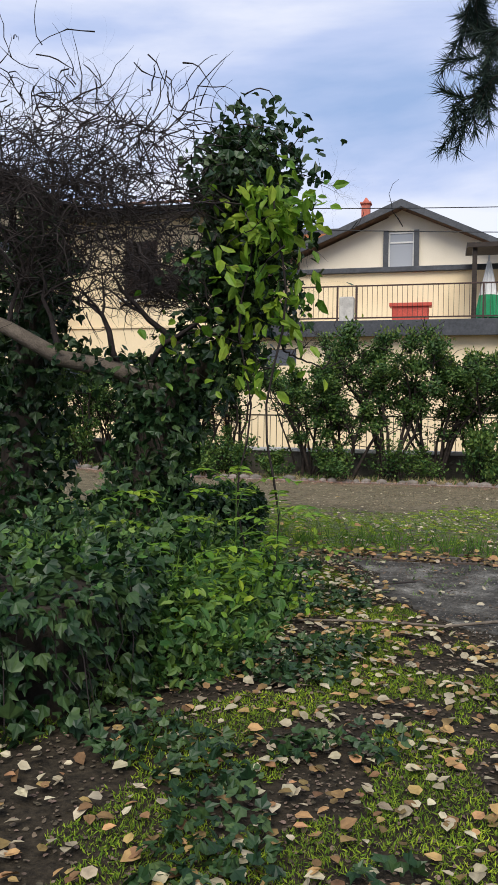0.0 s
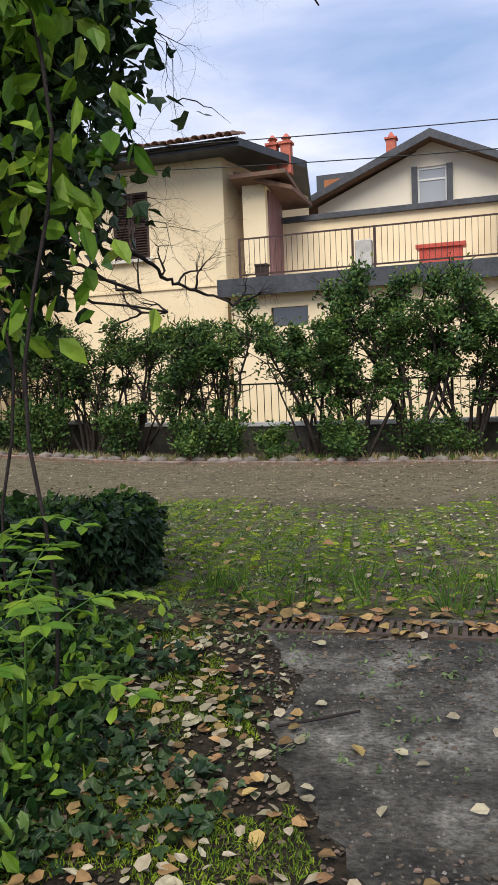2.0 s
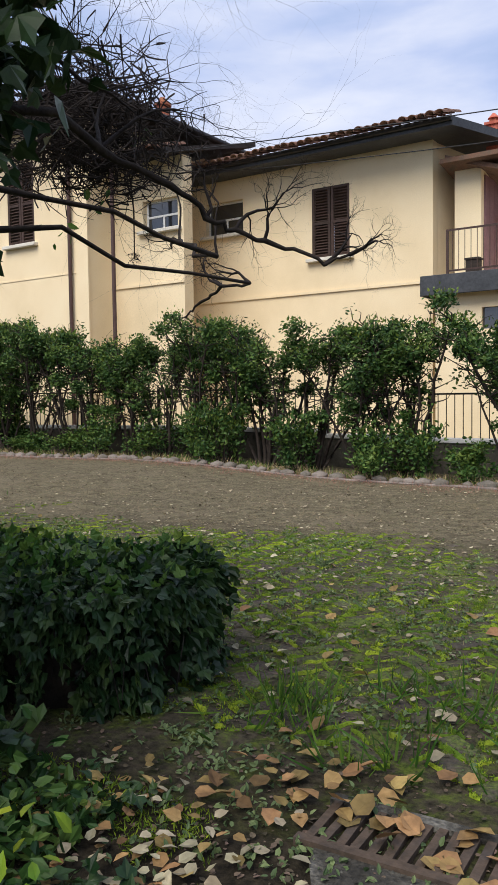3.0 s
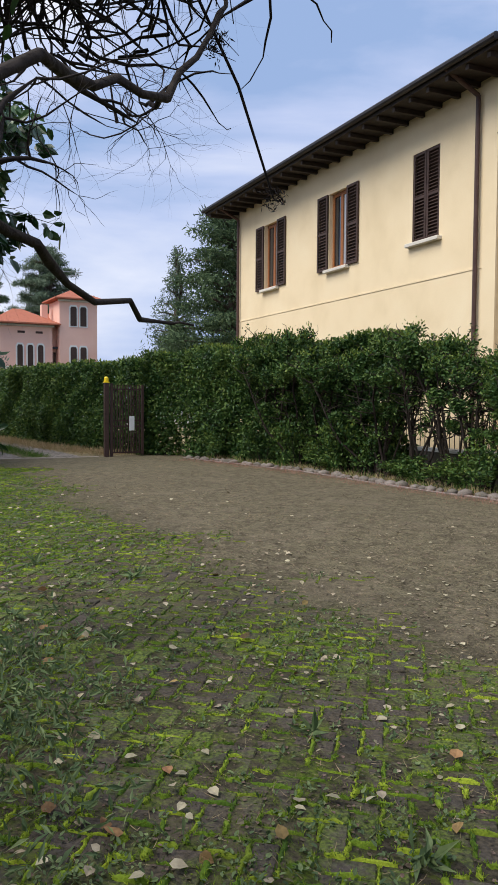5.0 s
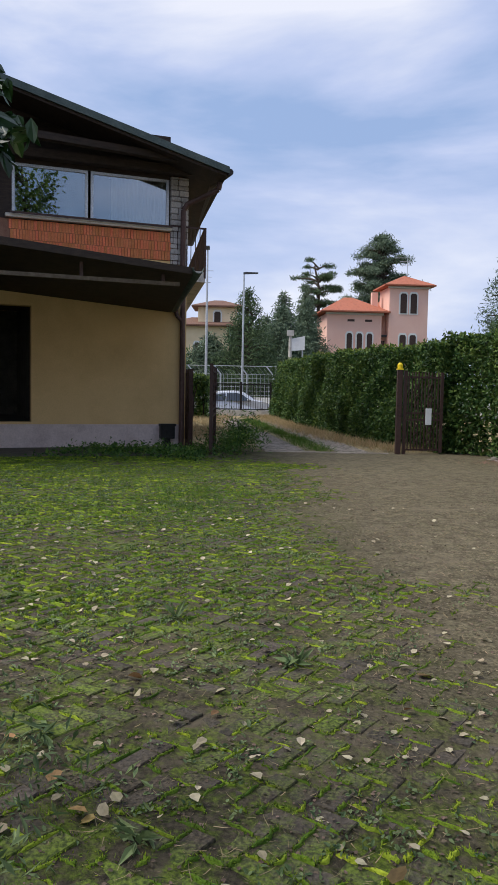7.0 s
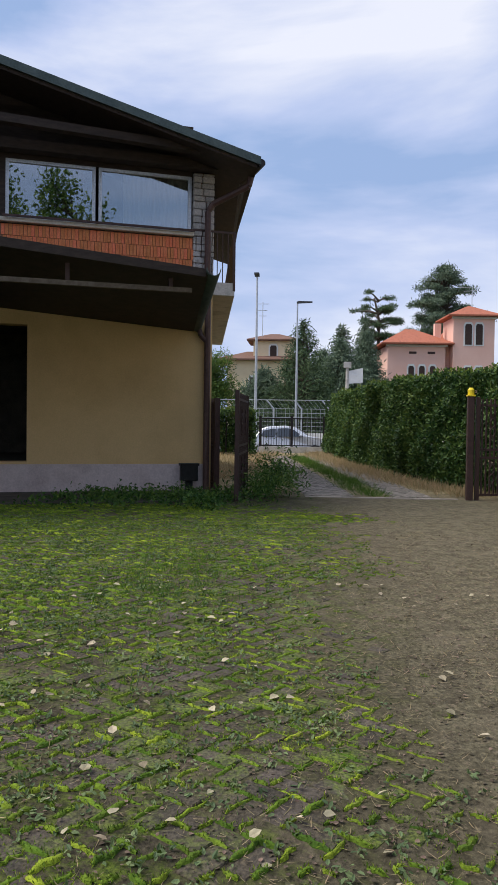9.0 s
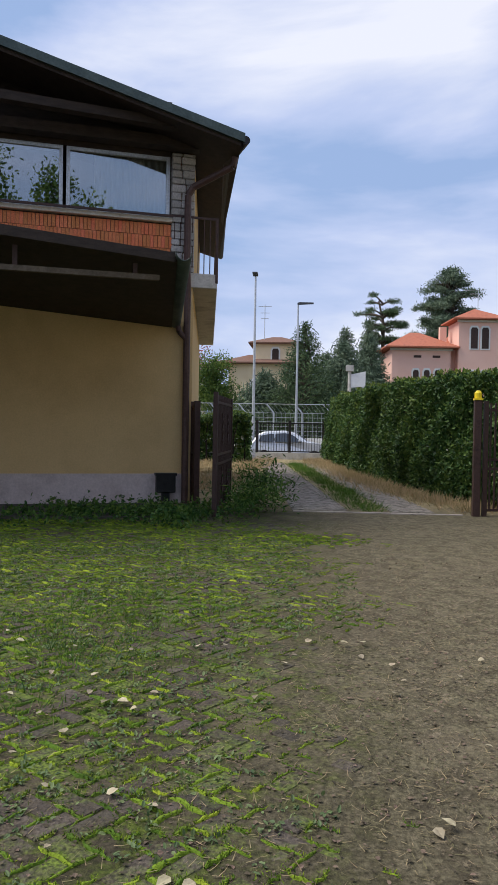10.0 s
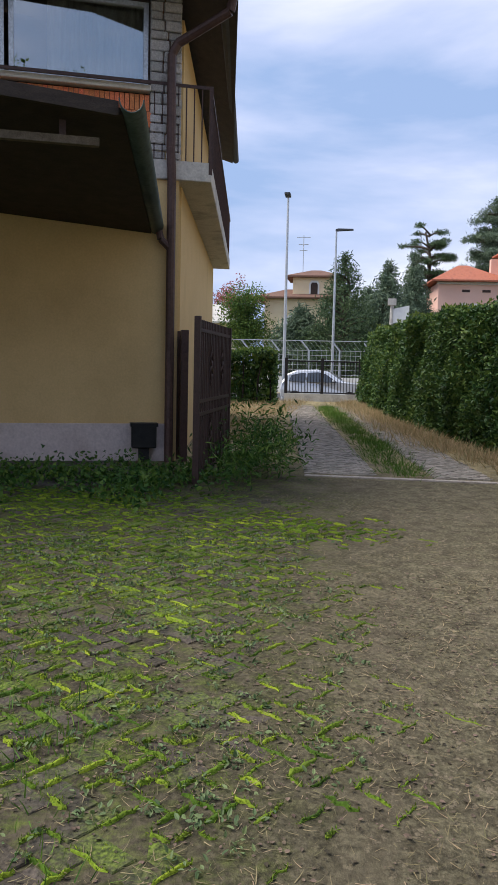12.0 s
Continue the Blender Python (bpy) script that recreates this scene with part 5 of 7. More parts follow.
bm = cyl(bmesh.new(), (0.0, 2, 10.5), (0.0, 2, 14.5), 0.04, seg=5)
for z, w in ((14.3, 0.7), (13.6, 0.5), (13.0, 0.4)):
    cyl(bm, (-w, 2, z), (w, 2, z), 0.03, seg=5)
part("aerial", bm, M_GALV, yh)
gh = empty("grey_roofed_house", pose(-79.4, -9.5, 0, 0, 0, 90), label="low yellow house with grey roof far away", category="house")
part("wall", boxed(-4, 2.6, 0, 6, 0, 4.9), M_YELLOW, gh)
hip(gh, -4.8, 3.4, -0.7, 7, 4.9, 1.9, 2.0, M_CONCRETE)
villa_window(gh, 0.9, 2.0, 2.8, 4.2, 0)
sg = empty("white_board", pose(-60.5, 7.0, 0, 0, 0, 90), label="blank white board on posts above the hedge", category="sign")
part("panel", prism(bmesh.new(), [(-1.0, 4.1), (0.15, 4.2), (0.15, 5.2), (-1.0, 4.95)], -0.05, 0.05, "y"), M_SIGNWHITE, sg)
for x in (-0.85, 0.0):
    part("post", boxed(x - 0.05, x + 0.05, 0.051, 0.15, 0, 5.0), M_GALV, sg)
cc = empty("concrete_pole", pose(-60.5, 6.1, 0), label="short pale concrete pole with a grey cap", category="pole")
part("shaft", cyl(bmesh.new(), (0, 0, 0), (0, 0, 5.2), 0.14, 0.11, seg=8), M_CONCRETE, cc)
part("cap", boxed(-0.2, 0.2, -0.25, 0.25, 5.2, 5.6), M_CONCRETE, cc)

# ---- overhead wires ----
for a, b, sag in (((-12.0, 12.35, 6.7), (9.2, 14.65, 6.3), 0.25), ((-10.3, 15.05, 6.75), (9.2, 12.15, 5.0), 0.2)):
    pts = []
    for k in range(17):
        t_ = k / 16
        p = Vector(a).lerp(Vector(b), t_)
        p.z -= sag * 4 * t_ * (1 - t_)
        pts.append((p, 0.012))
    ob = tubes("overhead_wire", [pts], M_BLACK)
    tagged(ob, "thin black overhead wire above the terrace", "wire")


# ---- kerb stones and the low wall with railing behind the hedge ----
kerb = empty("stone_kerb", label="rough kerb of rounded field stones along the drive", category="kerb")
rk = random.Random(11)
stone_meshes = []
for k in range(6):
    bm = bmesh.new()
    bmesh.ops.create_icosphere(bm, subdivisions=1, radius=1.0)
    for v_ in bm.verts:
        v_.co *= 1 + rk.uniform(-0.16, 0.16)
    me = bpy.data.meshes.new("stone")
    bm.to_mesh(me)
    bm.free()
    me.polygons.foreach_set("use_smooth", [True] * len(me.polygons))
    me.materials.append(M_KERBSTONE)
    stone_meshes.append(me)
x = -19.5
while x < 3.6:
    s_ = rk.uniform(0.07, 0.13)
    ob = shared("stone", rk.choice(stone_meshes), kerb, Matrix.Translation((x, along(KERB, x) + 0.1 + rk.uniform(-0.05, 0.05), 0.02 + dip(x, 9.0))) @ Matrix.Rotation(rk.uniform(0, 6.28), 4, "Z") @ Matrix.Diagonal((s_ * 1.3, s_, s_ * 0.75, 1)))
    x += s_ * rk.uniform(1.9, 3.4)
edge = []
for k in range(48):
    x = -19.5 + 0.49 * k
    edge.append(((x, along(KERB, x), 0.004 + dip(x, 9.0)), 0.022 + 0.006 * math.sin(k * 1.7)))
ob = tubes("kerb_edging", [edge], M_KERBSTONE, kerb, "low mortar edging", sides=6)

yard = empty("yard_fence", label="low wall with pale coping and dark bar railing behind the hedge", category="fence")
xs_ = [-20.0 + 2.0 * k for k in range(13)]
for a, b in zip(xs_, xs_[1:]):
    ya, yb = along(KERB, a) + 1.75, along(KERB, b) + 1.75
    L, ang = math.hypot(b - a, yb - ya), math.degrees(math.atan2(yb - ya, b - a))
    m = pose(a, ya, dip(a, ya), 0, 0, ang)
    for nm, bmx, mat in (("wall", boxed(0, L, -0.1, 0.1, -0.05, 0.5), M_DARKWALL), ("coping", boxed(0, L, -0.13, 0.13, 0.502, 0.58, bevel=0.01), M_WHITE), ("rail", boxed(0, L, -0.015, 0.015, 1.28, 1.31), M_BLACKIRON)):
        ob = part(nm, bmx, mat, yard)
        ob.matrix_basis = m
    ob = part("post", boxed(-0.025, 0.025, -0.025, 0.025, 0.58, 1.35), M_BLACKIRON, yard)
    ob.matrix_basis = m
    for k in range(1, 14):
        shared("bar", me_fb, yard, m @ pose(k * L / 14, 0, 0.4) @ Matrix.Diagonal((0.5, 0.5, 0.56, 1)))


# ---- hedge shrubs across the drive ----
def hedge_shrub(name, seed, height, dense, label):
    """Dark stems that fan out from one stool, bare twigs, and clipped caps of leaf where the stems end."""
    rg = np.random.default_rng(seed)
    g = empty(name, label=label, category="shrub", group="hedge along the house")
    paths, caps, mids = [], [], []
    for k in range(9):
        lean = -0.32 + 0.64 * (k + rg.uniform(-0.3, 0.3)) / 8
        p, d = Vector((lean * 0.45, rg.uniform(-0.12, 0.12), -0.08)), Vector((lean * 0.9, rg.normal() * 0.12, 1)).normalized()
        r0 = rg.uniform(0.028, 0.046)
        path, n = [(p.copy(), r0)], 8
        top_z = height * rg.uniform(0.78, 0.97)
        for i in range(n):
            d = (d + Vector((rg.normal() * 0.16, rg.normal() * 0.1, 0.1))).normalized()
            p = p + d * (top_z / n)
            path.append((p.copy(), r0 * (1 - 0.72 * (i + 1) / n)))
            if i >= 2:
                for _ in range(4 if i > 3 else 2):
                    q = p + Vector((rg.normal() * 0.2, rg.normal() * 0.17, rg.uniform(0.04, 0.32)))
                    e = q + Vector((rg.normal() * 0.09, rg.normal() * 0.09, rg.uniform(0.02, 0.14)))
                    paths.append([(p.copy(), 0.013), ((p + q) / 2 + Vector((rg.normal() * 0.04, 0, 0)), 0.009), (q, 0.006), (e, 0.003)])
                    mids.append(tuple(q))
        paths.append(path)
        caps.append(p.copy())
    tubes("stem_mass", paths, M_DARKBARK, g, "bare dark brown stems", sides=4)
    blobs = [(c.x, c.y, c.z - 0.05, rg.uniform(0.16, 0.26)) for c in caps if rg.random() < 0.55 + 0.45 * dense]
    for t_ in mids:
        if rg.random() < 0.02 + 0.16 * dense:
            blobs.append((t_[0], t_[1] - 0.08, t_[2], rg.uniform(0.12, 0.22)))
    pts = []
    for bx, by, bz, br in blobs:
        m_ = int(6200 * br * br)
        d_ = rg.normal(size=(m_, 3))
        d_ /= np.linalg.norm(d_, axis=1, keepdims=True)
        pts.append(np.array((bx, by, bz)) + d_ * br * rg.random((m_, 1)) ** 0.5 * (0.8 + 0.45 * rg.random((m_, 1))) * np.array((1.1, 1.0, 0.95)))
    loose = [t_ for t_ in mids if rg.random() < 0.35 + 0.3 * dense]
    pts.append(clusters(loose, 9, (0.05, 0.05, 0.06), rg))
    pts = np.vstack(pts)
    pts = pts[(pts[:, 2] > 0.03) & (pts[:, 2] < height * 1.03)]
    leaves("foliage", pts, 0.07, M_HEDGE, g, seed=seed, lean=0.8, spread=0.8, direction=(0, 0, 0.35), shape="oval")
    top = clusters([(bx, by, bz + br * 0.7) for bx, by, bz, br in blobs if bz > height * 0.75], 26, (0.11, 0.1, 0.05), rg)
    if len(top):
        leaves("young_growth", top, 0.06, M_HEDGETOP, g, "yellow-green young shoots", seed=seed + 1, direction=(0, 0, 1.2), spread=0.5)
    return g


def low_shrub(seed, size):
    rg = np.random.default_rng(seed)
    g = empty("low_shrub", label="low bushy evergreen regrowth at the hedge foot", category="shrub", group="low growth along the kerb")
    paths, pts = [], []
    for k in range(16):
        e = Vector((rg.normal() * 0.3, rg.normal() * 0.17, rg.uniform(0.25, 1.0))) * size
        paths.append([((e.x * 0.2, e.y * 0.2, -0.05), 0.009), ((e.x * 0.6, e.y * 0.6, e.z * 0.6), 0.006), (e, 0.003)])
        pts.append(clusters([tuple(e), tuple(e * 0.75)], 46, (0.08 * size, 0.07 * size, 0.1 * size), rg))
    tubes("stem_mass", paths, M_DARKBARK, g, sides=4)
    pts = np.vstack(pts)
    leaves("foliage", pts[pts[:, 2] > 0.02], 0.062, M_HEDGE, g, seed=seed, lean=0.8, direction=(0, 0, 0.7), spread=0.7)
    leaves("young_growth", pts[pts[:, 2] > 0.55 * size][::6], 0.055, M_HEDGETOP, g, "yellow-green young shoots", seed=seed + 1, direction=(0, 0, 1.2), spread=0.5)
    return g


thin = [hedge_shrub("hedge_shrub", 20 + k, h, 0.25, "leggy evergreen hedge shrub with bare stems showing") for k, h in enumerate((2.95, 3.15, 2.85))]
full_ = [hedge_shrub("hedge_shrub", 40 + k, h, 1.0, "dense evergreen hedge shrub with glossy leaves") for k, h in enumerate((3.3, 3.4, 3.1))]
low_ = [low_shrub(50 + k, h) for k, h in enumerate((0.75, 1.0, 0.85))]
rh = random.Random(4)
slots = []
x = -19.2
while x < 4.2:
    slots.append(x)
    x += rh.uniform(0.72, 1.0)
used = set()
for x in slots:
    if abs(x + 3.35) < 0.45:
        continue
    is_full = x < -13.2 or x > -3.0
    bank = full_ if is_full else (thin if rh.random() < 0.72 else full_)
    src = rh.choice(bank)
    y = along(KERB, x) + 0.95 + rh.uniform(-0.12, 0.12)
    m = Matrix.Translation((x, y, dip(x, y))) @ Matrix.Rotation(rh.choice((0, math.pi)) + rh.uniform(-0.4, 0.4), 4, "Z") @ Matrix.Diagonal((1, 1, rh.uniform(0.84, 1.05), 1))
    if src in used:
        copy_thing(src, m)
    else:
        src.matrix_basis = m
        used.add(src)
for src in thin + full_:
    if src not in used:
        src.matrix_basis = Matrix.Translation((4.6, 11.0, dip(4.6, 11.0)))
x = -18.8
first = 0
while x < 3.6:
    y = along(KERB, x) + 0.6 + rh.uniform(-0.1, 0.15)
    m = Matrix.Translation((x, y, dip(x, y))) @ Matrix.Rotation(rh.uniform(0, 6.28), 4, "Z") @ Matrix.Diagonal((1.1, 1.1, rh.uniform(0.75, 1.15), 1))
    if first < 3:
        low_[first].matrix_basis = m
    else:
        copy_thing(rh.choice(low_), m)
    first += 1
    x += rh.uniform(0.6, 1.6)


# ---- clipped hedges beyond the gate ----
def clipped_hedge(line, depth, height, count, seed, label, leaf=0.1):
    """Leaves over a long rounded block that follows a line; twigs fill its inside."""
    rg = np.random.default_rng(seed)
    line = np.array(line, float)
    seg = np.linalg.norm(np.diff(line, axis=0), axis=1)
    cum = np.concatenate([[0], np.cumsum(seg)])
    g = empty("clipped_hedge", label=label, category="hedge")

    def place(s, o, z):
        px, py = np.interp(s, cum, line[:, 0]), np.interp(s, cum, line[:, 1])
        qx, qy = np.interp(s + 0.05, cum, line[:, 0]), np.interp(s + 0.05, cum, line[:, 1])
        rx, ry = np.interp(s - 0.05, cum, line[:, 0]), np.interp(s - 0.05, cum, line[:, 1])
        dx, dy = qx - rx, qy - ry
        ln = np.hypot(dx, dy) + 1e-9
        bul = 0.13 * np.sin(s * 1.1 + 2.1 * np.sin(z * 1.3 + s * 0.37)) + 0.08 * np.sin(s * 2.63 + 1.7 * np.sin(z * 2.1 + s * 0.9) + z * 2.2) + 0.05 * np.sin(s * 0.31 - z * 4.3)
        o = o + bul * (1 if depth > 0 else -1)
        return np.stack([px - dy / ln * o, py + dx / ln * o, z], 1)

    s = rg.random(count) * cum[-1]
    face = rg.random(count)
    z, o = rg.random(count) * height, np.abs(rg.normal(size=count)) * 0.1 * np.sign(depth)
    top = face > 0.72
    z[top] = height - np.abs(rg.normal(size=top.sum())) * 0.09 + 0.09 * np.sin(s[top] * 2.3)
    o[top] = rg.random(top.sum()) * depth
    end = face < 0.05
    s[end] = np.where(rg.random(end.sum()) < 0.5, 0.0, cum[-1]) + rg.normal(size=end.sum()) * 0.07
    o[end] = rg.random(end.sum()) * depth
    leaves("foliage", place(s, o, np.maximum(z, 0.03)), leaf, M_HEDGE, g, seed=seed, lean=0.5)
    n2 = count // 3
    inner = place(rg.random(n2) * cum[-1], np.sign(depth) * (0.22 + rg.random(n2) * 0.25), rg.random(n2) * (height - 0.12))
    leaves("inner_foliage", inner, leaf * 2.0, M_HEDGE, g, seed=seed + 2)
    sh = place(s[top], o[top], z[top] + 0.06)
    leaves("young_growth", sh[:: 3], leaf * 0.8, M_HEDGETOP, g, "yellow-green young shoots", seed=seed + 1, direction=(0, 0, 1), spread=0.5)
    stems = []
    for k in range(int(cum[-1] / 0.5)):
        p = place(np.array([k * 0.5 + 0.2]), np.array([depth * 0.45]), np.array([0.0]))[0]
        stems.append([((p[0], p[1], -0.05), 0.04), ((p[0] + rg.normal() * 0.1, p[1] + rg.normal() * 0.1, height * 0.5), 0.03), ((p[0] + rg.normal() * 0.15, p[1] + rg.normal() * 0.1, height * 0.85), 0.01)])
    tubes("stem_mass", stems, M_TWIG, g, sides=4)
    return g


clipped_hedge([(-20.9, 7.35), (-23.2, 6.45), (-26.3, 5.75), (-33.0, 5.0), (-41.2, 4.25)], -1.3, 2.5, 66000, 61, "long dense clipped laurel hedge along the track", 0.085)
clipped_hedge([(-13.4, 10.15), (-16.5, 9.55), (-20.3, 8.15), (-20.95, 7.45)], -0.9, 2.75, 25000, 62, "dense hedge run beside the yellow house", 0.085)
clipped_hedge([(-39.3, 1.15), (-39.0, -0.7), (-39.0, -3.0)], 1.0, 1.85, 9000, 63, "small clipped hedge block by the fence")


# ---- far trees ----
def crown_tree(name, m, trunk_h, trunk_r, blobs, per, leaf, mat, label, seed, shape="oval", bark=None, flat=1.0, limbs=True):
    """Trunk, limbs to each blob of the crown, and leaf clusters in each blob: blobs are (x, y, z, radius)."""
    rg = np.random.default_rng(seed)
    g = empty(name, m, label=label, category="tree")
    top = max(b[2] for b in blobs)
    paths = [[((rg.normal() * 0.05 * k, rg.normal() * 0.05 * k, -0.3 + (trunk_h + 0.3) * k / 6), trunk_r * (1 - 0.12 * k)) for k in range(7)]]
    if limbs:
        for bx, by, bz, br in blobs:
            z0 = min(trunk_h * 0.98, bz - 0.2 * abs(bx) - 0.3)
            paths.append([((0, 0, z0), trunk_r * 0.35), ((bx * 0.5, by * 0.5, (z0 + bz) / 2 + 0.15), trunk_r * 0.22), ((bx, by, bz), trunk_r * 0.08)])
    tubes("trunk", paths, bark or M_BARK, g, sides=6)
    pts = []
    for bx, by, bz, br in blobs:
        d = rg.normal(size=(int(per * br * br), 3))
        d /= np.linalg.norm(d, axis=1, keepdims=True)
        r = br * rg.random(len(d))[:, None] ** 0.45 * (0.75 + 0.5 * rg.random(len(d))[:, None])
        pts.append(np.array((bx, by, bz)) + d * r * np.array((1, 1, flat)))
    leaves("crown", np.vstack(pts), leaf, mat, g, seed=seed, shape=shape, lean=0.6)
    return g


def round_blobs(rg, n, rx, rz, z, r):
    out = []
    for _ in range(n):
        d = rg.normal(size=3)
        d /= np.linalg.norm(d)
        k = rg.uniform(0.35, 1.0)
        out.append((d[0] * rx * k, d[1] * rx * k, z + d[2] * rz * k, r * rg.uniform(0.7, 1.2)))
    return out


def cone_blobs(rg, h, z0, width, n, r):
    out = []
    for k in range(n):
        t_ = (k + rg.random()) / n
        a = k * 2.4 + rg.uniform(-0.5, 0.5)
        w = width * (1 - t_) ** 0.8
        q = rg.uniform(0.45, 1.0)
        out.append((math.cos(a) * w * q, math.sin(a) * w * q, z0 + (h - z0) * t_, r * (1.1 - 0.75 * t_)))
    out.append((0, 0, h - 0.1 * r, r * 0.3))
    return out


def tier_blobs(rg, h, z0, width, tiers, per_tier, r, flat_top=True):
    """Level pads of foliage, as on a cedar."""
    out = []
    for k in range(tiers):
        t_ = k / (tiers - 1)
        w = width * (0.75 + 0.45 * math.sin(math.pi * min(1, t_ * 0.85 + 0.1))) * (1 - 0.35 * t_)
        for j in range(per_tier):
            a = 6.283 * j / per_tier + k * 0.9 + rg.uniform(-0.3, 0.3)
            q = rg.uniform(0.3, 1.0)
            out.append((math.cos(a) * w * q, math.sin(a) * w * q, z0 + (h - z0) * t_ + rg.uniform(-0.4, 0.4), r * rg.uniform(0.7, 1.2)))
    return out


rt = np.random.default_rng(77)
crown_tree("round_tree", pose(-65.0, -3.5, 0), 3.0, 0.2, round_blobs(rt, 26, 1.7, 2.2, 3.9, 1.0), 420, 0.16, M_BROADLEAF, "round-crowned green broadleaf tree by the road", 1)
crown_tree("red_tree", pose(-88.0, -7.6, 0), 5, 0.25, round_blobs(rt, 18, 2.4, 1.7, 7.6, 0.9), 130, 0.2, M_REDLEAF, "reddish autumn tree behind the yellow house", 2)
crown_tree("light_shrub_tree", pose(-76.0, 0.4, 0), 2.5, 0.15, round_blobs(rt, 14, 2.0, 1.7, 2.9, 0.9), 240, 0.18, M_BROADLEAF, "light green bushy tree before the yellow house", 3)
crown_tree("dark_conifer", pose(-70.6, 3.0, 0), 8.6, 0.3, cone_blobs(rt, 9.6, 1.2, 3.3, 60, 1.25), 250, 0.3, M_CONIFER, "dark spreading conifer behind the street lamp", 4, shape="narrow")
for k, (x, y, h, w) in enumerate(((-98, 7.2, 12.5, 2.8), (-100, 10.0, 13.5, 2.6), (-96, 2.5, 9.5, 3.0), (-104, 12.8, 11.0, 2.6), (-99, -14, 9.5, 3.2), (-110, -2.0, 11.0, 3.2), (-80, 6.4, 9.0, 3.0), (-86, 9.2, 10.4, 2.6), (-90, 5.0, 9.0, 3.2), (-72, -0.2, 5.5, 2.2))):
    crown_tree("grey_conifer", pose(x, y, 0), h * 0.93, 0.3, cone_blobs(rt, h, 1.5, w * 1.15, 42, 1.6), 170, 0.46, M_CEDAR, "feathery grey-green conifer among the far villas", 10 + k, shape="narrow")
umbrella = []
for k in range(46):
    t_ = rt.random()
    a = rt.random() * 6.283
    w = (1.0 + 3.2 * t_ ** 0.7) * (0.25 + 0.75 * rt.random() ** 0.6) * (1.0 if t_ < 0.86 else 0.7)
    umbrella.append((math.cos(a) * w, math.sin(a) * w, 11.5 + 7.0 * round(t_ * 4) / 4 + rt.normal() * 0.25, rt.uniform(0.65, 1.15)))
crown_tree("umbrella_cedar", pose(-113, 12.6, 0), 18.3, 0.42, umbrella, 330, 0.34, M_CONIFER, "tall flat-topped cedar with a bare trunk", 21, shape="narrow", flat=0.32)
great = []
for k in range(120):
    t_ = rt.random()
    a = rt.random() * 6.283
    w = 6.6 * math.sqrt(max(0.04, 1 - t_ ** 2.6)) * rt.random() ** 0.5 * (0.75 + 0.25 * math.sin(a * 3 + 9 * t_))
    great.append((math.cos(a) * w, math.sin(a) * w, 12.0 + 11.0 * t_ + rt.normal() * 0.3 - 0.05 * w, rt.uniform(0.8, 1.5)))
crown_tree("great_cedar", pose(-118, 22.2, 0), 22, 0.8, great, 210, 0.4, M_CEDAR, "great spreading blue-grey cedar behind the villa", 22, shape="narrow", flat=0.4)
# tall weeping trees behind the walk, which the upper windows mirror
for k, (x, y, h) in enumerate(((17.0, 11.5, 19.5), (20.0, 18.0, 21.0), (16.0, 4.0, 16.0))):
    crown_tree("weeping_tree", pose(x, y, 0), h * 0.8, 0.3, round_blobs(rt, 46, 3.6, h * 0.33, h * 0.62, 1.25), 100, 0.3, M_BROADLEAF, "tall weeping broadleaf tree at the garden's end", 41 + k, flat=1.5)
crown_tree("tall_conifer", pose(-68.0, 24.6, 0), 13.8, 0.4, cone_blobs(rt, 14.9, 2.0, 3.9, 64, 1.35), 150, 0.36, M_CEDAR, "tall ragged conifer beyond the hedge", 31, shape="narrow")
crown_tree("broad_cedar", pose(-62.0, 27.6, 0), 15.5, 0.5, tier_blobs(rt, 16.4, 2.5, 5.4, 11, 11, 1.6), 130, 0.42, M_CONIFER, "broad layered cedar beside the yellow house", 32, shape="narrow", flat=0.34)
crown_tree("far_conifer", pose(-85.0, 30.0, 0), 9, 0.4, cone_blobs(rt, 10.5, 1.0, 3.4, 36, 1.6), 110, 0.45, M_CONIFER, "dark conifer beside the villa", 33, shape="narrow")
crown_tree("hillside_tree", pose(12.0, 55.0, 0), 6, 0.5, round_blobs(rt, 26, 7, 3.5, 9.0, 3.0), 30, 0.5, M_BROADLEAF, "distant tree behind the gabled house", 34)


# ---- garden: ivy-clad tree with a fork and a mass of bare twigs ----
def ivy_on(paths, rg, per, spread):
    pts = []
    for path in paths:
        for (a, ra), (b, rb) in zip(path, path[1:]):
            a, b = np.array(a), np.array(b)
            n = int(per * np.linalg.norm(b - a)) + 1
            t_ = rg.random((n, 1))
            d = rg.normal(size=(n, 3))
            d /= np.linalg.norm(d, axis=1, keepdims=True)
            pts.append(a + (b - a) * t_ + d * (spread * (0.35 + 0.75 * rg.random((n, 1))) + ra))
    return np.vstack(pts)


rg = np.random.default_rng(5)
tree = empty("ivy_clad_tree", Matrix.Translation(GARDEN), label="forked garden tree wrapped in dark ivy with bare twigs", category="tree")
trunk = [((-1.85, 0.2, -0.1), 0.17), ((-1.83, 0.22, 0.5), 0.15), ((-1.76, 0.25, 1.0), 0.14), ((-1.68, 0.28, 1.4), 0.13)]
limb_r = [((-1.68, 0.28, 1.3), 0.1), ((-1.42, 0.36, 1.55), 0.09), ((-1.16, 0.46, 1.95), 0.085), ((-1.08, 0.5, 2.5), 0.07), ((-1.12, 0.52, 3.0), 0.05), ((-1.05, 0.5, 3.35), 0.02)]
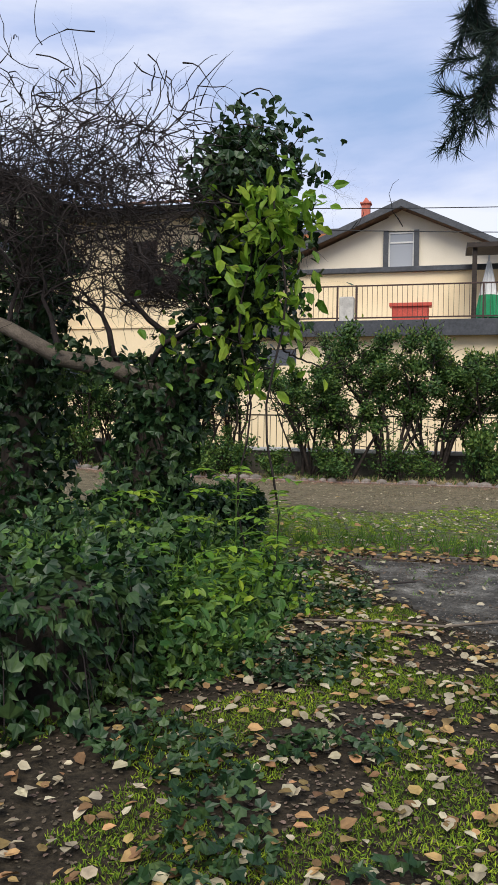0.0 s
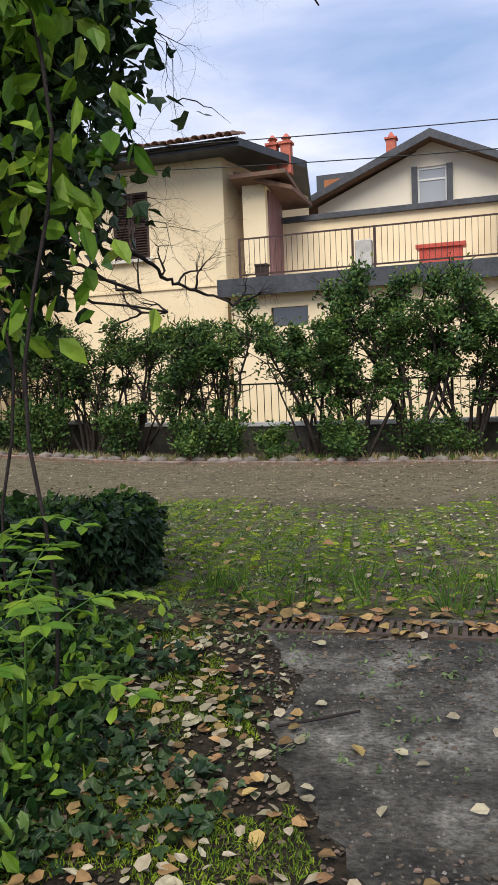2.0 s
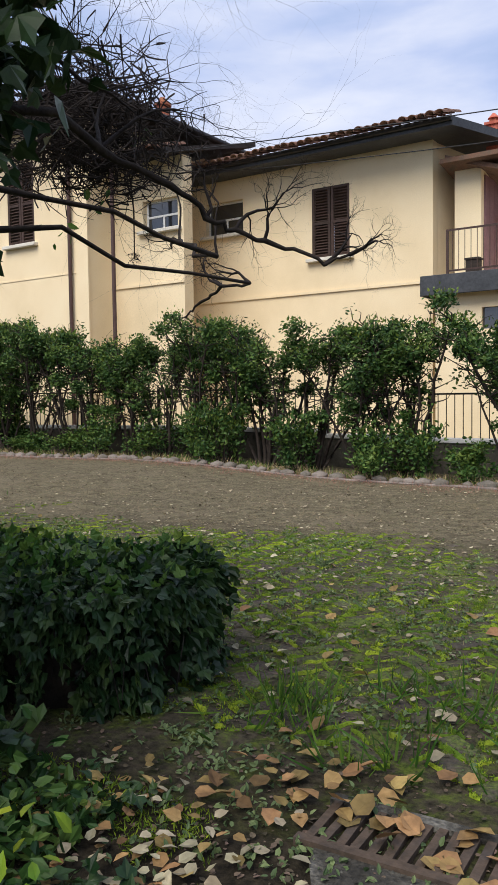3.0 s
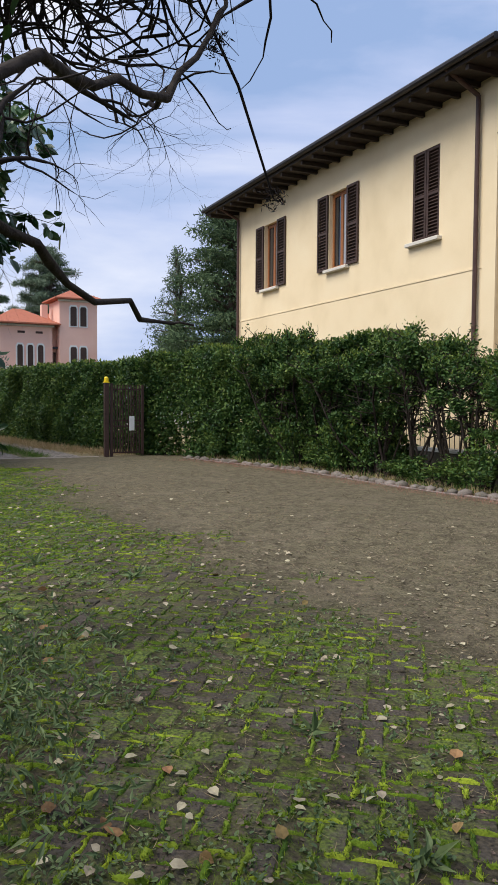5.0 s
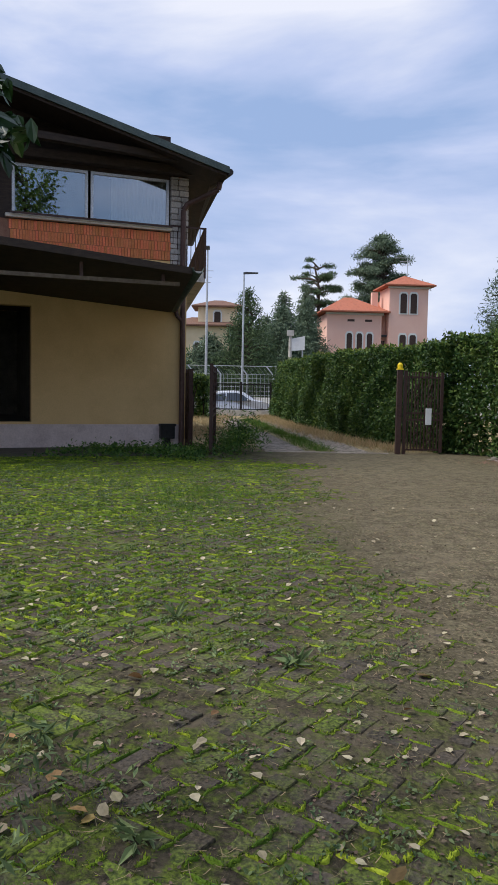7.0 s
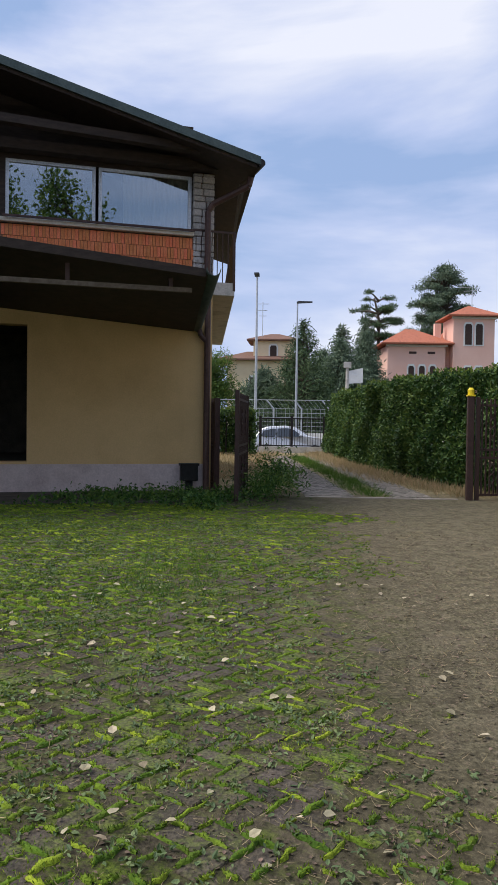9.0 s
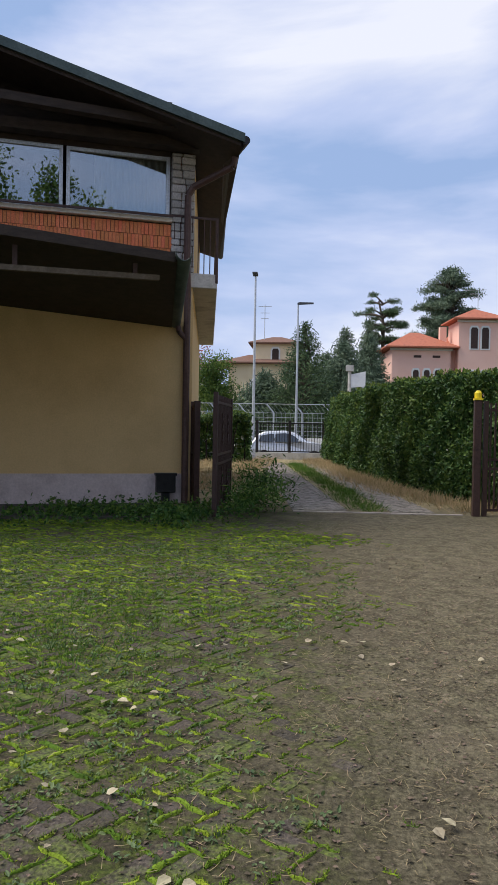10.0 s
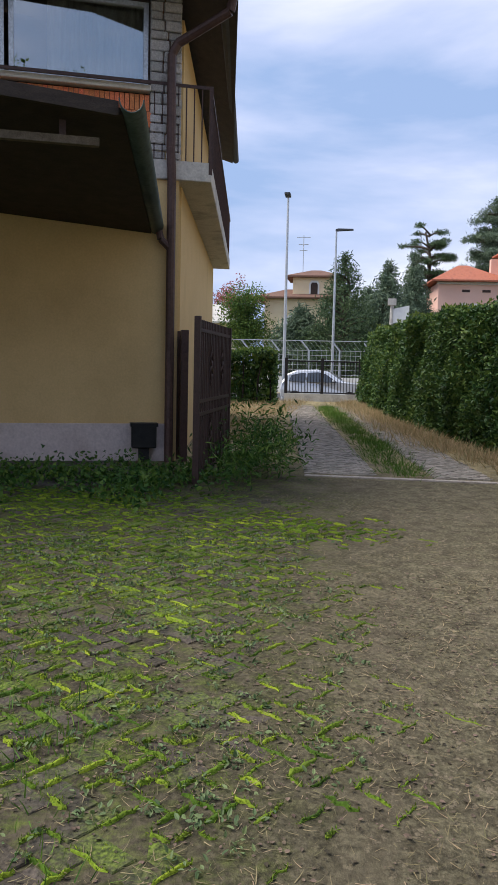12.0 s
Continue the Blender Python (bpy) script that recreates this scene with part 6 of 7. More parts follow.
limb_l = [((-1.72, 0.26, 1.35), 0.085), ((-2.0, 0.12, 1.5), 0.07), ((-2.4, -0.05, 1.58), 0.062), ((-2.8, -0.1, 1.8), 0.055), ((-3.3, -0.2, 2.02), 0.045), ((-3.9, -0.3, 2.1), 0.03)]


def crooked(path, amount, rng_):
    """Puts small kinks between the points of a branch."""
    out = []
    for (p, r), (q, r2) in zip(path, path[1:]):
        p, q = Vector(p), Vector(q)
        for k in range(4):
            f = k / 4
            out.append((p.lerp(q, f) + Vector(rng_.normal(size=3).tolist()) * amount * (0 if k == 0 else (q - p).length), (r + (r2 - r) * f) * (1.25 if k == 0 else 1.0)))
    return out + [path[-1]]


over = [((-1.5, 0.4, 1.9), 0.018), ((-1.19, 1.17, 1.92), 0.012), ((-1.09, 1.39, 1.84), 0.01), ((-1.04, 1.51, 1.75), 0.009), ((-0.98, 1.6, 1.72), 0.008), ((-0.92, 1.69, 1.69), 0.008), ((-0.74, 1.79, 1.6), 0.006), ((-0.66, 1.82, 1.63), 0.004), ((-0.57, 1.87, 1.69), 0.002)]
over2 = [((-1.85, 0.3, 1.6), 0.011), ((-1.75, 1.2, 1.75), 0.011), ((-1.3, 2.17, 1.63), 0.006), ((-1.53, 2.28, 1.65), 0.007), ((-1.76, 2.43, 1.61), 0.006), ((-2.0, 2.62, 1.57), 0.004), ((-2.15, 2.77, 1.58), 0.002)]
over4 = [((-1.8, 0.6, 1.8), 0.013), ((-1.75, 1.2, 1.9), 0.011), ((-1.5, 2.21, 1.77), 0.0095), ((-1.9, 2.48, 1.91), 0.0085), ((-2.1, 2.7, 1.98), 0.007), ((-2.2, 2.84, 2.2), 0.005), ((-2.3, 2.91, 2.36), 0.003)]
rg_k = np.random.default_rng(55)
tubes("trunk", [trunk, limb_r], M_BARK, tree, "dark rough trunk", sides=9)
tubes("limb", [limb_l], M_PALEBARK, tree, "pale bare lower limb", sides=8)
tubes("overhanging_branch", [crooked(over, 0.05, rg_k), crooked(over2, 0.03, rg_k), crooked(over4, 0.03, rg_k)], M_DARKBARK, tree, "crooked bare branch over the drive", sides=7)
paths, tips = [], []
for p, d, L, r in (((-2.0, 0.12, 1.5), (-0.1, 0.1, 1), 0.75, 0.03), ((-1.8, 0.2, 1.45), (0.1, 0.0, 1), 0.75, 0.028), ((-2.4, -0.05, 1.6), (-0.1, 0.0, 1), 0.8, 0.028),
                   ((-2.8, -0.1, 1.8), (0.2, 0, 1), 0.8, 0.025), ((-1.6, 0.3, 1.7), (-0.5, -0.1, 1), 0.8, 0.028), ((-3.3, -0.2, 2.0), (0.0, 0, 1), 0.8, 0.025), ((-3.1, 0.6, 2.2), (0.35, -0.1, 0.9), 0.8, 0.025), ((-2.9, 0.5, 2.7), (0.5, -0.1, 0.75), 0.8, 0.02), ((-3.3, 0.5, 2.6), (0.1, -0.1, 1.0), 0.75, 0.02)):
    grow(paths, tips, p, d, L, r, 3, rg, bend=0.5, shrink=0.68)
for k in range(1900):
    c0 = Vector((-2.4 + rg.normal() * 0.62, 0.0 + rg.normal() * 0.4, 2.8 + rg.normal() * 0.33))
    d = Vector((rg.normal(), rg.normal() * 0.6, rg.normal() * 0.7)).normalized()
    path, p = [], c0.copy()
    for i in range(7):
        path.append((p.copy(), 0.0052 * (1 - 0.14 * i) * (0.7 + 0.6 * rg.random())))
        d = (d + Vector((rg.normal(), rg.normal(), rg.normal() - 0.15)) * 0.28).normalized()
        p = p + d * rg.uniform(0.04, 0.1)
    paths.append(path)
tubes("twig_mass", paths, M_TWIG, tree, "tangled bare twigs", sides=4)
paths, tips2 = [], []
for (p, r), d, L in ((over[1], (-0.6, 0.3, 0.7), 0.6), (over[3], (0.3, 0.3, 0.5), 0.25), (over[4], (0.2, 0.2, 0.6), 0.25), (over[5], (0.3, 0.3, 0.3), 0.25), (over[7], (0.3, 0.2, 0.3), 0.2),
                     (over2[1], (-0.5, 0.2, 0.4), 0.35), (over2[2], (-0.5, 0.2, 0.3), 0.3), (over4[3], (-0.5, 0.3, 0.5), 0.4), (over4[4], (-0.5, 0.2, 0.1), 0.35), (over4[2], (-0.3, 0.3, 0.4), 0.4), (over2[3], (-0.3, 0.2, 0.3), 0.3), (over2[3], (-0.5, 0.2, 0.3), 0.4), (over[1], (0.1, 0.2, 0.9), 0.55), (over[2], (-0.9, 0.0, 0.5), 0.35), (over[6], (0.2, 0.2, 0.4), 0.25)):
    grow(paths, tips2, p, d, L * 0.75, 0.008, 3, rg, bend=0.55, shrink=0.66, droop=0.01)
for k in range(1500):
    c0 = Vector((-2.5 + rg.normal() * 0.26, 2.45 + rg.normal() * 0.24, 2.55 + rg.normal() * 0.2))
    d = Vector((rg.normal(), rg.normal(), rg.normal() * 0.8)).normalized()
    path, p = [], c0.copy()
    for i in range(6):
        path.append((p.copy(), 0.0046 * (1 - 0.16 * i) * (0.7 + 0.7 * rg.random())))
        d = (d + Vector((rg.normal(), rg.normal(), rg.normal() - 0.1)) * 0.3).normalized()
        p = p + d * rg.uniform(0.04, 0.09)
    if p.y < 3.3 and min(q[0].z for q in path) > 2.2 and max(q[0].x for q in path) < -2.05:
        paths.append(path)
for p, d, L in (((-1.0, 0.6, 2.75), (0.45, 0.75, 0.15), 0.55), ((-1.0, 0.6, 2.95), (0.5, 0.6, 0.3), 0.5), ((-1.05, 0.65, 2.4), (0.25, 0.9, 0.1), 0.5), ((-1.1, 0.7, 2.2), (-0.1, 0.9, 0.0), 0.6)):
    grow(paths, tips2, p, d, L, 0.011, 3, rg, bend=0.5, shrink=0.66, droop=0.06)
hang = [((-2.3, 2.35, 2.95), 0.006), ((-2.6, 2.85, 2.6), 0.005), ((-2.82, 3.15, 2.33), 0.005), ((-3.0, 3.35, 2.08), 0.004)]
paths.append(hang)
tubes("twig_mass", paths, M_TWIG, tree, "bare drooping twigs", sides=4)
seeds = clusters([hang[-1][0], (-2.75, 3.05, 2.4)], 120, 0.018, rg)
leaves("seed_head", seeds, 0.02, M_TWIG, tree, "fluffy grey seed head", seed=9, shape="narrow")
ivy_pts = np.vstack([ivy_on([trunk], rg, 1500, 0.2), ivy_on([limb_r], rg, 900, 0.3), ivy_on([limb_l[:3]], rg, 260, 0.12)])
leaves("ivy", ivy_pts, 0.075, M_IVY, tree, "dark glossy ivy leaves", seed=6, shape="ivy", direction=(0.15, -0.25, -0.7), spread=0.8)
crown_pts = clusters([(-1.15 + rg.normal() * 0.2, 0.45 + rg.normal() * 0.2, rg.uniform(1.95, 3.2)) for _ in range(64)], 42, 0.1, rg)
leaves("ivy_crown", crown_pts, 0.075, M_IVY, tree, "thick ivy crown", seed=7, shape="ivy", spread=0.9, lean=0.5)
vine = clusters([(-0.95 + rg.normal() * 0.2, -0.05 + rg.normal() * 0.14, rg.uniform(1.35, 2.7)) for _ in range(40)] + [(-0.72 + rg.normal() * 0.12, 0.0 + rg.normal() * 0.12, 2.75 - 0.25 * rg.random() - 0.9 * rg.random() ** 2) for _ in range(44)], 5, 0.09, rg)
leaves("climber_leaves", vine, 0.105, M_LEAFBRIGHT, tree, "bright green climbing vine leaves", seed=8, direction=(0.2, -0.3, -0.6), spread=0.7, lean=0.8)
tubes("vine", [[((-0.75 + 0.06 * math.sin(k), -0.25 + 0.02 * k, 0.25 * k), 0.008) for k in range(12)], [((-1.0 + 0.05 * math.cos(k * 1.3), 0.0, 0.25 * k), 0.007) for k in range(12)]], M_TWIG, tree, sides=4)
few = clusters([(-2.45, 2.45, 2.2), (-2.6, 2.3, 2.05), (-2.35, 2.7, 2.6)], 5, 0.05, rg)
leaves("last_leaf", few, 0.055, M_UNDER, tree, "a few remaining green leaves", seed=10, direction=(0, 0, -0.8), spread=0.6)

tree2 = empty("ivy_covered_trunk", Matrix.Translation(GARDEN), label="second dark trunk thick with hanging ivy", category="tree")
t2 = [((-3.35, 0.95, -0.1), 0.2), ((-3.3, 0.95, 1.0), 0.17), ((-3.2, 0.9, 2.0), 0.14), ((-3.1, 0.8, 2.8), 0.09)]
tubes("trunk", [t2], M_BARK, tree2, sides=8)
leaves("ivy", ivy_on([t2], rg, 1000, 0.28), 0.09, M_IVY, tree2, "dark hanging ivy", seed=16, shape="ivy", direction=(0.1, -0.2, -0.8), spread=0.7)

# ---- ivy mounds ----
def ivy_mound(name, m, rx, ry, h, count, seed, label, square=4.0):
    """Ivy over a blocky stump: a flat top, upright sides with hanging strands, a core coloured dark for the shade
    inside.
    """
    rg_ = np.random.default_rng(seed)
    g = empty(name, m, label=label, category="ivy")

    def rim(a):
        return (np.abs(np.cos(a)) ** square + np.abs(np.sin(a)) ** square) ** (-1 / square) * (1 + 0.05 * np.sin(a * 5 + seed) + 0.04 * np.sin(a * 11 + 2))

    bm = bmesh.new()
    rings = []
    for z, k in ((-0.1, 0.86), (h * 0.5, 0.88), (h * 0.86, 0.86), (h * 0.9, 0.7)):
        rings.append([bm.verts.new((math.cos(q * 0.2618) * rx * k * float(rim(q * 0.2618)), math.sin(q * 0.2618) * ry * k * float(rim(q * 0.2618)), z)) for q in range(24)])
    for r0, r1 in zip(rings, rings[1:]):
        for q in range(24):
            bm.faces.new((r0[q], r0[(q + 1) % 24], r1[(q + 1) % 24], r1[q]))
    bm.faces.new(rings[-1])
    part("core", bm, M_MOUNDCORE, g, "dark core for the shade behind the ivy")
    a = rg_.random(count) * 6.283
    u_ = rg_.random(count)
    side_ = rg_.random(count) < 0.62
    r = np.where(side_, 1.0 + 0.045 * rg_.normal(size=count), np.sqrt(u_)) * rim(a)
    z = np.where(side_, h * u_ ** 0.8, h * (1 - 0.05 * u_) + 0.03 * rg_.normal(size=count) + 0.04 * np.sin(a * 3) * u_)
    # strands: leaves gather in vertical runs and leave gaps between them lower down
    run = np.sin(a * 17 + 3 * np.sin(a * 5)) + 0.6 * np.sin(a * 37)
    keep = ~side_ | (z > h * 0.62) | (run + rg_.normal(size=count) * 0.5 > 0.1)
    pts = np.stack([np.cos(a) * r * rx, np.sin(a) * r * ry, np.maximum(z, 0.02)], 1)[keep]
    out = np.stack([np.cos(a), np.sin(a), np.where(side_, -1.1, -0.2)], 1)[keep]
    leaves("ivy_leaves", pts, 0.058, M_IVY, g, "dark green ivy leaves", seed=seed, shape="ivy", direction=out, spread=0.5, lean=0.8)
    top_ = pts[pts[:, 2] > h * 0.94][::5] + np.array((0, 0, 0.03))
    leaves("young_leaves", top_, 0.045, M_UNDER, g, "lighter young ivy leaves on top", seed=seed + 1, shape="ivy", direction=(0, 0, 0.7), spread=0.7)
    stems = []
    for q in range(70):
        b = q * 2.4
        k = float(rim(np.array(b)))
        p0 = np.array((math.cos(b) * rx * k, math.sin(b) * ry * k, h * 0.95))
        end = rg_.uniform(0.0, 0.4) * h
        stems.append([(p0 * 0.98, 0.003), ((p0[0] * 1.04 + rg_.normal() * 0.02, p0[1] * 1.04, h * 0.55), 0.003), ((p0[0] * 1.03 + rg_.normal() * 0.05, p0[1] * 1.03 + rg_.normal() * 0.03, end), 0.002)])
    tubes("stem_mass", stems, M_TWIG, g, "hanging ivy stems", sides=4)
    return g


ivy_mound("ivy_mound", pose(-1.86, 0.84, 0, 0, 0, 8), 0.7, 0.5, 0.43, 9000, 71, "blocky ivy-smothered stump at the edge of the drive")
ivy_mound("ivy_mound", pose(-1.5, -3.15, 0), 0.8, 0.72, 0.5, 4200, 72, "low ivy-draped bank in the garden", 3.0)


# ---- undergrowth ----
def sapling(m, height, fronds, seed, mat, label):
    """A stem with feathery compound leaves: pairs of leaflets on arching stalks."""
    rg_ = np.random.default_rng(seed)
    g = empty("sapling", m, label=label, category="sapling")
    paths = [[((0, 0, -0.03), 0.007), ((0.02, 0, height * 0.5), 0.006), ((0.03, 0.02, height), 0.004)]]
    pts, dirs = [], []
    for k in range(fronds):
        z = height * (0.35 + 0.65 * (k + 1) / fronds)
        a = k * 2.39 + rg_.uniform(-0.3, 0.3)
        L = rg_.uniform(0.28, 0.42)
        way = np.array((math.cos(a), math.sin(a), 0.0))
        ap = np.array((-math.sin(a), math.cos(a), 0.0))
        path = []
        for i in range(8):
            t_ = i / 7
            p = way * L * t_ + np.array((0.02, 0, z + 0.16 * math.sin(t_ * 2.0) * L / 0.35 - 0.06 * t_))
            path.append((p, 0.003))
            if i >= 2:
                for sg_ in (-1, 1):
                    pts.append(p)
                    dirs.append(ap * sg_ + way * 0.45 + np.array((0, 0, -0.12)))
        pts.append(path[-1][0])
        dirs.append(way)
        paths.append(path)
    tubes("stalk_mass", paths, M_UNDER, g, sides=4)
    leaves("leaflet_mass", np.array(pts), 0.075, mat, g, seed=seed, direction=np.array(dirs), spread=0.08, lean=6.0, jitter=0.2)
    return g


for k, (x, y, h, n) in enumerate(((-0.66, -0.5, 0.55, 7), (-1.0, -0.25, 0.75, 8), (-0.72, -1.15, 0.3, 5), (-1.25, -0.9, 0.6, 7), (-0.95, -1.55, 0.35, 5))):
    sapling(pose(x + 0.2, y - 0.85, 0, 0, 0, k * 50), h, n, 90 + k, M_LEAFBRIGHT if k % 3 != 2 else M_UNDER, "young sapling with bright feathery compound leaves")


def patch(name, pts, size, mat, label, seed, category="plants", **kw):
    ob = leaves(name, pts, size, mat, None, "", seed=seed, **kw)
    return tagged(ob, label, category, kind="stuff")


def in_garden(ob):
    ob.location = GARDEN
    return ob



rg = np.random.default_rng(8)
n = 11000
px = -0.42 - np.abs(rg.normal(size=n)) * 0.8
py = rg.uniform(-2.6, 0.9, n)
lim = np.interp(py, [-2.6, -2.2, -1.2, -0.3, 0.9], [-1.0, -0.6, -0.42, -0.55, -0.95])
hz = np.abs(rg.normal(size=n)) * 0.16 * np.clip((lim - px) * 1.6 + 0.2, 0.2, 2.0)
in_garden(patch("undergrowth", np.stack([px, py, hz + 0.01], 1)[px < lim], 0.05, M_HEDGE, "low tangled green undergrowth under the trees", 81, lean=0.9))
n = 6500
px = -0.8 - np.abs(rg.normal(size=n)) * 1.4
py = rg.uniform(-3.0, 1.9, n)
hz = np.abs(rg.normal(size=n)) * 0.24
ok = (px > -6) & (px < np.interp(py, [-3.0, 0.9, 1.0, 1.9], [-1.0, -1.2, -3.0, -3.6]))
in_garden(patch("undergrowth", np.stack([px, py, hz + 0.01], 1)[ok], 0.075, M_IVY, "dark ivy and weeds deeper in the garden", 82, shape="ivy", lean=0.9))
n = 8500
px, py = rg.normal(size=n) * 0.5 - 0.4, rg.uniform(-4.6, 1.0, n)
field = np.array([noise.noise(Vector((a * 1.6, b * 1.6, 4.0))) for a, b in zip(px, py)])
ok = (field > np.interp(py, [-3.4, -2.2, 1.0], [0.32, 0.05, -0.08])) & (px < np.interp(py, [-4.6, -0.9, 0.0, 1.0], [0.5, 0.2, -0.15, -0.45]))
in_garden(patch("ground_ivy", np.stack([px, py, 0.015 + 0.05 * rg.random(n)], 1)[ok], 0.042, M_IVY, "ground ivy creeping over the soil", 83, shape="ivy", lean=3.0))

yellowing = clusters([(-0.78 + rg.normal() * 0.28, -1.75 + rg.normal() * 0.45, rg.uniform(0.06, 0.3)) for _ in range(75)], 14, (0.07, 0.07, 0.05), rg)
patch("yellowing_weeds", yellowing, 0.05, M_LEAFBRIGHT, "bright yellow-green weeds at the edge of the undergrowth", 86, lean=1.4)
broad = clusters([(-0.62 + rg.normal() * 0.2, -2.75 + rg.normal() * 0.3, rg.uniform(0.08, 0.36)) for _ in range(34)], 10, (0.08, 0.08, 0.05), rg)
patch("broadleaf_weeds", broad[broad[:, 2] > 0.02], 0.06, M_UNDER, "fresh green broad-leaved weeds beside the garden path", 87, lean=1.6)

# blades: tall grass by the mound, grass tufts at the drain, dry grass along the hedges
def blades(name, spots, per, spread, size, mat, label, seed, tilt=0.45):
    rg_ = np.random.default_rng(seed)
    pts = clusters([(x, y, dip(x, y)) for x, y in spots], per, (spread, spread, 0.0), rg_)
    return patch(name, pts, size, mat, label, seed, "grass", shape="blade", direction=(0, 0, 1), spread=tilt)


rr = random.Random(9)
blades("grass_tufts", [(-0.8 + rr.random() * 2.4, 0.65 + rr.random() * 0.7) for _ in range(44)], 14, 0.06, 0.13, M_GRASS, "fresh grass tufts beside the drain", 84)
blades("tall_grass", [(-2.0 + rr.random() * 1.2, -3.0 + rr.random() * 2.0) for _ in range(24)], 12, 0.08, 0.35, M_GRASS, "long grass blades among the ivy", 85)
blades("grass_patch", [(-12.5 + rr.gauss(0, 0.9), 2.2 + rr.gauss(0, 0.5)) for _ in range(110)], 22, 0.12, 0.07, M_GRASS, "bright short grass patch on the drive", 86, 0.6)
dry = []
for _ in range(620):
    x = -21.0 - 20.5 * rr.random()
    yl = float(np.interp(x, [-41.2, -33, -26.3, -23.2, -20.9], [4.25, 5.0, 5.75, 6.45, 7.35])) - 0.15 - abs(rr.gauss(0, 0.35))
    dry.append((x, yl))
for _ in range(500):
    dry.append((-24 - 18 * rr.random(), -0.5 + 2.6 * rr.random()))
blades("dry_grass", dry, 14, 0.16, 0.17, M_DRYGRASS, "dry straw-coloured grass along the hedge foot", 88, 0.5)
strip = []
for _ in range(420):
    t_ = rr.random()
    strip.append((-20.9 - 17 * t_, 4.75 - 1.75 * t_ + rr.gauss(0, 0.16)))
blades("grass_strip", strip, 18, 0.1, 0.11, M_GRASS, "green grass strip between the wheel tracks", 89, 0.6)
kv = []
for _ in range(420):
    x = -19 + 22 * rr.random()
    kv.append((x, along(KERB, x) + 0.18 + abs(rr.gauss(0, 0.3))))
blades("kerb_grass", kv, 9, 0.07, 0.13, M_DRYGRASS, "dry grass along the stone kerb", 91, 0.6)
kv = []
for _ in range(260):
    x = -19 + 22 * rr.random()
    kv.append((x, along(KERB, x) + 0.25 + abs(rr.gauss(0, 0.25))))
blades("kerb_weeds", kv, 10, 0.08, 0.14, M_GRASS, "green weeds along the stone kerb", 92, 0.7)

kv = []
for _ in range(1500):
    x = -19 + 22.5 * rr.random()
    kv.append((x, along(KERB, x) - abs(rr.gauss(0, 0.35)) + 0.05))
rg = np.random.default_rng(13)
M_REDLITTER = material("reddish_dry_needles", [(0.2, 0.1, 0.07), (0.36, 0.2, 0.14)], 3, 0.9, 0.0, island=0.35)
patch("kerb_litter", clusters([(x, y, 0.012 + dip(x, y)) for x, y in kv], 9, (0.08, 0.06, 0.004), rg), 0.06, M_REDLITTER, "reddish dry litter washed against the kerb", 96, shape="blade", lean=3.0, category="litter")

# leafy weeds: gate corner, foot of the ochre house, left edge of the drive
rg = np.random.default_rng(12)
pts = clusters([(-20.9 + rg.normal() * 0.75, 2.75 + rg.normal() * 0.3, abs(rg.normal()) * 0.3 + 0.1) for _ in range(95)], 26, (0.13, 0.13, 0.1), rg)
patch("gate_weeds", pts[pts[:, 2] > 0.01], 0.1, M_UNDER, "leafy weeds grown up behind the open gate", 93, shape="narrow", lean=0.8)
spots = []
for _ in range(190):
    t_ = rg.random() ** 1.6
    spots.append((-19.6 + rg.normal() * 0.7 + 0.55 * t_, 2.0 - 2.8 * t_ + rg.normal() * 0.3, abs(rg.normal()) * 0.06 + 0.02))
pts = clusters(spots, 22, (0.12, 0.12, 0.05), rg)
patch("wall_weeds", pts[pts[:, 2] > 0.01], 0.065, M_UNDER, "low weeds along the foot of the ochre wall", 94, lean=1.0)
spots = [(-4.4 + rg.normal() * 0.9, 1.75 + rg.normal() * 0.28, abs(rg.normal()) * 0.1 + 0.02) for _ in range(110)]
pts = clusters(spots, 24, (0.1, 0.1, 0.05), rg)
patch("edge_weeds", pts[pts[:, 2] > 0.008], 0.06, M_WEED, "grey-green weeds along the garden edge of the drive", 95, shape="narrow", lean=1.2)

# ---- small tree with glossy drooping leaves, beside the drive ----
laurel = empty("laurel_tree", label="small evergreen tree with long drooping glossy leaves", category="tree")
rg = np.random.default_rng(14)
paths, nodes = [[((-4.85, 0.2, -0.1), 0.09), ((-4.87, 0.25, 1.2), 0.075), ((-4.9, 0.45, 2.2), 0.055), ((-4.95, 0.7, 3.2), 0.03)]], []
ends = [(-4.95 + rg.normal() * 0.16, rg.uniform(0.9, 2.08), rg.uniform(2.15, 2.95)) for _ in range(36)] + [(-5.55 + rg.normal() * 0.2, rg.uniform(1.5, 2.2), rg.uniform(2.4, 3.3)) for _ in range(16)] + [(-4.9, 1.75, 1.72), (-5.0, 1.7, 1.15), (-5.1, 1.75, 1.3)]
for e in ends:
    z0 = min(3.0, max(0.9, e[2] - 0.35))
    s0 = Vector((-4.9, 0.25 + 0.15 * z0, z0))
    e = Vector(e)
    mid = (s0 + e) / 2 + Vector((0, 0, 0.12))
    paths.append([(s0, 0.012), (mid, 0.008), (e, 0.003)])
    for _ in range(5):
        q = e + Vector((rg.normal() * 0.12, rg.normal() * 0.1, rg.normal() * 0.1))
        root = mid + (e - mid) * rg.uniform(0.3, 0.95)
        paths.append([(root, 0.004), ((root + q) / 2 + Vector((0, 0, 0.03)), 0.003), (q, 0.001)])
        nodes += [tuple(root + (q - root) * k / 4) for k in range(1, 5)]
tubes("bough_mass", paths, M_TWIG, laurel, sides=5)
